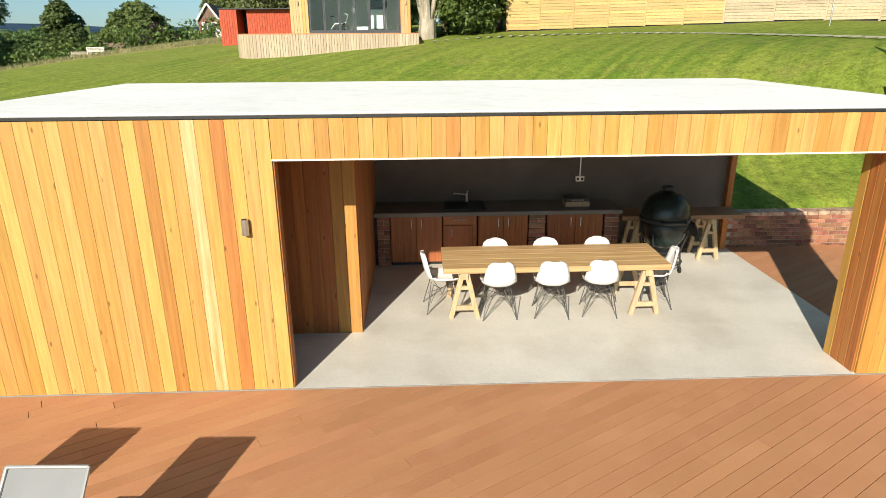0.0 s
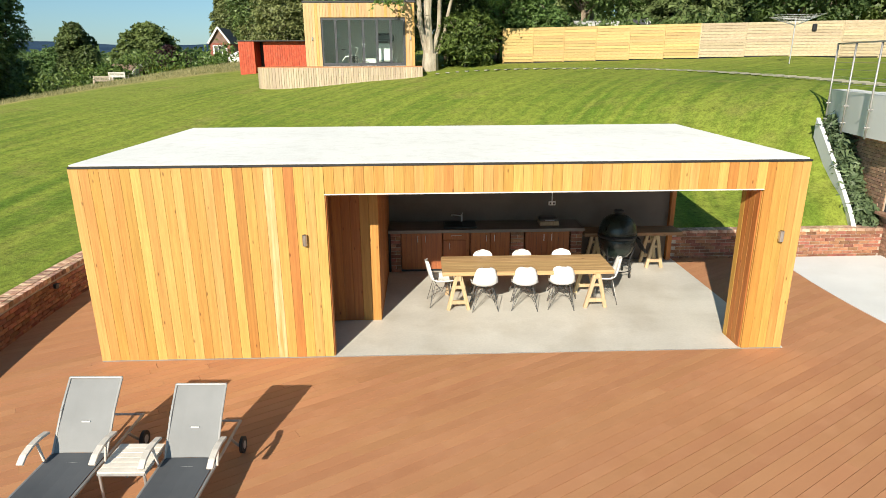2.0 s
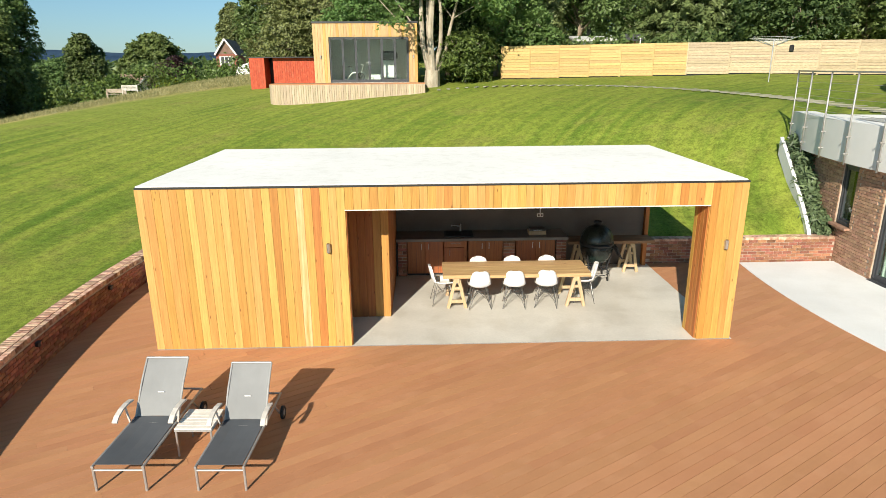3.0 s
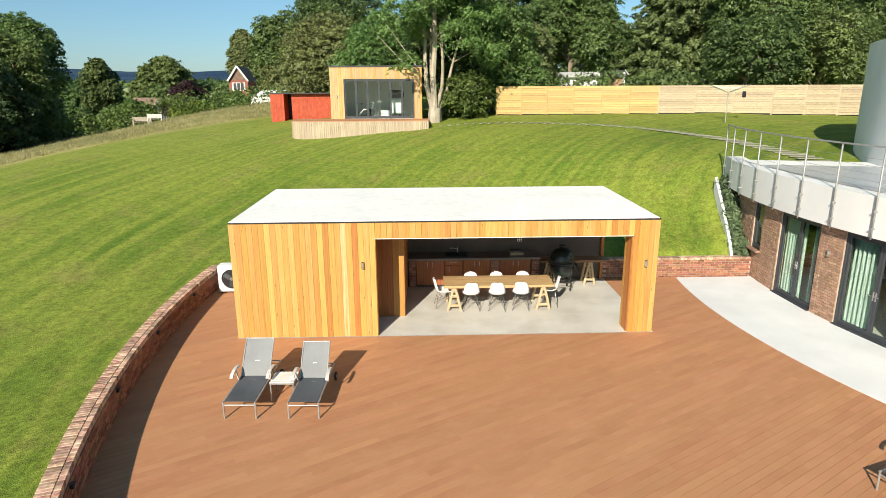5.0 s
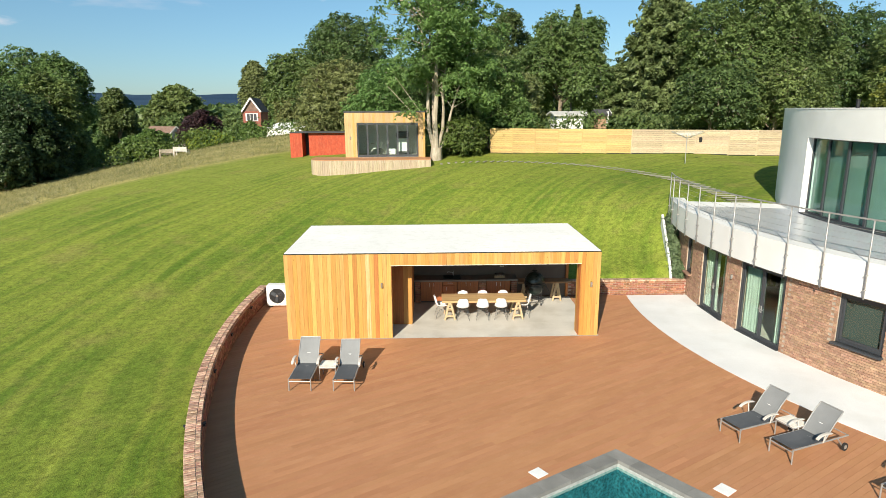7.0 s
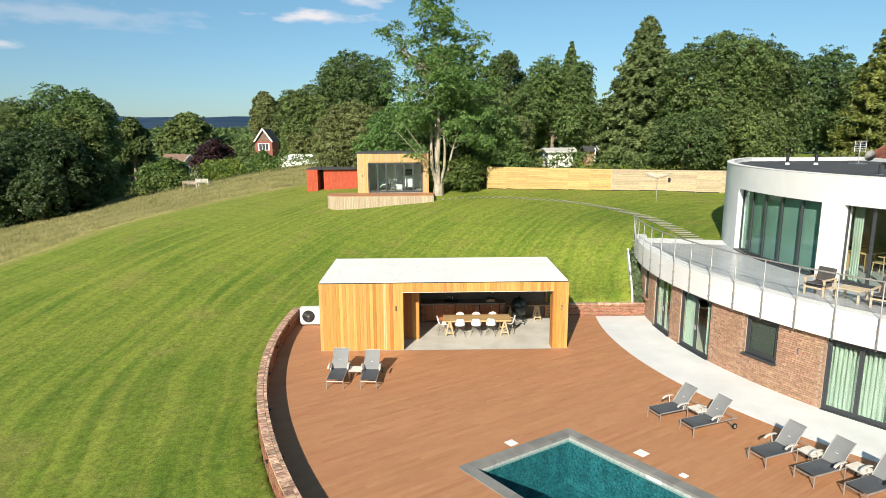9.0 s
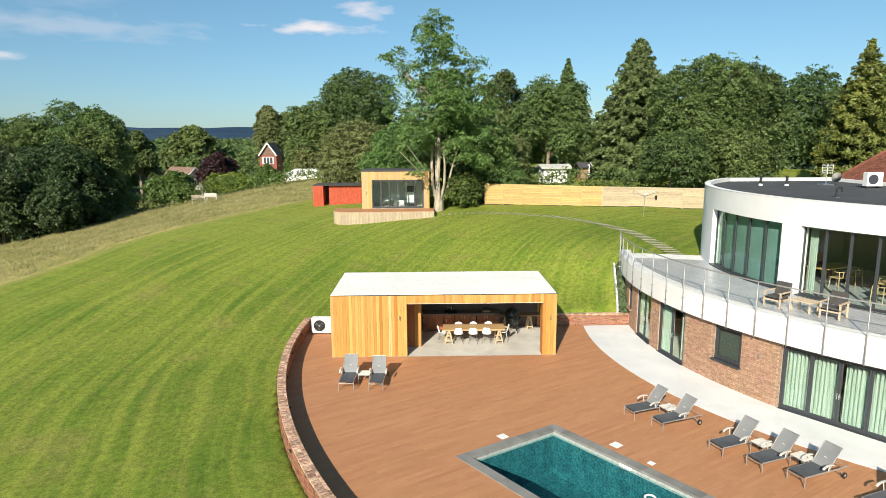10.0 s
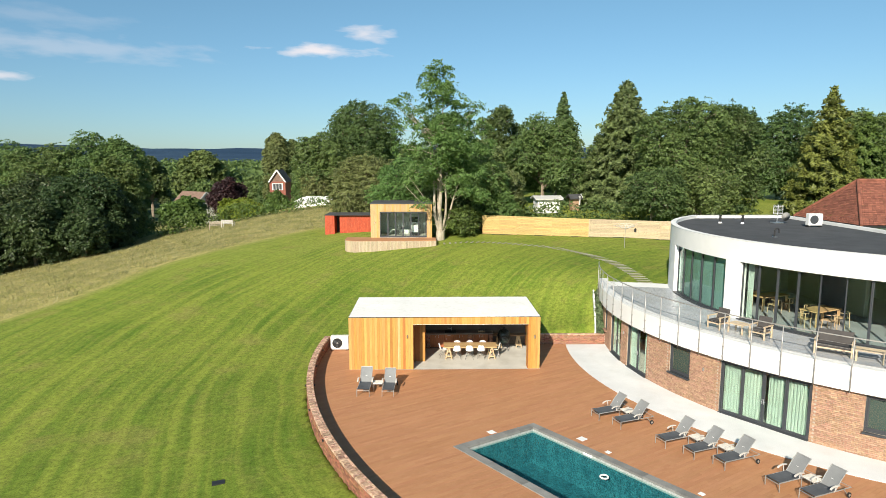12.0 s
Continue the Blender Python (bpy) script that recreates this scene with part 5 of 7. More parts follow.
for a0, a1, z0, z1, kind in holes:
    m, w = chord(a0, a1, HOUSE_R - 0.09, HOUSE_C)
    m = m @ Matrix.Translation((0, 0.0, 0))
    if kind == "door":
        g = glazed("french_door", m, w, z0 + 0.01, z1, 2, house)
        part("threshold", boxed(-w / 2, w / 2, -0.16, 0.02, 0.013, 0.035, 0.004), M_GREYFRAME, g)
        curtain(g, -w / 2 + 0.08, -w / 2 + 0.95, 0.11, 0.05, z1 - 0.06, 7)
        curtain(g, w / 2 - 0.45, w / 2 - 0.08, 0.11, 0.05, z1 - 0.06, 4)
    elif kind == "patio":
        g = glazed("patio_door", m, w, z0 + 0.01, z1, 4, house)
        part("threshold", boxed(-w / 2, w / 2, -0.16, 0.02, 0.013, 0.035, 0.004), M_GREYFRAME, g)
        curtain(g, -w / 2 + 0.06, -0.05, 0.20, 0.05, z1 - 0.06, 13)
        curtain(g, 0.10, w / 2 - 0.06, 0.20, 0.05, z1 - 0.06, 13)
    else:
        g = glazed("window_frame", m, w, z0, z1, 1, house, handles=False)
        part("window_sill", boxed(-w / 2 - 0.05, w / 2 + 0.05, -0.22, -0.03, z0 - 0.06, z0, 0.006), M_HBRICK if kind == "slit" else M_GREYFRAME, g)
        if kind == "window":
            part("blind", boxed(-w / 2 + 0.1, w / 2 - 0.1, 0.07, 0.09, z0 + 0.1, z1 - 0.1), M_WINDARK, g)
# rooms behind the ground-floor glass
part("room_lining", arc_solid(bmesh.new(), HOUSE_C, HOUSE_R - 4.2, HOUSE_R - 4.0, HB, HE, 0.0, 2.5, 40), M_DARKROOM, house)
part("room_floor", arc_solid(bmesh.new(), HOUSE_C, HOUSE_R - 4.0, HOUSE_R - 0.3, HB, HE, -0.1, 0.005, 60), M_CONCRETE, house)
room_chair = thing("armchair", pose(16.6, 0.2, 0.006, 0, 0, 60), "wooden armchair inside the garden-room door", "armchair")
part("seat", boxed(-0.3, 0.3, -0.3, 0.3, 0.3, 0.42, 0.03), M_FURN, room_chair)
part("backrest", boxed(-0.3, 0.3, 0.24, 0.32, 0.42, 0.85, 0.03), M_FURN, room_chair)
for sx in (-0.28, 0.28):
    part("arm", boxed(sx - 0.03, sx + 0.03, -0.3, 0.3, 0.55, 0.6, 0.01), M_FURN, room_chair)
    for sy in (-0.27, 0.27):
        part("leg", boxed(sx - 0.025, sx + 0.025, sy - 0.025, sy + 0.025, 0.0, 0.56, 0.006), M_FURN, room_chair)

# steel wall lamps on the brickwork
for y, z in ((0.80, 1.75), (-5.15, 1.72)):
    a = arc_at_y(HOUSE_C, HOUSE_R, y)
    p = on_arc(HOUSE_C, HOUSE_R + 0.002, a, z)
    wall_lamp(p.x, p.y, p.z, a + 90)

# white band and terrace
BAND_R, BAND0, BAND1 = 16.98, 2.50, 3.46
part("fascia_band", arc_solid(bmesh.new(), HOUSE_C, HOUSE_R - 0.3, BAND_R, HB - 0.6, HE, BAND0, BAND1, 110), M_WHITE, house, "white rendered band")
bm = bmesh.new()
pts_o, pts_i = [], []
for k in range(101):
    a = arc_at_y(HOUSE_C, HOUSE_R, 5.3) + (HE - arc_at_y(HOUSE_C, HOUSE_R, 5.3)) * k / 100
    p = on_arc(HOUSE_C, HOUSE_R - 0.30, a, 3.47)
    pts_o.append(p)
    d = (UP_C - p)
    d.z = 0
    q = UP_C + (p - UP_C) * ((UP_R - 0.6) / d.length)
    pts_i.append(Vector((q.x, min(q.y, 5.3), 3.47)))
quad_strip(bm, pts_o, pts_i)
part("terrace_floor", bm, M_TERRACE, house, "pale grey smooth terrace floor")
part("terrace_slab", arc_solid(bmesh.new(), HOUSE_C, 4.0, HOUSE_R - 0.3, HB + 2.6, HE, 2.52, 3.44, 80), M_WHITE, house)

# stainless balustrade
rail = thing("balustrade", label="stainless steel balustrade with thin wires along the terrace", category="balustrade")
RR = BAND_R + 0.06
part("handrail", arc_solid(bmesh.new(), HOUSE_C, RR - 0.02, RR + 0.02, HB, HE, 4.56, 4.598, 140), M_ALU, rail)
for q in range(5):
    z = 3.62 + 0.17 * q
    part("wire", arc_solid(bmesh.new(), HOUSE_C, RR - 0.0035, RR + 0.0035, HB, HE, z - 0.0035, z + 0.0035, 140), M_ALU, rail)
post_bm = bmesh.new()
rod(post_bm, (0, 0, 2.47), (0, 0, 4.58), 0.021, seg=10)
post_me = mesh_of("post", post_bm, M_ALU, True)
fix_bm = bmesh.new()
rod(fix_bm, (0.05, 0, 0), (-0.075, 0, 0), 0.022, 0.016, seg=8)
fix_me = mesh_of("standoff", fix_bm, M_ALU)
for k in range(-6, 19):
    a = 186.6 + 4.06 * k
    po = piece("post", post_me, rail, Matrix.LocRotScale(on_arc(HOUSE_C, RR, a), Euler((0, 0, radians(a))), None))
    for z in (2.72, 3.12):
        piece("standoff", fix_me, po, Matrix.Translation((0, 0, z)))

# white drum: parapet, columns, glazing, interior
DRUM_TOP, HEAD = 7.30, 6.28
G1A, G1B, G2A, G2B = 171.0, 195.6, 199.5, 254.1
DR0, DR1, DBACK = 130.2, 262.0, 11.29


def drum_plate(z0, z1, inset):
    """A slab with the drum's plan: the round front, a straight back and a straight end."""
    bm = bmesh.new()
    pts = [on_arc(UP_C, UP_R - inset, DR0 + (DR1 - DR0) * k / 80) for k in range(81)]
    pts = [p for p in pts if p.y < DBACK - inset]
    pts.append(Vector((pts[-1].x, DBACK - inset, 0)))
    low, top = [bm.verts.new((p.x, p.y, z0)) for p in pts], [bm.verts.new((p.x, p.y, z1)) for p in pts]
    bm.faces.new(low[::-1])
    bm.faces.new(top)
    for k in range(len(pts)):
        q = (k + 1) % len(pts)
        bm.faces.new((low[k], low[q], top[q], top[k]))
    bmesh.ops.recalc_face_normals(bm, faces=bm.faces)
    return bm


d_end = on_arc(UP_C, UP_R, DR1)
d_rear = on_arc(UP_C, UP_R, DR0)
part("drum_head", arc_solid(bmesh.new(), UP_C, UP_R - 0.3, UP_R, DR0, DR1, HEAD, DRUM_TOP, 110), M_WHITE, house, "white rendered curved parapet")
for a0, a1 in ((DR0, G1A), (G1B, G2A), (G2B, DR1)):
    part("drum_wall", arc_solid(bmesh.new(), UP_C, UP_R - 0.45, UP_R, a0, a1, 3.3, HEAD, max(4, int((a1 - a0) / 1.7))), M_WHITE, house, "white rendered curved wall")
bm = bmesh.new()
box(bm, d_rear.x + 0.05, d_end.x, DBACK - 0.4, DBACK, 2.0, DRUM_TOP - 0.01)
box(bm, d_end.x - 0.3, d_end.x - 0.005, d_end.y + 0.45, DBACK - 0.402, 2.0, DRUM_TOP - 0.01)
part("back_wall", bm, M_WHITE, house, "white rendered rear wall")
part("end_wall", boxed(d_end.x - 0.3, d_end.x, HOUSE_C.y - HOUSE_R + 0.3, DBACK - 0.6, -0.4, 2.51), M_WHITE, house, "white rendered end wall")
part("parapet_cap", arc_solid(bmesh.new(), UP_C, UP_R - 0.31, UP_R + 0.015, DR0, DR1, DRUM_TOP + 0.001, DRUM_TOP + 0.02, 110), M_WHITE, house, "white parapet capping")
part("parapet_cap", boxed(d_rear.x + 0.05, d_end.x, DBACK - 0.42, DBACK + 0.02, DRUM_TOP - 0.008, DRUM_TOP + 0.018), M_PCAP, house, "grey metal parapet capping")
part("roof_felt", drum_plate(7.05, 7.12, 0.29), M_FELT, house, "dark grey flat felt roof")
part("upper_floor", drum_plate(3.40, 3.475, 0.5), M_TERRACE, house)
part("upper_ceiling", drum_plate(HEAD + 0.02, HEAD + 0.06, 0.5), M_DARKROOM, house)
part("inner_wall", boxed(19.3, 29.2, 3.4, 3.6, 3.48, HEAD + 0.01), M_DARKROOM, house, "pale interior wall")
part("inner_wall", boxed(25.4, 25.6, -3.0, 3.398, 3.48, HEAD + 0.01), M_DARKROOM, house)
GL_R = UP_R - 0.25


def curved_glazing(a0, a1, n, mat, gap=None):
    for k in range(n):
        b0, b1 = a0 + (a1 - a0) * k / n, a0 + (a1 - a0) * (k + 1) / n
        m, w = chord(b0, b1, GL_R, UP_C)
        if gap and k in gap:
            continue
        g = part("glazed_panel", frame_bars(bmesh.new(), -w / 2, w / 2, 3.50, HEAD, 0.05, 0.08), M_GREYFRAME, house)
        g.matrix_basis = m
        pane = part("pane", boxed(-w / 2 + 0.05, w / 2 - 0.05, -0.006, 0.006, 3.57, HEAD - 0.05), mat, g)
        pane.visible_shadow = False


curved_glazing(G1A, G1B, 5, M_GLASSGREEN)
curved_glazing(G2A, G2B, 13, M_GLASS, gap=(4,))
# added sheet behind the panes, gives them a reflected tone by colour
part("drawn_blind", arc_solid(bmesh.new(), UP_C, UP_R - 0.39, UP_R - 0.37, G1A, G1B, 3.53, HEAD, 40), M_REFLECT, house, "added pale sheet standing in for reflections in the glass")
part("sill_strip", arc_solid(bmesh.new(), UP_C, UP_R - 0.42, UP_R + 0.02, G1A, G1B, 3.472, 3.52, 40), M_GREYFRAME, house)
part("sill_strip", arc_solid(bmesh.new(), UP_C, UP_R - 0.42, UP_R + 0.02, G2A, G2B, 3.472, 3.515, 40), M_GREYFRAME, house)
m, w = chord(G2A, G2A + (G2B - G2A) / 13, GL_R - 0.35, UP_C)
cu = curtain(house, -w / 2, -w / 2 + 0.35, 0.0, 3.52, HEAD - 0.03, 4)
cu.matrix_basis = m


def dining_set(x, y, rz, chairs_at):
    t = thing("oak_table", pose(x, y, 3.476, 0, 0, rz), "honey-coloured oak dining table indoors", "table", "indoor tables")
    part("tabletop", boxed(-0.9, 0.9, -0.45, 0.45, 0.70, 0.75, 0.008), M_FURN, t)
    for sx in (-0.8, 0.8):
        for sy in (-0.37, 0.37):
            part("leg", boxed(sx - 0.05, sx + 0.05, sy - 0.05, sy + 0.05, 0, 0.70, 0.006), M_FURN, t)
    for cx, cy, cr in chairs_at:
        c = thing("wishbone_chair", pose(x, y, 3.476, 0, 0, rz) @ pose(cx, cy, 0, 0, 0, cr), "blond wooden dining chair with curved back rail", "chair", "indoor dining chairs")
        part("seat", boxed(-0.25, 0.25, -0.22, 0.22, 0.42, 0.45, 0.01), M_PINE, c)
        for sx in (-0.22, 0.22):
            part("leg", rod(bmesh.new(), (sx, 0.2, 0), (sx * 0.95, 0.17, 0.43), 0.018, seg=8), M_PINE, c)
            part("leg", rod(bmesh.new(), (sx, -0.24, 0), (sx * 0.95, -0.2, 0.70), 0.018, seg=8), M_PINE, c)
        br = bmesh.new()
        pipe(br, [(0.27 * math.cos(q), -0.02 - 0.24 * math.sin(q), 0.70) for q in [math.pi * i / 8 for i in range(9)]], 0.017, 8)
        part("back_rail", br, M_PINE, c)
        part("splat", boxed(-0.03, 0.03, -0.24, -0.22, 0.45, 0.70, 0.004), M_PINE, c)


dining_set(21.9, -0.9, 20, ((-0.5, -0.75, 0), (0.5, -0.75, 0), (0.5, 0.75, 180)))
dining_set(22.6, -4.0, 25, ((-0.5, -0.75, 0), (0.45, -0.75, 5), (-1.2, 0.0, -90), (0.5, 0.75, 180)))
dining_set(25.2, -6.6, 30, ((-0.5, -0.75, 0), (0.5, -0.75, 0), (-1.2, 0.0, -90)))

# terrace furniture
def deck_chair(x, y, rz, wide=0.62, label="low teak terrace armchair with charcoal cushions"):
    t = thing("terrace_chair" if wide < 1 else "terrace_bench", pose(x, y, 3.472, 0, 0, rz), label, "armchair" if wide < 1 else "bench", "terrace seats")
    h = wide / 2
    for sx in (-h, h):
        for sy in (-0.32, 0.32):
            part("leg", boxed(sx - 0.03, sx + 0.03, sy - 0.03, sy + 0.03, 0, 0.55, 0.005), M_TERR, t)
        part("armrest", boxed(sx - 0.045, sx + 0.045, -0.38, 0.38, 0.55, 0.585, 0.006), M_TERR, t)
    part("seat_frame", boxed(-h, h, -0.33, 0.33, 0.24, 0.30, 0.005), M_TERR, t)
    part("seat_cushion", boxed(-h + 0.03, h - 0.03, -0.34, 0.25, 0.30, 0.42, 0.03), M_CUSHION, t)
    part("back_cushion", boxed(-h + 0.03, h - 0.03, -0.06, 0.06, 0, 0.5, 0.03, m=Matrix.Translation((0, 0.27, 0.40)) @ Matrix.Rotation(radians(-14), 4, "X")), M_CUSHION, t)
    return t


def low_table(x, y, rz, w=0.75):
    t = thing("terrace_table", pose(x, y, 3.472, 0, 0, rz), "low slatted teak table on the terrace", "table", "terrace tables")
    for k in range(6):
        a = -0.32 + 0.64 * k / 6
        part("slat", boxed(-w / 2, w / 2, a + 0.004, a + 0.103, 0.40, 0.43, 0.004), M_TERR, t)
    for sx in (-w / 2 + 0.05, w / 2 - 0.05):
        for sy in (-0.27, 0.27):
            part("leg", boxed(sx - 0.03, sx + 0.03, sy - 0.03, sy + 0.03, 0, 0.40, 0.005), M_TERR, t)


deck_chair(17.55, -4.55, -62)
low_table(18.1, -5.35, -60)
deck_chair(18.65, -6.15, -55)
deck_chair(20.35, -8.45, -40, 1.25, "two-seat teak terrace bench with charcoal cushions")
low_table(21.15, -9.35, -38, 0.95)
deck_chair(22.1, -10.3, -34, 1.25, "two-seat teak terrace bench with charcoal cushions")

# things on the drum roof
def roof_vent(x, y, h=0.5, r=0.075):
    t = thing("roof_vent", Matrix.Translation((x, y, 7.122)), "black roof vent pipe with cowl", "vent", "roof vents")
    part("collar", rod(bmesh.new(), (0, 0, 0), (0, 0, 0.1), r * 1.5, r * 1.2, seg=14), M_WPLASTIC, t)
    part("pipe", rod(bmesh.new(), (0, 0, 0.1), (0, 0, h), r, seg=14), M_BLACK, t)
    part("cowl", rod(bmesh.new(), (0, 0, h), (0, 0, h + 0.05), r * 1.25, seg=14), M_BLACK, t)


roof_vent(23.0, 7.3)
roof_vent(24.3, 7.0)
u_vent = thing("vent_loop", Matrix.Translation((22.5, -0.1, 7.122)), "black looped pipe vent on the flat roof", "vent")
ub = bmesh.new()
pipe(ub, [(-0.12, 0, 0), (-0.12, 0, 0.38), (-0.06, 0, 0.44), (0.06, 0, 0.44), (0.12, 0, 0.38), (0.12, 0, 0.22)], 0.04, 10)
part("pipe", ub, M_BLACK, u_vent)
part("flange", boxed(-0.2, 0.0, -0.1, 0.1, 0, 0.02, 0.004), M_STEEL, u_vent)
aerial = thing("roof_aerial", Matrix.Translation((26.7, 7.3, 7.122)), "satellite dish and flat aerial on a short mast", "aerial")
part("mast", rod(bmesh.new(), (0, 0, 0), (0, 0, 1.1), 0.025), M_STEEL, aerial)
part("foot_plate", boxed(-0.3, 0.3, -0.3, 0.3, 0, 0.06, 0.01), M_STEEL, aerial)
gb = bmesh.new()
for k in range(7):
    rod(gb, (-0.3, -0.04, 0.62 + 0.09 * k), (0.3, -0.04, 0.62 + 0.09 * k), 0.008, seg=6)
for x in (-0.3, 0, 0.3):
    rod(gb, (x, -0.04, 0.6), (x, -0.04, 1.18), 0.01, seg=6)
part("grid", gb, M_WPLASTIC, aerial)
part("dish", lathe(bmesh.new(), [(0.02, 0.0), (0.15, 0.02), (0.28, 0.08), (0.285, 0.085)], 20, Matrix.Translation((0.45, -0.1, 0.45)) @ Matrix.Rotation(radians(100), 4, "X")), M_COPING, aerial, smooth=True)
ac = thing("roof_ac_unit", Matrix.Translation((27.6, 4.9, 7.122)), "white air-conditioning unit on the flat roof", "air conditioner")
part("casing", boxed(-0.42, 0.42, -0.18, 0.18, 0.1, 0.82, 0.02), M_WPLASTIC, ac)
part("grille", rod(bmesh.new(), (-0.1, -0.186, 0.46), (-0.1, -0.178, 0.46), 0.26, seg=24), M_GREYFRAME, ac)
for x in (-0.35, 0.35):
    part("foot", boxed(x - 0.05, x + 0.05, -0.2, 0.2, 0, 0.1, 0.01), M_BLACK, ac)

# older tiled house behind
tiled = thing("tiled_house", label="older house behind with a hipped red clay tile roof", category="house")
TX0_, TX1_, TY0_, TY1_, EAVE, RIDGE = 35.2, 56.0, 11.4, 19.6, 6.5, 9.6
part("wall", boxed(TX0_ + 0.4, TX1_ - 0.4, TY0_ + 0.4, TY1_ - 0.4, -0.5, EAVE), M_WHITE, tiled)
rb = bmesh.new()
mid = (TY0_ + TY1_) / 2
hip = (TY1_ - TY0_) / 2
hipx = 2.3
n_row = 26
for side_ in range(4):
    for r in range(n_row):
        f0, f1 = r / n_row, (r + 1.12) / n_row
        z0, z1 = EAVE + (RIDGE - EAVE) * f0 + 0.04, EAVE + (RIDGE - EAVE) * f1 + 0.015
        if side_ == 0:
            a, b, c_, d_ = (TX0_ + hipx * f0, TY0_ + hip * f0, z0), (TX1_ - hipx * f0, TY0_ + hip * f0, z0), (TX1_ - hipx * f1, TY0_ + hip * f1, z1), (TX0_ + hipx * f1, TY0_ + hip * f1, z1)
        elif side_ == 1:
            a, b, c_, d_ = (TX1_ - hipx * f0, TY1_ - hip * f0, z0), (TX0_ + hipx * f0, TY1_ - hip * f0, z0), (TX0_ + hipx * f1, TY1_ - hip * f1, z1), (TX1_ - hipx * f1, TY1_ - hip * f1, z1)
        elif side_ == 2:
            a, b, c_, d_ = (TX0_ + hipx * f0, TY1_ - hip * f0, z0), (TX0_ + hipx * f0, TY0_ + hip * f0, z0), (TX0_ + hipx * f1, TY0_ + hip * f1, z1), (TX0_ + hipx * f1, TY1_ - hip * f1, z1)
        else:
            a, b, c_, d_ = (TX1_ - hipx * f0, TY0_ + hip * f0, z0), (TX1_ - hipx * f0, TY1_ - hip * f0, z0), (TX1_ - hipx * f1, TY1_ - hip * f1, z1), (TX1_ - hipx * f1, TY0_ + hip * f1, z1)
        a, b, c_, d_ = map(Vector, (a, b, c_, d_))
        cnt = max(1, int((b - a).length / 0.3))
        for k in range(cnt):
            q = [a.lerp(b, k / cnt), a.lerp(b, (k + 0.97) / cnt), d_.lerp(c_, (k + 0.97) / cnt), d_.lerp(c_, k / cnt)]
            rb.faces.new([rb.verts.new(p) for p in q])
part("roof", rb, M_TILE, tiled, "weathered red clay tiles")
part("roof_deck", boxed(TX0_, TX1_, TY0_, TY1_, EAVE - 0.15, EAVE, 0.01), M_BLACK, tiled)
rdg = bmesh.new()
pipe(rdg, [(TX0_ + hipx + (TX1_ - TX0_ - 2 * hipx) * k / 24, mid, RIDGE + 0.03) for k in range(25)], 0.13, 8)
for cx, sx in ((TX0_, 1),):
    for cy, sy in ((TY0_, 1), (TY1_, -1)):
        pipe(rdg, [(cx + sx * hipx * k / 12, cy + sy * hip * k / 12, EAVE + (RIDGE - EAVE) * k / 12 + 0.04) for k in range(13)], 0.11, 8)
part("ridge_tiles", rdg, M_TILE, tiled)


# ---- garden room on the hill, with its deck and red shed ----
GY_, GX0, GX1, GZ0, GZ1 = 26.0, -1.32, 4.47, 3.96, 7.12
groom = thing("garden_room", label="timber-clad garden room with grey bifold doors", category="garden room")
OX0, OX1, OZ1 = -0.48, 3.98, 6.40
bm = bmesh.new()
box(bm, GX0 + 0.03, OX0, GY_ + 0.03, GY_ + 0.2, 3.5, GZ1)
box(bm, OX1, GX1 - 0.03, GY_ + 0.03, GY_ + 0.2, 3.5, GZ1)
box(bm, OX0, OX1, GY_ + 0.03, GY_ + 0.2, OZ1, GZ1)
part("front_wall", bm, M_MID, groom)
bm = bmesh.new()
box(bm, GX0 + 0.02, GX0 + 0.18, GY_ + 0.2, GY_ + 4.2, 3.5, GZ1)
box(bm, GX1 - 0.18, GX1 - 0.02, GY_ + 0.2, GY_ + 4.2, 3.5, GZ1)
box(bm, GX0 + 0.18, GX1 - 0.18, GY_ + 4.0, GY_ + 4.2, 3.5, GZ1)
part("wall", bm, plain("room_white", (0.72, 0.71, 0.69), 0.85), groom, "white interior walls")
part("roof", boxed(GX0 - 0.04, GX1 + 0.04, GY_ - 0.03, GY_ + 4.25, GZ1, GZ1 + 0.10, 0.01), M_FELT, groom, "dark flat roof")
part("floor_slab", boxed(GX0 + 0.1, GX1 - 0.1, GY_ + 0.05, GY_ + 4.1, 3.5, GZ0), M_CONCRETE, groom)
nb = 40
for k in range(nb):
    w = (GX1 - GX0) / nb
    x = GX0 + w * (k + 0.5)
    if x < OX0 or x > OX1:
        z0 = GZ0 - 0.05
    else:
        z0 = OZ1
    block("board", (M_GROOM, M_GROOM, M_LIGHT, M_GROOM, M_GROOM)[(k * 3) % 5], groom, (x, GY_ + 0.015, (z0 + GZ1) / 2), (w - 0.006, 0.024, GZ1 - z0 - 0.01))
m = Matrix.Translation(((OX0 + OX1) / 2, GY_ + 0.1, 0))
glazed("bifold_door", m, OX1 - OX0, GZ0 + 0.02, OZ1, 6, groom)
for x in (-0.92, 4.24):
    wall_lamp(x, GY_, 5.35)
mach = thing("exercise_machine", Matrix.Translation((2.75, 28.2, GZ0)), "white upright exercise machine with a dark console", "exercise machine")
part("base", boxed(-0.45, 0.45, -0.7, 0.7, 0, 0.22, 0.04), M_BLACK, mach)
part("column", boxed(-0.42, 0.42, 0.2, 0.5, 0.2, 1.25, 0.08), M_WPLASTIC, mach)
part("console", boxed(-0.5, 0.5, 0.1, 0.45, 1.22, 1.75, 0.12), M_BLACK, mach)
bike = thing("exercise_bike", Matrix.Translation((0.75, 28.0, GZ0)), "grey metal exercise bike indoors", "exercise bike")
bb_ = bmesh.new()
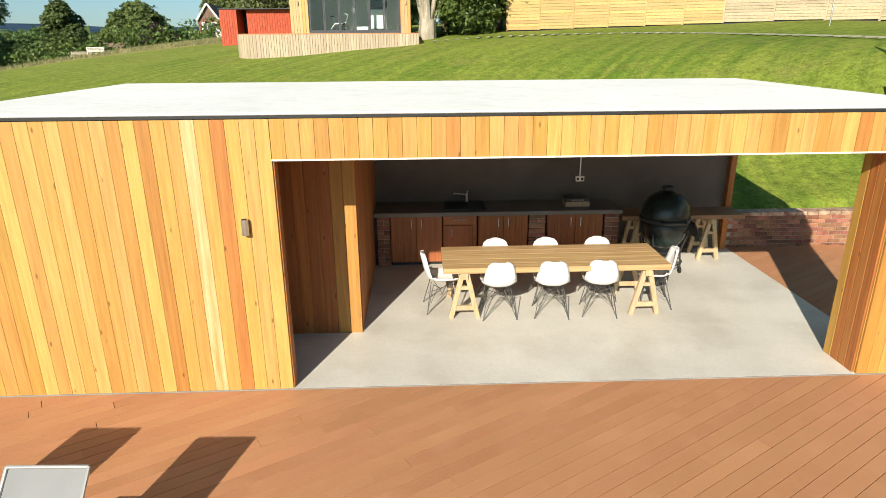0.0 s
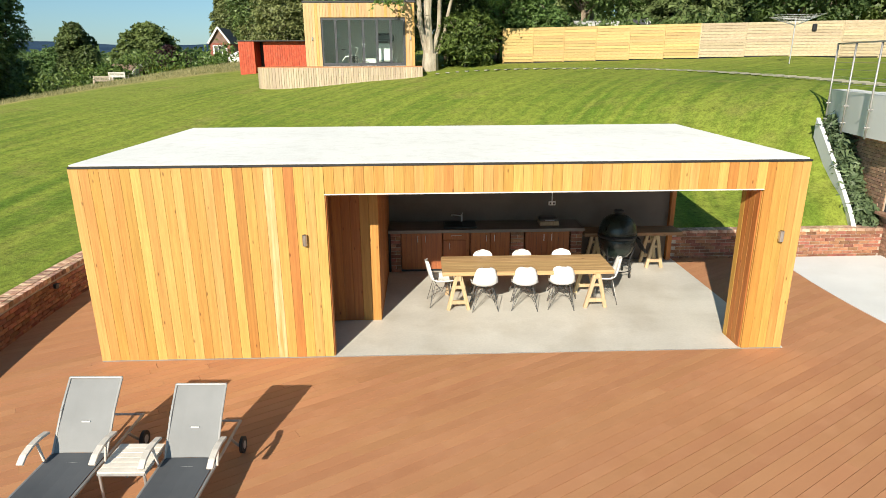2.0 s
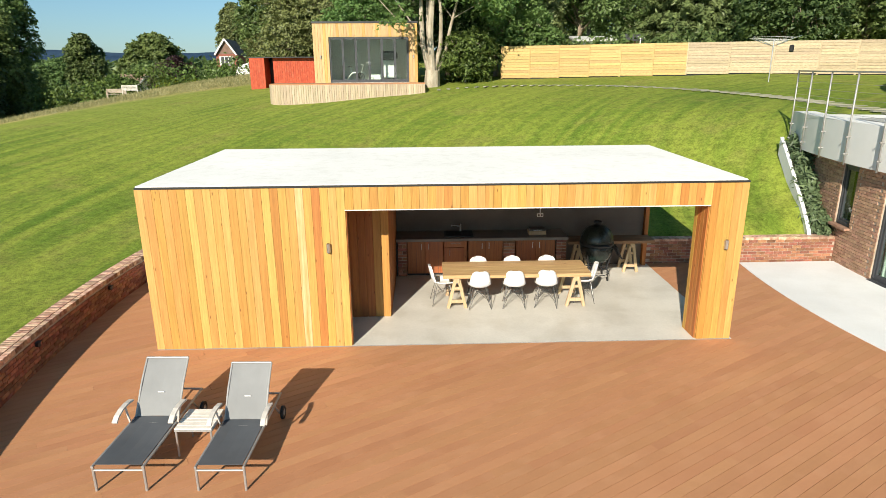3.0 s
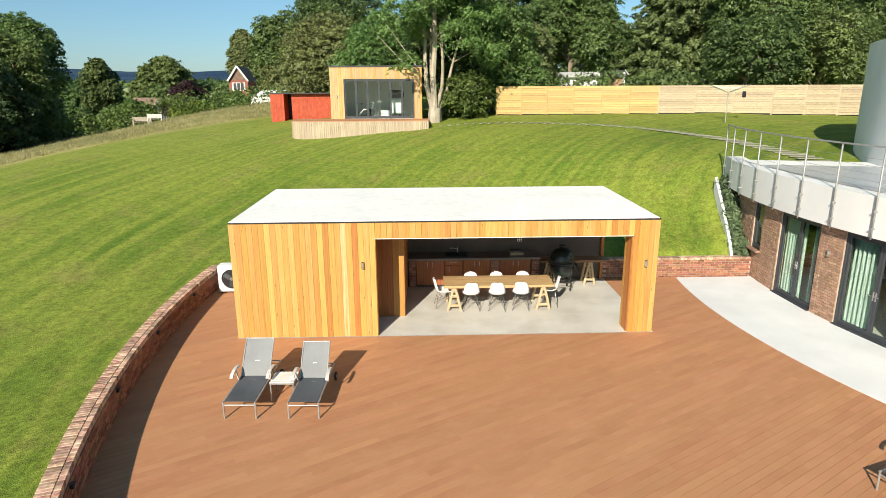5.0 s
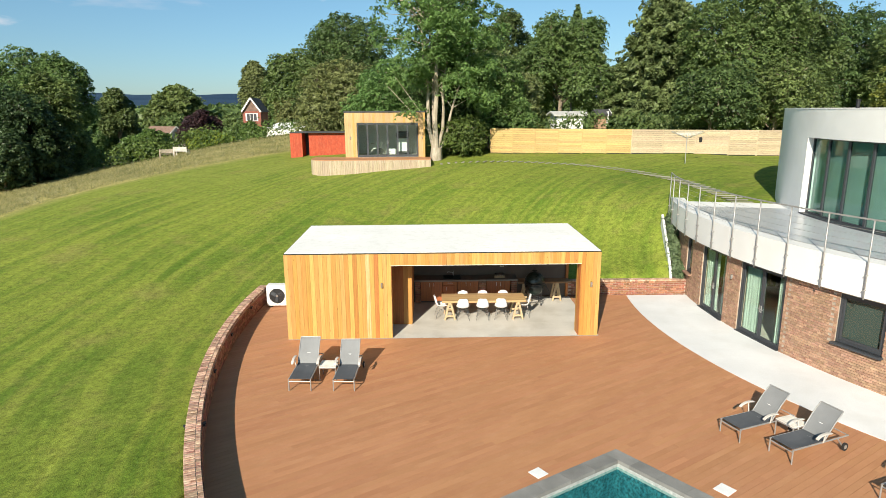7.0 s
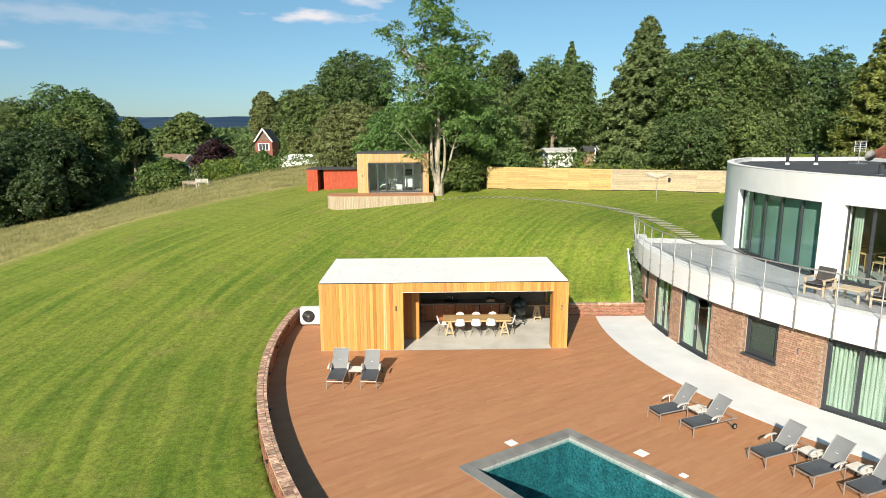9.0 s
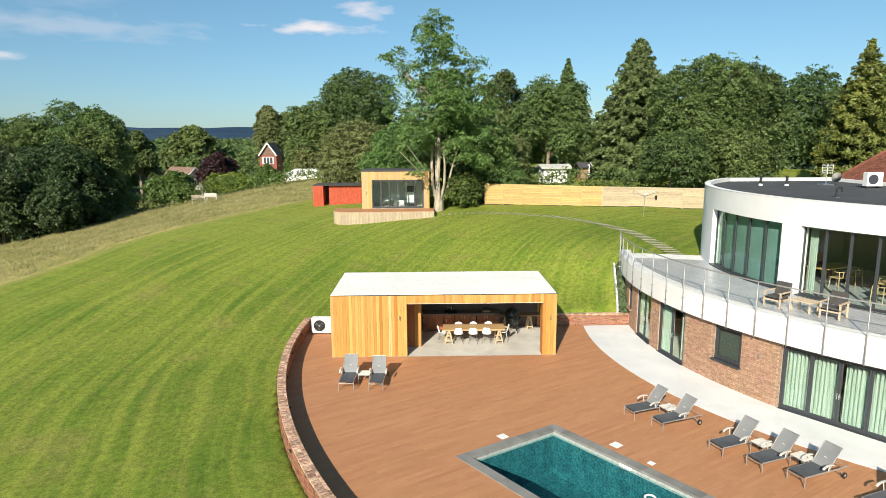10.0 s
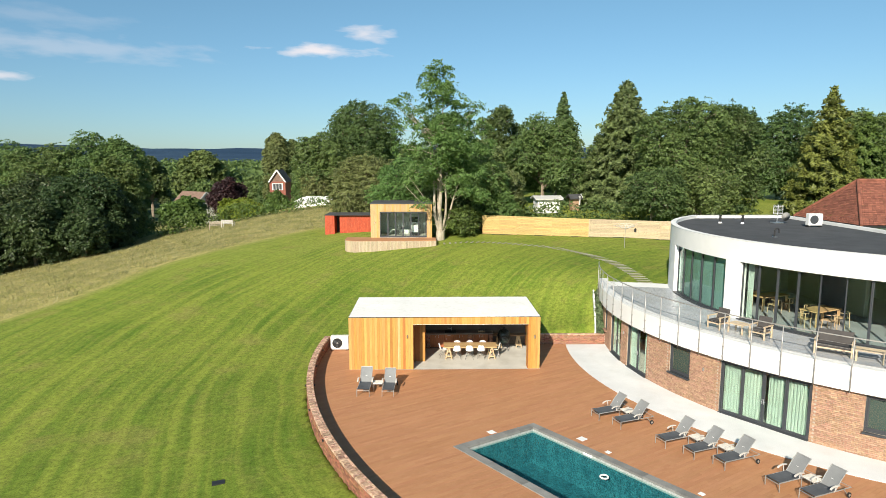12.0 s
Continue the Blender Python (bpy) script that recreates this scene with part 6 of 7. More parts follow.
pipe(bb_, [(-0.6, 0, 0.05), (-0.2, 0, 0.5), (0.35, 0, 0.55), (0.6, 0, 0.05)], 0.035, 8)
pipe(bb_, [(-0.2, 0, 0.5), (-0.3, 0, 0.85)], 0.03, 8)
pipe(bb_, [(0.35, 0, 0.55), (0.5, 0, 0.95), (0.3, 0, 1.0)], 0.03, 8)
part("bike_frame", bb_, M_STEEL, bike)
part("flywheel", rod(bmesh.new(), (0.3, -0.04, 0.3), (0.3, 0.04, 0.3), 0.25, seg=24), M_BLACK, bike)
part("saddle", boxed(-0.42, -0.18, -0.08, 0.08, 0.84, 0.9, 0.03), M_BLACK, bike)
lowb = part("low_bench", boxed(1.4, 3.4, 29.3, 29.7, GZ0, GZ0 + 0.42, 0.02), M_WPLASTIC)
tagged(lowb, "low white bench along the garden room wall", "bench")

# its raised deck: a skirt of upright pale boards, curved at one end
gdeck = thing("raised_deck", label="raised timber deck with a pale upright board skirt", category="deck")
edge_pts = []
for k in range(13):
    a = radians(180 + 90 * k / 12)
    edge_pts.append((-2.3 + 1.3 * math.cos(a), 24.9 + 1.3 * math.sin(a)))
edge_pts = [(-3.6, 26.4)] + edge_pts
for k in range(1, 30):
    x = -2.3 + 7.15 * k / 29
    edge_pts.append((x, 23.6 + 0.25 * (k / 29) ** 2))
edge_pts.append((4.85, 26.0))
bm = bmesh.new()
lo = [bm.verts.new((x, y, GZ0 - 0.05)) for x, y in edge_pts]
hi = [bm.verts.new((x, y, GZ0 - 0.01)) for x, y in edge_pts]
bm.faces.new(hi)
for i in range(len(lo) - 1):
    bm.faces.new((lo[i], lo[i + 1], hi[i + 1], hi[i]))
bmesh.ops.recalc_face_normals(bm, faces=bm.faces)
part("deck_top", bm, M_DECK, gdeck, "red-brown deck boards")
M_PALE = wood("grey_larch", (0.35, 0.27, 0.18), (0.48, 0.39, 0.28), "z", 0.14)
s_len, poly = 0.0, [Vector((x, y, 0)) for x, y in edge_pts]
for a, b in zip(poly, poly[1:]):
    d = b - a
    n = max(1, round(d.length / 0.125))
    for k in range(n):
        p = a + d * ((k + 0.5) / n)
        g0 = ground_at(p.x, p.y) - 0.15
        top_ = GZ0 - 0.052
        if top_ - g0 < 0.1:
            continue
        block("skirt_board", M_PALE, gdeck, (p.x, p.y, (g0 + top_) / 2), (d.length / n - 0.008, 0.024, round(top_ - g0, 2)), math.atan2(d.y, d.x))

shed = thing("red_shed", label="red painted board shed with a dark narrow doorway", category="shed")
SY, SX0, SX1, SZ0, SZ1 = 33.5, -6.85, -1.2, 2.9, 5.44
part("wall", boxed(-5.35, SX1, SY + 0.03, SY + 3.0, SZ0 - 0.4, SZ1), M_REDPAINT, shed)
part("wall", boxed(SX0, -5.85, SY - 0.3, SY + 3.0, SZ0 - 0.4, SZ1), M_REDPAINT, shed)
# black sheet set back in the gap, stands for the shade inside
part("doorway", boxed(-5.848, -5.352, SY + 1.2, SY + 1.25, SZ0 - 0.2, SZ1), M_BLACK, shed, "black panel put in for the shade in the doorway")
for k in range(27):
    x = -5.35 + 0.15 * (k + 0.5)
    block("board", M_REDPAINT, shed, (x, SY + 0.015, (SZ0 + SZ1) / 2), (0.145, 0.022, SZ1 - SZ0))
for k in range(7):
    x = SX0 + 0.143 * (k + 0.5)
    block("board", M_REDPAINT, shed, (x, SY - 0.315, (SZ0 + SZ1) / 2), (0.138, 0.022, SZ1 - SZ0))
part("roof", boxed(SX0 - 0.05, SX1, SY - 0.36, SY + 3.1, SZ1, SZ1 + 0.06, 0.008), M_FELT, shed)

# ---- slatted boundary fence ----
fence = thing("slatted_fence", label="tall fence of horizontal pale timber slats", category="fence")
f_pts = [Vector((9.45, 27.9, 0)), Vector((18.75, 23.5, 0)), Vector((24.5, 21.3, 0)), Vector((33.0, 19.6, 0))]
for q, (a, b) in enumerate(zip(f_pts, f_pts[1:])):
    d = b - a
    n = max(1, round(d.length / 1.83))
    for k in range(n):
        p = a + d * ((k + 0.5) / n)
        g0 = ground_at(p.x, p.y)
        rz = math.atan2(d.y, d.x)
        mat = M_FENCE if q == 0 else M_FENCEOLD
        top_ = 5.92
        ns = 12
        for s_ in range(ns):
            z = g0 + 0.05 + (top_ - g0 - 0.05) * (s_ + 0.5) / ns
            block("slat", mat, fence, (p.x, p.y, z), (round(d.length / n - 0.06, 3), 0.022, round((top_ - g0 - 0.05) / ns - 0.007, 3)), rz)
        e = a + d * (k / n)
        block("post", mat, fence, (e.x, e.y + 0.05, (g0 + top_) / 2), (0.09, 0.09, round(top_ - g0, 2)), rz)
    part("backing", boxed(-d.length / 2, d.length / 2, 0.06, 0.07, ground_at(*((a + b) / 2).xy) - 0.2, 5.9, m=Matrix.Translation((a + b) / 2) @ Matrix.Rotation(math.atan2(d.y, d.x), 4, "Z")), M_BLACK, fence)

# ---- stepping stones across the lawn ----
stone_path = [(5.3, 24.4), (7.4, 24.3), (10.3, 23.2), (12.9, 21.4), (14.7, 19.8), (16.5, 17.2), (17.9, 13.4), (18.2, 9.6), (18.1, 6.2)]
sp = [Vector((x, y, 0)) for x, y in stone_path]


def along(pts, s):
    for a, b in zip(pts, pts[1:]):
        d = (b - a).length
        if s <= d:
            return a.lerp(b, s / d), (b - a).normalized()
        s -= d
    return pts[-1], (pts[-1] - pts[-2]).normalized()


smooth_pts = []
for i in range(len(sp) - 1):
    p0, p1, p2, p3 = sp[max(i - 1, 0)], sp[i], sp[i + 1], sp[min(i + 2, len(sp) - 1)]
    for k in range(8):
        t = k / 8
        smooth_pts.append(0.5 * (2 * p1 + (p2 - p0) * t + (2 * p0 - 5 * p1 + 4 * p2 - p3) * t * t + (3 * p1 - p0 - 3 * p2 + p3) * t ** 3))
smooth_pts.append(sp[-1])
total = sum((b - a).length for a, b in zip(smooth_pts, smooth_pts[1:]))
s_ = 0.3
while s_ < total:
    p, d = along(smooth_pts, s_)
    st = block("stepping_stone", M_STONE, None, (p.x, p.y, ground_at(p.x, p.y) + 0.022), (0.17, 0.9, 0.04), math.atan2(d.y, d.x))
    tagged(st, "flat pale stone step let into the lawn", "stepping stone", "stepping stones")
    s_ += 0.52

# ---- rotary clothes line ----
rx_, ry_ = 20.4, 18.3
line = thing("rotary_clothes_line", Matrix.Translation((rx_, ry_, ground_at(rx_, ry_))), "grey metal rotary clothes line with thin cords", "clothes line")
part("mast", rod(bmesh.new(), (0, 0, -0.1), (0, 0, 1.85), 0.025), M_STEEL, line)
for k in range(4):
    a = k * math.pi / 2 + 0.4
    part("arm", rod(bmesh.new(), (0, 0, 1.55), (1.3 * math.cos(a), 1.3 * math.sin(a), 1.95), 0.014, seg=6), M_STEEL, line)
for f_ in (0.35, 0.5, 0.65, 0.8, 0.95):
    pts = [(1.3 * f_ * math.cos(k * math.pi / 2 + 0.4), 1.3 * f_ * math.sin(k * math.pi / 2 + 0.4), 1.55 + 0.4 * f_) for k in range(5)]
    for p0, p1 in zip(pts, pts[1:]):
        part("cord", rod(bmesh.new(), p0, p1, 0.005, seg=4), M_WPLASTIC, line)
part("peg_bag", boxed(0.75, 0.92, -0.1, 0.05, 1.3, 1.62, 0.04), M_BLACK, line, "dark hanging peg bag")

# ---- kerb and planting beside the house ----
kerb = bmesh.new()
for k in range(14):
    f0, f1 = k / 14, (k + 1) / 14
    def kp(f):
        y = 4.62 + 2.75 * f
        return Vector((14.42 + 0.55 * f ** 0.8, y, 0.62 + 2.15 * f))
    a, b = kp(f0), kp(f1)
    d = (b - a)
    box(kerb, -0.045, 0.045, -0.002, d.xy.length + 0.002, -0.5, 0.0, 0.0, m=Matrix.Translation(a) @ Matrix.Rotation(math.atan2(d.y, d.x) - math.pi / 2, 4, "Z") @ Matrix(((1, 0, 0, 0), (0, 1, 0, 0), (0, d.z / max(d.xy.length, 0.01), 1, 0), (0, 0, 0, 1))))
kerb_ob = part("kerb", kerb, M_PAVE)
tagged(kerb_ob, "sloping pale concrete kerb beside the planting", "kerb", kind="structure")


# ---- sun loungers and side tables ----
def thick(bm, t=0.01):
    """Gives a sling its thickness, straight down."""
    ext = bmesh.ops.extrude_face_region(bm, geom=bm.faces[:])
    bmesh.ops.translate(bm, verts=[v for v in ext["geom"] if isinstance(v, bmesh.types.BMVert)], vec=(0, 0.003, -t))
    bmesh.ops.recalc_face_normals(bm, faces=bm.faces)


def lounger(m):
    """A wheeled lounger; local +y points to the raised head end, the foot end at y = 0."""
    t = thing("sun_lounger", m, "grey mesh sun lounger with steel frame and raised back", "sun lounger", "sun loungers")
    fr = bmesh.new()
    for sx in (-0.31, 0.31):
        rod(fr, (sx, 0, 0.34), (sx, 1.95, 0.34), 0.018, seg=8)
    for y, z in ((0.02, 0.29), (0.98, 0.34), (1.95, 0.34)):
        rod(fr, (-0.31, y, z), (0.31, y, z), 0.014, seg=8)
    part("frame", fr, M_ALU, t)
    for sx in (-0.31, 0.31):
        part("leg", rod(bmesh.new(), (sx, 0.02, 0.34), (sx, 0.02, 0.0), 0.018, seg=8), M_ALU, t)
        rl = part("leg", rod(bmesh.new(), (sx, 1.55, 0.34), (sx, 1.78, 0.1), 0.018, seg=8), M_ALU, t)
        wh = part("wheel", rod(bmesh.new(), (sx - 0.02 + (0.05 if sx > 0 else -0.05), 1.80, 0.1), (sx + 0.02 + (0.05 if sx > 0 else -0.05), 1.80, 0.1), 0.1, seg=20), M_RUBBER, t, "black rubber-tyred wheel")
        part("hub", rod(bmesh.new(), (sx - 0.024 + (0.05 if sx > 0 else -0.05), 1.80, 0.1), (sx + 0.024 + (0.05 if sx > 0 else -0.05), 1.80, 0.1), 0.05, seg=12), M_ALU, wh)
    seat = bmesh.new()
    rows = []
    for i in range(9):
        y = 0.03 + 1.10 * i / 8
        sag = -0.03 * math.sin(math.pi * i / 8)
        rows.append([seat.verts.new((x, y, 0.365 + sag * (1 - (x / 0.32) ** 2))) for x in (-0.29, -0.15, 0, 0.15, 0.29)])
    for p, q in zip(rows, rows[1:]):
        for k in range(4):
            seat.faces.new((p[k], p[k + 1], q[k + 1], q[k]))
    thick(seat)
    part("seat_sling", seat, M_PAD, t, "charcoal mesh seat sling")
    back = bmesh.new()
    rows = []
    for i in range(9):
        f = i / 8
        y, z = 1.12 + 0.50 * f + 0.05 * f * f, 0.37 + 0.66 * f - 0.05 * f * f
        rows.append([back.verts.new((x, y + 0.02 * (1 - (x / 0.3) ** 2), z)) for x in (-0.285, -0.15, 0, 0.15, 0.285)])
    for p, q in zip(rows, rows[1:]):
        for k in range(4):
            back.faces.new((p[k], p[k + 1], q[k + 1], q[k]))
    thick(back)
    bk = part("back_sling", back, M_SLING, t, "light grey mesh back sling")
    part("brand_tag", boxed(-0.045, 0.045, 1.325, 1.335, 0.62, 0.632), M_WPLASTIC, bk, "small white woven tag")
    bf = bmesh.new()
    for sx in (-0.295, 0.295):
        pipe(bf, [(sx, 1.12, 0.36), (sx, 1.40, 0.72), (sx, 1.67, 0.985)], 0.014, 8)
    rod(bf, (-0.295, 1.67, 0.985), (0.295, 1.67, 0.985), 0.014, seg=8)
    part("back_frame", bf, M_ALU, t)
    for sx in (-1, 1):
        arm = bmesh.new()
        prof = [(0.72, 0.50), (0.80, 0.555), (0.92, 0.585), (1.06, 0.59), (1.20, 0.57)]
        for (y0, z0), (y1, z1) in zip(prof, prof[1:]):
            d = Vector((0, y1 - y0, z1 - z0))
            box(arm, -0.035, 0.035, 0, d.length + 0.006, -0.014, 0.014, 0.004, m=Matrix.Translation((sx * 0.37, y0, z0)) @ Matrix.Rotation(math.atan2(d.z, d.y), 4, "X"))
        ar = part("armrest", arm, M_ARM, t, "pale grey-brown curved armrest")
        part("arm_support", pipe(bmesh.new(), [(sx * 0.33, 1.02, 0.34), (sx * 0.37, 1.02, 0.58)], 0.015, 8), M_ARM, ar)
    return t


def side_table(m):
    t = thing("side_table", m, "small square pale slatted side table with steel legs", "side table", "poolside tables")
    for k in range(6):
        a = -0.235 + 0.47 * k / 6
        part("slat", boxed(-0.235, 0.235, a + 0.003, a + 0.0775, 0.385, 0.405, 0.003), M_SLAT, t)
    tf = bmesh.new()
    for a, b in (((-0.23, -0.23), (0.23, -0.23)), ((0.23, -0.23), (0.23, 0.23)), ((0.23, 0.23), (-0.23, 0.23)), ((-0.23, 0.23), (-0.23, -0.23))):
        rod(tf, (*a, 0.37), (*b, 0.37), 0.013, seg=6)
    part("table_frame", tf, M_ALU, t)
    for sx in (-0.22, 0.22):
        for sy in (-0.22, 0.22):
            part("leg", rod(bmesh.new(), (sx, sy, 0), (sx, sy, 0.375), 0.014, seg=8), M_ALU, t)
    return t


LOUNGER_SIZE = Matrix.Diagonal((0.95, 0.93, 0.97, 1))
first = lounger(pose(1.13, -3.80, 0, 0, 0, -2) @ LOUNGER_SIZE)
for x, y, a in ((2.31, -3.84, -2), (11.46, -6.50, -70), (12.13, -7.38, -70), (13.33, -9.12, -70), (14.05, -10.05, -70), (14.82, -10.86, -70), (15.95, -12.35, -70), (16.62, -13.2, -70)):
    copy_thing(first, pose(x, y, 0, 0, 0, a) @ LOUNGER_SIZE)
tab = side_table(pose(1.78, -2.92, 0, 0, 0, -2))
for x, y, a in ((12.85, -6.55, -70), (14.75, -9.2, -70), (15.5, -10.05, -70), (17.3, -12.4, -70)):
    copy_thing(tab, pose(x, y, 0, 0, 0, a))


# ---- trees and hedges ----
def leaf_mesh(name, centres, normals, size, mat, rng, aspect=1.6, curl=0.25):
    """Many small pointed leaves as one mesh."""
    n = len(centres)
    up = rng.normal(size=(n, 3))
    nrm = normals + rng.normal(size=(n, 3)) * 0.55
    nrm /= np.linalg.norm(nrm, axis=1)[:, None] + 1e-9
    t = np.cross(nrm, up)
    t /= np.linalg.norm(t, axis=1)[:, None] + 1e-9
    b = np.cross(nrm, t)
    s = (size * rng.uniform(0.6, 1.35, n))[:, None]
    L, W = t * s * aspect * 0.5, b * s * 0.5
    fold = nrm * s * curl
    v = np.stack([centres - L - W, centres - L * 0.6 + W - fold * 0.4, centres + L], 1).reshape(-1, 3)
    f = np.arange(n * 3).reshape(n, 3)
    me = bpy.data.meshes.new(name)
    me.from_pydata(v.tolist(), [], f.tolist())
    me.materials.append(mat)
    return me


def cluster_points(rng, clusters, per):
    """Leaf centres on and just inside the shells of ellipsoid clumps."""
    P, N = [], []
    for (c, r) in clusters:
        k = max(10, int(per * r ** 2))
        d = rng.normal(size=(k, 3))
        d /= np.linalg.norm(d, axis=1)[:, None]
        rad = r * (1 - 0.55 * rng.random(k) ** 2.0) * (1 + 0.24 * rng.normal(size=k))
        P.append(np.array(c) + d * rad[:, None] * np.array([rng.uniform(0.8, 1.3), rng.uniform(0.8, 1.3), rng.uniform(0.55, 0.85)]))
        N.append(d * 0.8 + np.array([0, 0, 0.45]))
    return np.concatenate(P), np.concatenate(N)


def trunk_mesh(bm, limbs, seg=8):
    for a, b, r0, r1 in limbs:
        rod(bm, a, b, r0, r1, seg)
    return bm


def spray_points(rng, centres, outs, radii, per, flat=0.35):
    """Leaf centres in flattened, outward-tilted sprays."""
    k = np.repeat(np.arange(len(centres)), per)
    nrm = outs * 0.55 + np.array([0, 0, 0.75])
    nrm /= np.linalg.norm(nrm, axis=1)[:, None]
    e = rng.normal(size=(len(k), 3)) * 0.55
    nk = nrm[k]
    e = e - nk * ((e * nk).sum(1) * (1 - flat))[:, None]
    P = centres[k] + e * radii[k][:, None]
    P[:, 2] -= 0.25 * np.abs(e).sum(1) * radii[k] * 0.5
    return P, nk


def broadleaf(name, x, y, top, radius, mat, seed, leaf=0.3, low=0.18, label="broad green deciduous tree in full leaf", base=None, group="garden trees", cover=2.3, lobes=12, airy=0.0):
    rng = np.random.default_rng(seed)
    leaf *= 0.72
    z0 = ground_at(x, y) if base is None else base
    h = top - z0
    t = thing(name, Matrix.Translation((x, y, z0)), label, "tree", group)
    tr = 0.022 * h + 0.05
    fork = h * max(low, 0.14)
    limbs = [((0, 0, -0.3), (0, 0, fork), tr, tr * 0.8), ((0, 0, fork), (rng.normal() * 0.3, rng.normal() * 0.3, h * 0.8), tr * 0.75, tr * 0.15)]
    mid, half = h * (low + 1) / 2, h * (1 - low) / 2
    # the crown is a heap of unequal lobes
    lc, lr = [], []
    for k in range(lobes):
        u = -0.75 + 1.55 * (k + rng.random()) / lobes
        th = 2.4 * k + rng.uniform(-0.5, 0.5)
        wide = math.sqrt(max(0.05, 1 - max(u, -0.35) ** 2 * 0.9))
        q = rng.uniform(0.45, 0.75) if u < 0.72 else rng.uniform(0.0, 0.3)
        lc.append((radius * wide * q * math.cos(th), radius * wide * q * math.sin(th), 0.0))
        lr.append(radius * rng.uniform(0.26, 0.46) * (0.75 + 0.35 * wide))
        lc[-1] = (lc[-1][0], lc[-1][1], mid + 1.2 * u * max(half - 0.85 * lr[-1], 0.3 * half))
    lc, lr = np.array(lc), np.array(lr)
    lz = np.minimum(lr, np.maximum(0.25 * lr, np.minimum(h - lc[:, 2], lc[:, 2] - 0.0)))
    for c in lc:
        s0 = fork + (c[2] - fork) * rng.uniform(0.1, 0.5) if c[2] > fork else fork * 0.9
        limbs.append(((0, 0, s0), tuple(c), tr * 0.32, tr * 0.08))
    # sprays over the lobes, those buried in a neighbour left out
    C, O, R = [], [], []
    spray = max(0.30, 0.06 * radius + 0.08)
    for c, r, rz in zip(lc, lr, lz):
        k = int(15 * (r / spray) ** 2 * 0.62)
        d = rng.normal(size=(k, 3))
        d[:, 2] += 0.15
        d /= np.linalg.norm(d, axis=1)[:, None]
        rad = rng.uniform(0.74, 1.2, k)
        rad[rng.random(k) < 0.08] *= 1.16
        pts = c + d * (np.stack([np.full(k, r), np.full(k, r), np.full(k, rz)], 1)) * rad[:, None]
        C.append(pts)
        O.append(d)
        R.append(spray * rng.uniform(0.55, 1.3, k))
    C, O, R = np.concatenate(C), np.concatenate(O), np.concatenate(R)
    dd = np.min(np.linalg.norm((C[:, None, :] - lc[None]) / np.stack([lr, lr, lz], 1)[None], axis=2), axis=1)
    keep = (dd > 0.72) & (C[:, 2] > 0.1) & (rng.random(len(C)) > airy)
    C, O, R = C[keep], O[keep], R[keep]
    area = 0.34 * leaf * leaf * 1.6
    per = int(np.clip(cover * 1.4 * spray ** 2 / area * 0.55, 12, 230))
    P, N = spray_points(rng, C, O, R, per)
    for i in range(0, len(C), 12):
        limbs.append((tuple(lc[np.argmin(((lc - C[i]) ** 2).sum(1))]), tuple(C[i]), 0.03, 0.012))
    # leaves within the lobes close the view through the crown
    if airy < 0.3:
        k = int(len(P) * 0.16)
        j = rng.integers(0, len(lc), k)
        d = rng.normal(size=(k, 3))
        d /= np.linalg.norm(d, axis=1)[:, None]
        P = np.concatenate([P, lc[j] + d * (np.stack([lr, lr, lz], 1)[j]) * 0.72 * rng.random((k, 1)) ** 0.4])
        N = np.concatenate([N, d])
    part("trunk", trunk_mesh(bmesh.new(), limbs, 6), M_BARK, t)
    cr_ob = new("crown", leaf_mesh("crown", P, N, leaf, mat, rng))
    cr_ob.parent = t
    return t


def conifer(name, x, y, top, radius, mat, seed, label="tall dark green conifer with drooping branches", base=None, tiers=30, leaf=0.42, dense=1.0):
    rng = np.random.default_rng(seed)
    z0 = ground_at(x, y) if base is None else base
    h = top - z0
    t = thing(name, Matrix.Translation((x, y, z0)), label, "tree", "conifers")
    P, N, limbs = [], [], [((0, 0, -0.3), (0, 0, h * 0.97), 0.022 * h + 0.06, 0.02)]
    for k in range(tiers):
        f = (k + rng.random() * 0.7) / tiers
        zz = h * (0.06 + 0.93 * f)
        rr = radius * (1 - f) ** 0.72 * rng.uniform(0.84, 1.08) + 0.15
        nb_ = int(7 + 10 * (1 - f))
        for j in range(nb_):
            th = rng.uniform(0, 2 * math.pi)
            L = rr * rng.uniform(0.65, 1.1)
            droop = L * rng.uniform(0.10, 0.38)
            m_ = max(10, int(L * 42 * dense))
            s = rng.random(m_) ** 0.7
            side = rng.normal(size=m_) * 0.16 * L * (1.05 - s)
            px = s * L * math.cos(th) - side * math.sin(th)
            py = s * L * math.sin(th) + side * math.cos(th)
            pz = zz - droop * s ** 1.4 + rng.normal(size=m_) * 0.10 + 0.1 * L * (s > 0.85)
            P.append(np.stack([px, py, pz], 1))
            N.append(np.stack([np.full(m_, math.cos(th) * 0.5), np.full(m_, math.sin(th) * 0.5), np.full(m_, 0.8)], 1))
            if j % 3 == 0:
                limbs.append(((0, 0, zz), (L * 0.8 * math.cos(th), L * 0.8 * math.sin(th), zz - droop * 0.7), 0.035, 0.01))
    part("trunk", trunk_mesh(bmesh.new(), limbs, 6), M_BARK, t)
    cr_ob = new("crown", leaf_mesh("crown", np.concatenate(P), np.concatenate(N), leaf * 0.68, mat, rng, aspect=2.6))
    cr_ob.parent = t
    return t


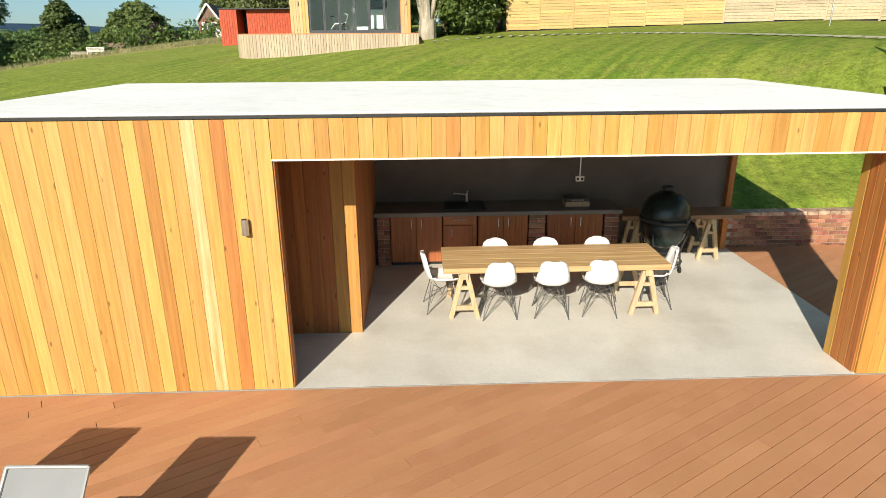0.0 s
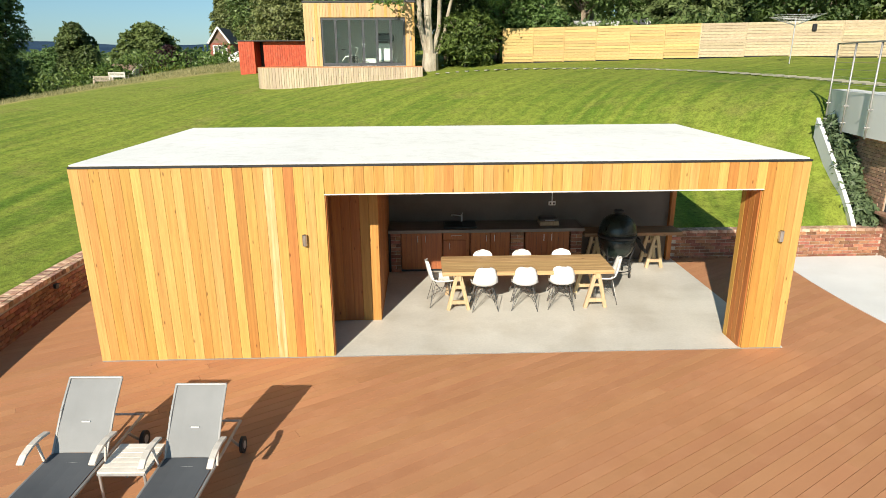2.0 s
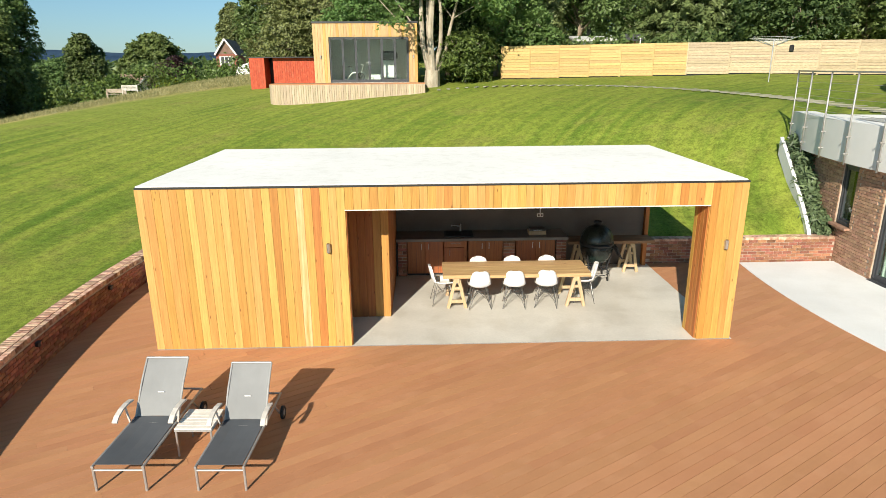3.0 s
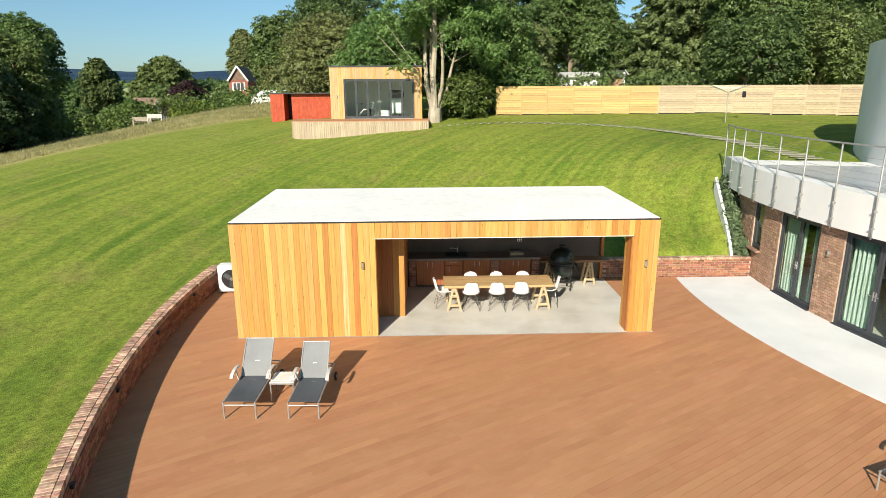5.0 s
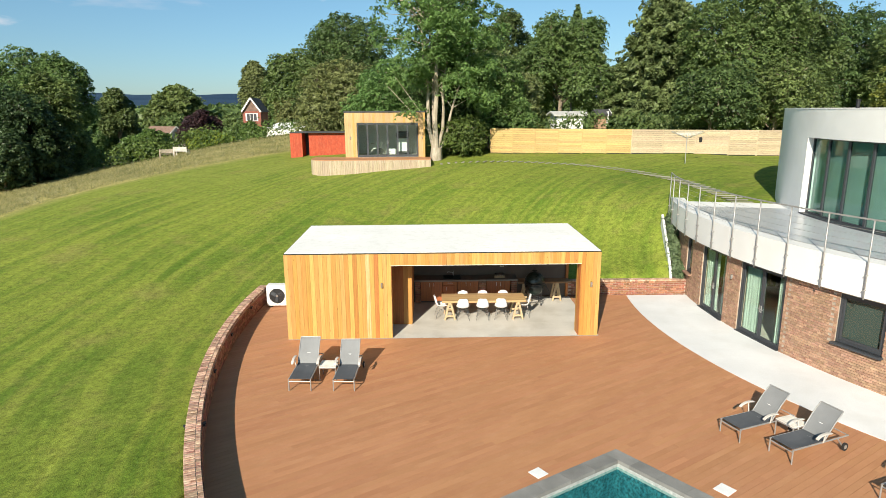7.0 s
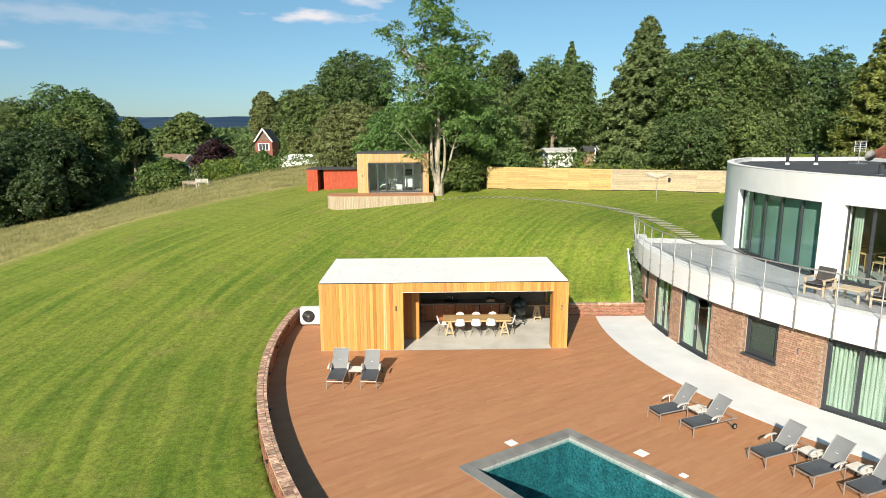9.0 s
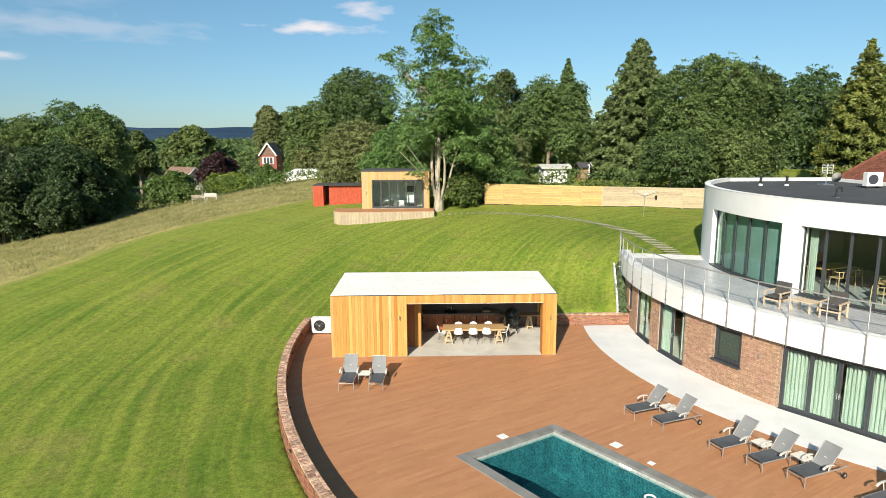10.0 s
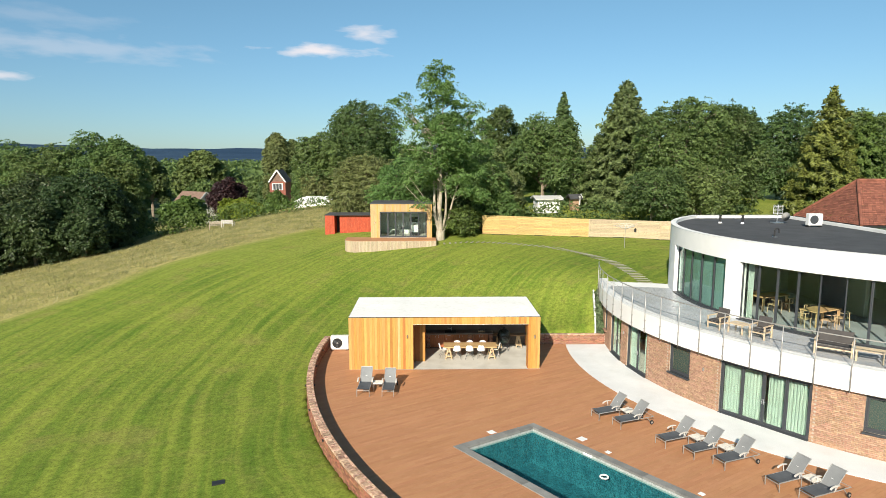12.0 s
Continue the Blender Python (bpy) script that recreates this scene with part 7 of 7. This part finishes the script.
def ash_tree(x, y, top, seed):
    """The tall open ash beside the garden room: several pale stems, airy foliage."""
    rng = np.random.default_rng(seed)
    z0 = ground_at(x, y)
    h = top - z0
    t = thing("ash_tree", Matrix.Translation((x, y, z0)), "tall many-stemmed ash tree with airy green foliage", "tree")
    limbs, clusters = [], []
    stems = [(-0.95, 0.2, 0.62, 0.17), (0.15, 0.0, 0.80, 0.22), (0.9, 0.5, 0.60, 0.14), (-0.3, 0.9, 0.66, 0.14), (2.2, 1.2, 0.5, 0.12)]
    limbs.append(((0, 0, -0.3), (0.05, 0, 0.9), 0.48, 0.40))
    for sx, sy, hf, r in stems:
        pts = [Vector((sx * 0.12, sy * 0.2, 0.7))]
        for k in range(1, 7):
            f = k / 6
            pts.append(Vector((sx * (0.25 + 0.9 * f) + rng.normal() * 0.12, sy * (0.3 + f) + rng.normal() * 0.12, 0.7 + (h * hf - 0.7) * f)))
        for k, (a, b) in enumerate(zip(pts, pts[1:])):
            limbs.append((a, b, r * (1 - k / 7.0), r * (1 - (k + 1) / 7.0)))
        for k in range(12):
            f = rng.uniform(0.40, 1.0)
            i = min(int(f * 6), 5)
            o = pts[i].lerp(pts[i + 1], f * 6 - i)
            th = rng.uniform(0, 2 * math.pi)
            L = rng.uniform(1.2, 3.3) * (1.15 - 0.45 * f)
            e = o + Vector((L * math.cos(th), L * math.sin(th), L * rng.uniform(0.25, 0.9)))
            limbs.append((o, e, r * 0.28, 0.015))
            clusters.append((e, rng.uniform(0.6, 1.25)))
            if rng.random() < 0.7:
                e2 = e + Vector((rng.normal() * 0.9, rng.normal() * 0.9, rng.uniform(-0.4, 0.9)))
                limbs.append((o.lerp(e, 0.6), e2, r * 0.15, 0.012))
                clusters.append((e2, rng.uniform(0.5, 1.0)))
    for k in range(40):
        f = k / 39
        zz = h * (0.50 + 0.47 * f)
        rr = 3.1 * math.sqrt(max(0.02, 1 - (f * 1.04 - 0.12) ** 2 * 1.1))
        th = rng.uniform(0, 2 * math.pi)
        q = rng.uniform(0.1, 1.0)
        clusters.append(((0.2 + rr * q * math.cos(th), rr * q * math.sin(th), zz), rng.uniform(0.6, 1.2)))
    for k in range(26):
        th = rng.uniform(0, 2 * math.pi)
        rr = rng.uniform(1.5, 4.1)
        clusters.append(((0.7 + rr * math.cos(th), rr * math.sin(th), h * rng.uniform(0.22, 0.58)), rng.uniform(0.6, 1.15)))
    for dx, dz in ((-3.2, 0.74), (-3.8, 0.78), (-2.6, 0.70), (-4.3, 0.77), (-3.3, 0.81), (3.4, 0.76), (3.0, 0.70), (3.6, 0.66), (-2.9, 0.36), (-3.6, 0.33)):
        clusters.append(((dx, 0.0, h * dz), 0.7))
        limbs.append(((-0.5 if dx < 0 else 0.5, 0, h * (dz - 0.2)), (dx, 0.0, h * dz), 0.05, 0.012))
    C, O, R = [], [], []
    for c, r in clusters:
        k = int(9 * r * r + 4)
        d = rng.normal(size=(k, 3))
        d /= np.linalg.norm(d, axis=1)[:, None]
        C.append(np.array(c) + d * r * rng.uniform(0.45, 1.05, (k, 1)) * np.array([1, 1, 0.8]))
        O.append(d)
        R.append(rng.uniform(0.22, 0.50, k))
    P, N = spray_points(rng, np.concatenate(C), np.concatenate(O), np.concatenate(R), 24)
    part("trunk", trunk_mesh(bmesh.new(), limbs), surface("ash_bark", (0.26, 0.22, 0.16), (0.44, 0.39, 0.31), 0.9, (6, 6, 2), (50, 50, 20), 0.25, 0.7, 0.01), t, "pale grey-brown bark")
    cr_ob = new("crown", leaf_mesh("crown", P, N, 0.125, L_ASH, rng, aspect=2.1))
    cr_ob.parent = t


ash_tree(5.25, 26.4, 20.2, 5)
broadleaf("laurel_bush", 7.3, 27.4, 6.9, 1.8, L_HEDGE, 11, leaf=0.17, low=0.0, label="dense glossy green laurel bush under the ash tree", group="shrubs")
broadleaf("elder_tree", 9.4, 30.6, 11.6, 3.0, L_ASH, 12, leaf=0.2, low=0.10, label="leafy green tree crowding behind the ash", airy=0.2)
broadleaf("elder_tree", 6.4, 31.8, 13.2, 3.2, L_DARK, 13, leaf=0.2, low=0.08, label="dark leafy tree crowding behind the ash")
broadleaf("elder_tree", 11.6, 33.5, 10.6, 2.9, L_OLIVE, 14, leaf=0.21, low=0.14, label="olive green leafy tree behind the fence", airy=0.2)
broadleaf("willow_tree", -3.1, 40.5, 11.8, 4.1, L_OLIVE, 15, leaf=0.21, low=0.02, label="dense olive green tree behind the garden room", lobes=16)
broadleaf("willow_tree", 1.4, 36.0, 11.4, 3.7, L_ASH, 16, leaf=0.2, low=0.05, label="green leafy tree behind the garden room")
broadleaf("oak_tree", -8.9, 86.0, 22.2, 7.4, L_DARK, 18, leaf=0.34, low=0.12, label="large dark green spreading oak tree", lobes=16)
broadleaf("oak_tree", -14.4, 78.0, 16.2, 5.9, L_OAK, 19, leaf=0.32, low=0.04, label="large green spreading oak tree", lobes=14)
broadleaf("hawthorn_tree", -15.6, 74.0, 9.8, 2.5, L_OLIVE, 17, leaf=0.3, low=0.02, label="rounded olive green tree beside the marquee")
broadleaf("alder_tree", 14.8, 62.0, 19.7, 4.0, L_DARK, 20, leaf=0.27, low=0.06, label="tall dark green tree beyond the fence")
broadleaf("maple_tree", 18.7, 47.0, 17.0, 5.0, L_OAK, 21, leaf=0.23, low=0.14, label="full round green tree beyond the fence", lobes=15)
broadleaf("maple_tree", 10.6, 48.0, 14.2, 4.4, L_OLIVE, 35, leaf=0.24, low=0.05, label="olive green tree beyond the fence")
broadleaf("maple_tree", 23.4, 62.0, 16.0, 4.2, L_OLIVE, 36, leaf=0.26, low=0.35, label="olive green tree beyond the fence", airy=0.2)
conifer("spruce_tree", 28.2, 44.0, 20.9, 6.6, L_CON, 22, tiers=84, leaf=0.27, dense=0.95)
conifer("spruce_tree", 31.4, 95.0, 25.3, 4.6, L_CON, 23, tiers=60, leaf=0.36, dense=1.0)
broadleaf("beech_tree", 32.2, 36.0, 17.9, 5.0, L_OAK, 24, leaf=0.22, low=0.06, label="large green tree overhanging the fence", lobes=17)
broadleaf("beech_tree", 25.6, 26.8, 10.4, 3.2, L_DARK, 25, leaf=0.2, low=0.16, label="dark green tree overhanging the fence", airy=0.15)
broadleaf("beech_tree", 30.2, 26.4, 10.6, 3.4, L_OAK, 37, leaf=0.2, low=0.12, label="green tree overhanging the fence", airy=0.1)
broadleaf("elder_tree", 11.3, 29.0, 8.3, 1.7, L_ASH, 38, leaf=0.18, low=0.12, label="small green tree leaning over the fence", airy=0.2)
broadleaf("beech_tree", 37.6, 38.0, 17.4, 4.6, L_DARK, 26, leaf=0.23, low=0.06, label="large dark green tree overhanging the fence")
broadleaf("lime_tree", 52.5, 58.0, 19.4, 6.6, L_DARK, 27, leaf=0.3, low=0.04, label="broad dark green tree beyond the tiled house", lobes=15)
broadleaf("lime_tree", 57.5, 47.0, 16.9, 5.4, L_OAK, 28, leaf=0.28, low=0.04, label="broad green tree beyond the tiled house")
broadleaf("lime_tree", 68.0, 60.0, 18.6, 8.0, L_OAK, 31, leaf=0.34, low=0.04, label="broad green tree beyond the tiled house")
conifer("golden_cypress", 44.5, 30.0, 18.6, 4.4, L_GOLD, 29, "golden green spreading conifer beside the tiled house", tiers=34, leaf=0.24, dense=1.5)
conifer("golden_cypress", 49.2, 31.5, 16.2, 4.6, L_HEDGE, 30, "deep green spreading conifer beside the tiled house", tiers=28, leaf=0.26, dense=1.3)
for k, (x, y, top_, r, mt_) in enumerate(((-50.7, 70, 16.3, 6.2, L_OAK), (-44.6, 66, 15.1, 4.6, L_OAK), (-57.5, 68, 14.4, 6.2, L_OAK), (-41.0, 58, 12.0, 3.7, L_OAK), (-65, 70, 14.9, 6.8, L_OAK), (-41.0, 50, 9.8, 5.0, L_SHADE),
                                          (-49.0, 52, 9.4, 5.2, L_SHADE), (-38.2, 50.5, 7.2, 3.2, L_SHADE), (-44.5, 44, 6.4, 4.0, L_SHADE), (-56.5, 50, 9.0, 5.4, L_SHADE), (-38.5, 44.5, 5.0, 2.8, L_SHADE), (-50, 41, 5.5, 4.0, L_SHADE))):
    broadleaf("hornbeam_tree", x, y, top_, r, mt_, 40 + k, leaf=0.29, low=0.0, label="full green tree at the meadow edge", group="meadow trees", lobes=15, cover=2.0)
broadleaf("scots_pine", -73.4, 141.0, 13.0, 4.6, L_DARK, 60, leaf=0.5, low=0.25, base=-5, label="dark flat-topped pine beyond the hedge", group="distant trees")
broadleaf("field_oak", -74.5, 182.0, 14.8, 8.6, L_OAK, 61, leaf=0.75, low=0.05, base=-5, label="broad round green field oak", group="distant trees")
broadleaf("copper_beech", -46.0, 121.0, 7.5, 4.7, L_PURPLE, 62, leaf=0.4, low=0.02, base=-2.5, label="dark purple-leaved copper beech", group="distant trees")
broadleaf("birch_tree", -37.4, 137.0, 19.4, 3.9, L_OLIVE, 63, leaf=0.4, low=0.05, base=-3, label="tall slender grey-green birch tree", group="distant trees", lobes=34, airy=0.1)
broadleaf("birch_tree", -33.4, 139.0, 17.8, 3.3, L_OLIVE, 64, leaf=0.4, low=0.05, base=-3, label="tall slender grey-green birch tree", group="distant trees", lobes=34, airy=0.1)
for k, (x, y, top_, r, mt_) in enumerate(((-54, 128, 6.5, 5.5, L_OAK), (-27, 125, 12.0, 4.5, L_OAK), (-38, 142, 8, 6, L_DARK), (-95, 170, 8.0, 8.0, L_OAK), (-36.5, 98, 3.4, 3.4, L_LIME), (-33.0, 96, 3.2, 2.0, L_LIME), (-48, 100, 3.6, 4.5, L_HEDGE),
                                          (-110, 200, 8, 10, L_OAK), (-50, 175, 7, 9, L_OAK), (-20, 130, 13, 7, L_OAK), (-86, 130, 7, 8, L_OAK), (-2, 105, 15, 7, L_OAK), (42, 90, 15.5, 7, L_OAK), (20, 84, 15.5, 6, L_OAK), (84, 74, 19, 9, L_OAK))):
    broadleaf("field_tree", x, y, top_, r, mt_, 70 + k, leaf=0.55, low=0.03, base=min(ground_at(x, y), top_ - 5), label="rounded green field tree in the distance" if mt_ != L_LIME else "bright lime green garden shrub in the distance", group="distant trees", cover=1.0)

broadleaf("garden_shrub", -26.6, 92.0, 5.4, 2.3, L_HEDGE, 99, leaf=0.36, low=0.0, label="rounded green shrub before the brick cottage", group="shrubs")


def hedge(x0, y0, x1, y1, h, w, mat, seed, label, leaf=0.2, per=26):
    rng = np.random.default_rng(seed)
    a, b = Vector((x0, y0, 0)), Vector((x1, y1, 0))
    n = int((b - a).length / 0.8)
    cl = []
    for k in range(n + 1):
        p = a.lerp(b, k / n)
        z = ground_at(p.x, p.y)
        for q in range(3):
            cl.append(((p.x + rng.normal() * w * 0.25, p.y + rng.normal() * w * 0.25, z + h * (0.2 + 0.3 * q) + rng.normal() * 0.12), w * rng.uniform(0.5, 0.75)))
    P, N = cluster_points(rng, cl, per * 2.2)
    t = thing("hedge", label=label, category="hedge", group="hedges")
    ob = new("foliage", leaf_mesh("foliage", P, N, leaf, mat, rng))
    ob.parent = t
    part("stems", trunk_mesh(bmesh.new(), [((c[0], c[1], ground_at(c[0], c[1]) - 0.1), c, 0.04, 0.02) for c, r in cl[::6]], 5), M_BARK, t)


hedge(-35, 56, -22, 58, 2.7, 1.6, L_HEDGE, 90, "long clipped green field hedge")
hedge(-22, 58, -10.0, 59.5, 1.9, 1.3, L_HEDGE, 91, "long clipped green field hedge")
hedge(10, 34, 36, 29, 2.2, 1.4, L_DARK, 92, "dark green hedge behind the slatted fence")
hedge(22.5, 52, 40, 47, 2.6, 1.6, L_HEDGE, 93, "garden hedge beyond the fence")

# planting between kerb and house wall
rng = np.random.default_rng(77)
cl = []
for k in range(34):
    f = k / 33
    y = 4.75 + 2.5 * f
    xk = 14.55 + 0.55 * f ** 0.8
    hx = HOUSE_C.x - math.sqrt(HOUSE_R ** 2 - (y - HOUSE_C.y) ** 2)
    cl.append(((xk + (hx - xk) * rng.uniform(0.25, 0.7), y, 0.62 + 2.1 * f + rng.uniform(0.0, 0.15)), rng.uniform(0.16, 0.27)))
P, N = cluster_points(rng, cl, 2600)
plants = thing("lavender_planting", label="low grey-green lavender bushes beside the house wall", category="shrubs")
ob = new("foliage", leaf_mesh("foliage", P, N, 0.07, L_LAV, rng, aspect=2.6))
ob.parent = plants
part("stems", trunk_mesh(bmesh.new(), [((c[0], c[1], c[2] - 0.5), c, 0.02, 0.01) for c, r in cl[::3]], 5), M_BARK, plants)
bed = bmesh.new()
l_, r_ = [], []
for k in range(15):
    f = k / 14
    y = 4.62 + 2.75 * f
    l_.append((14.46 + 0.55 * f ** 0.8, y, 0.50 + 2.15 * f))
    r_.append((HOUSE_C.x - math.sqrt((HOUSE_R - 0.1) ** 2 - (y - HOUSE_C.y) ** 2), y, 0.50 + 2.15 * f))
quad_strip(bed, l_, r_)
bed_ob = part("planting_bed", bed, surface("dark_soil", (0.035, 0.024, 0.016), (0.06, 0.045, 0.03), 0.95, (6, 6, 6), (60, 60, 60), 0.3, 0.6, 0.01))
tagged(bed_ob, "sloping bed of dark soil", "planting bed", kind="structure")

# ---- distant houses ----
def cottage(x, y, z, w, d, h, ridge, rz, wall, roof, label, gable_mat=None):
    t = thing("cottage", pose(x, y, z, 0, 0, rz), label, "house", "distant houses")
    part("wall", boxed(-w / 2, w / 2, 0, d, -3, h), wall, t)
    for yy in (0.02, d - 0.02):
        g_ = bmesh.new()
        vs = [g_.verts.new(p) for p in ((-w / 2, yy, h), (w / 2, yy, h), (0, yy, ridge))]
        g_.faces.new(vs)
        part("gable", g_, gable_mat or wall, t)
    rf = bmesh.new()
    for sx in (-1, 1):
        L = math.hypot(w / 2 + 0.3, ridge - h)
        an = math.atan2(ridge - h, w / 2)
        box(rf, 0, L + 0.1, -0.35, d + 0.35, 0, 0.14, m=Matrix.Translation((0, 0, ridge)) @ (Matrix.Rotation(an, 4, "Y") if sx > 0 else Matrix.Rotation(math.pi - an, 4, "Y") @ Matrix.Translation((0, 0, -0.14))))
    part("roof", rf, roof, t)
    for sx in (-1, 1):
        an = math.atan2(ridge - h, w / 2)
        L = math.hypot(w / 2, ridge - h)
        bg = bmesh.new()
        box(bg, 0, L + 0.2, -0.40, -0.36, -0.16, 0.1, m=Matrix.Translation((0, 0, ridge + 0.04)) @ (Matrix.Rotation(an, 4, "Y") if sx > 0 else Matrix.Rotation(math.pi - an, 4, "Y")))
        part("bargeboard", bg, M_WHITE, t)
    for zz, hh in ((h * 0.18, 1.3), (h * 0.68, 1.4)):
        wi = part("window", boxed(-1.1, 1.1, -0.05, 0.02, zz, zz + hh, 0.01), M_WHITE, t)
        for k in range(3):
            part("pane", boxed(-0.85 + 0.6 * k, -0.35 + 0.6 * k, -0.06, -0.045, zz + 0.1, zz + hh - 0.1), M_GREYFRAME, wi)
    return t


cottage(-27.3, 96.0, 1.6, 3.2, 9.0, 5.5, 7.8, 6, M_BRICK, M_BROWNTILE, "gabled brick cottage with white bargeboards and windows", M_BROWNTILE)
cottage(-50.5, 119.0, -3.4, 6.0, 9.0, 4.4, 7.2, 55, M_WHITE, M_BROWNTILE, "white cottage with a brown tiled roof")
bung = cottage(19.5, 41.6, 3.2, 2.6, 2.6, 3.5, 3.75, 92, M_WHITE, M_PCAP, "low white bungalow behind the hedge")
cottage(22.0, 41.8, 3.2, 1.4, 0.8, 3.6, 3.9, 92, M_HBRICK, M_FELT, "low brick outbuilding behind the hedge")
tent = thing("marquee", pose(-14.0, 66.0, 3.6, 0, 0, 4), "low white garden marquee with a pitched roof", "marquee")
part("side_wall", boxed(-3.2, 3.2, 0, 4, -0.5, 1.25, 0.03), M_WHITE, tent)
rf = bmesh.new()
vs = [rf.verts.new(p) for p in ((-3.4, -0.2, 1.25), (3.4, -0.2, 1.25), (3.4, 4.2, 1.25), (-3.4, 4.2, 1.25), (-1.8, 2, 2.0), (1.8, 2, 2.0))]
for f in ((0, 1, 5, 4), (1, 2, 5), (2, 3, 4, 5), (3, 0, 4)):
    rf.faces.new([vs[k] for k in f])
part("canopy", rf, M_WHITE, tent)


def garden_bench(x, y, rz, mat, label):
    t = thing("garden_bench", pose(x, y, ground_at(x, y), 0, 0, rz), label, "bench", "garden benches")
    for k in range(4):
        part("slat", boxed(-0.8, 0.8, -0.25 + 0.13 * k, -0.14 + 0.13 * k, 0.46, 0.49, 0.004), mat, t)
        part("back_slat", boxed(-0.8, 0.8, 0.28, 0.31, 0.56 + 0.11 * k, 0.64 + 0.11 * k, 0.004), mat, t)
    for sx in (-0.78, 0.78):
        part("leg", boxed(sx - 0.04, sx + 0.04, -0.26, -0.18, -0.1, 0.7, 0.005), mat, t)
        part("leg", boxed(sx - 0.04, sx + 0.04, 0.25, 0.33, -0.1, 1.0, 0.005), mat, t)
        part("armrest", boxed(sx - 0.045, sx + 0.045, -0.28, 0.3, 0.68, 0.72, 0.005), mat, t)


garden_bench(-23.0, 51.2, 170, M_ARM, "pale painted wooden bench in the meadow")
garden_bench(-25.2, 52.6, 20, M_TEAK, "weathered wooden bench in the meadow")

# ---- far woods: one band of trees across the valley ----
rng = np.random.default_rng(31)
cl = []
for k in range(900):
    a = rng.uniform(-0.75, 0.75)
    d = rng.uniform(190, 900)
    r = rng.uniform(5.0, 9.0)
    x, y = d * math.sin(a), d * math.cos(a)
    if y < 150 + 0.4 * abs(x):
        continue
    cl.append(((x, y, -6 + r * 0.7 + d * 0.011), r))
    cl.append(((x + rng.normal() * r * 0.7, y + rng.normal() * r * 0.7, -7 + r * 1.1 + d * 0.011), r * 0.7))
P, N = cluster_points(rng, cl, 1.1)
fw = new("far_woods", leaf_mesh("far_woods", P, N, 2.3, L_OAK, rng))
tagged(fw, "rolling green woodland across the valley", "woods", kind="stuff")

# small dark cover in the lawn
cover = part("drain_cover", boxed(-0.22, 0.22, -0.14, 0.14, -0.03, 0.03, 0.006), M_BLACK)
cover.matrix_basis = pose(-3.17, -11.2, ground_at(-3.17, -11.2) + 0.01, 0, 0, 20)
tagged(cover, "small dark drain cover set in the lawn", "drain cover")

# ---- meadow grass ----
rng = np.random.default_rng(9)
n = 42000
mx_ = rng.uniform(-52, -2, n)
my_ = rng.uniform(-6, 62, n)
edge = past_edge(mx_, my_)
ok = (edge < -0.2 - np.abs(rng.normal(size=n)) * 0.5) & (rng.random(n) < np.clip((my_ + 2) / 30, 0.1, 1))
mx_, my_ = mx_[ok], my_[ok]
mz_ = lawn_z(mx_, my_)
k = len(mx_)
bl = 4
base = np.repeat(np.stack([mx_, my_, mz_], 1), bl, 0) + np.concatenate([rng.normal(size=(k * bl, 2)) * 0.22, np.full((k * bl, 1), -0.03)], 1)
tip = base + np.concatenate([rng.normal(size=(k * bl, 2)) * 0.14, rng.uniform(0.10, 0.34, (k * bl, 1))], 1)
th = rng.uniform(0, math.pi, k * bl)
wv = np.stack([np.cos(th), np.sin(th), np.zeros(k * bl)], 1) * 0.02
v = np.stack([base - wv, base + wv, tip], 1).reshape(-1, 3)
me = bpy.data.meshes.new("meadow_grass")
me.from_pydata(v.tolist(), [], np.arange(len(v)).reshape(-1, 3).tolist())
me.materials.append(leafy("dry_grass", (0.19, 0.195, 0.06), (0.43, 0.365, 0.15), 0.4, 0.0))
tagged(new("meadow_grass", me), "long dry seeding meadow grass", "meadow grass", kind="stuff")

# ---- the nearest deck boards, one by one ----
for c, a, b in near_runs:
    p = d_along * (a + b) / 2 + d_across * c
    block("deck_board", M_DECK, deck, (p.x, p.y, -0.0125), (round(b - a - 0.004, 2), BOARD - 0.006, 0.025), DECK_TURN, bevel=0.0)
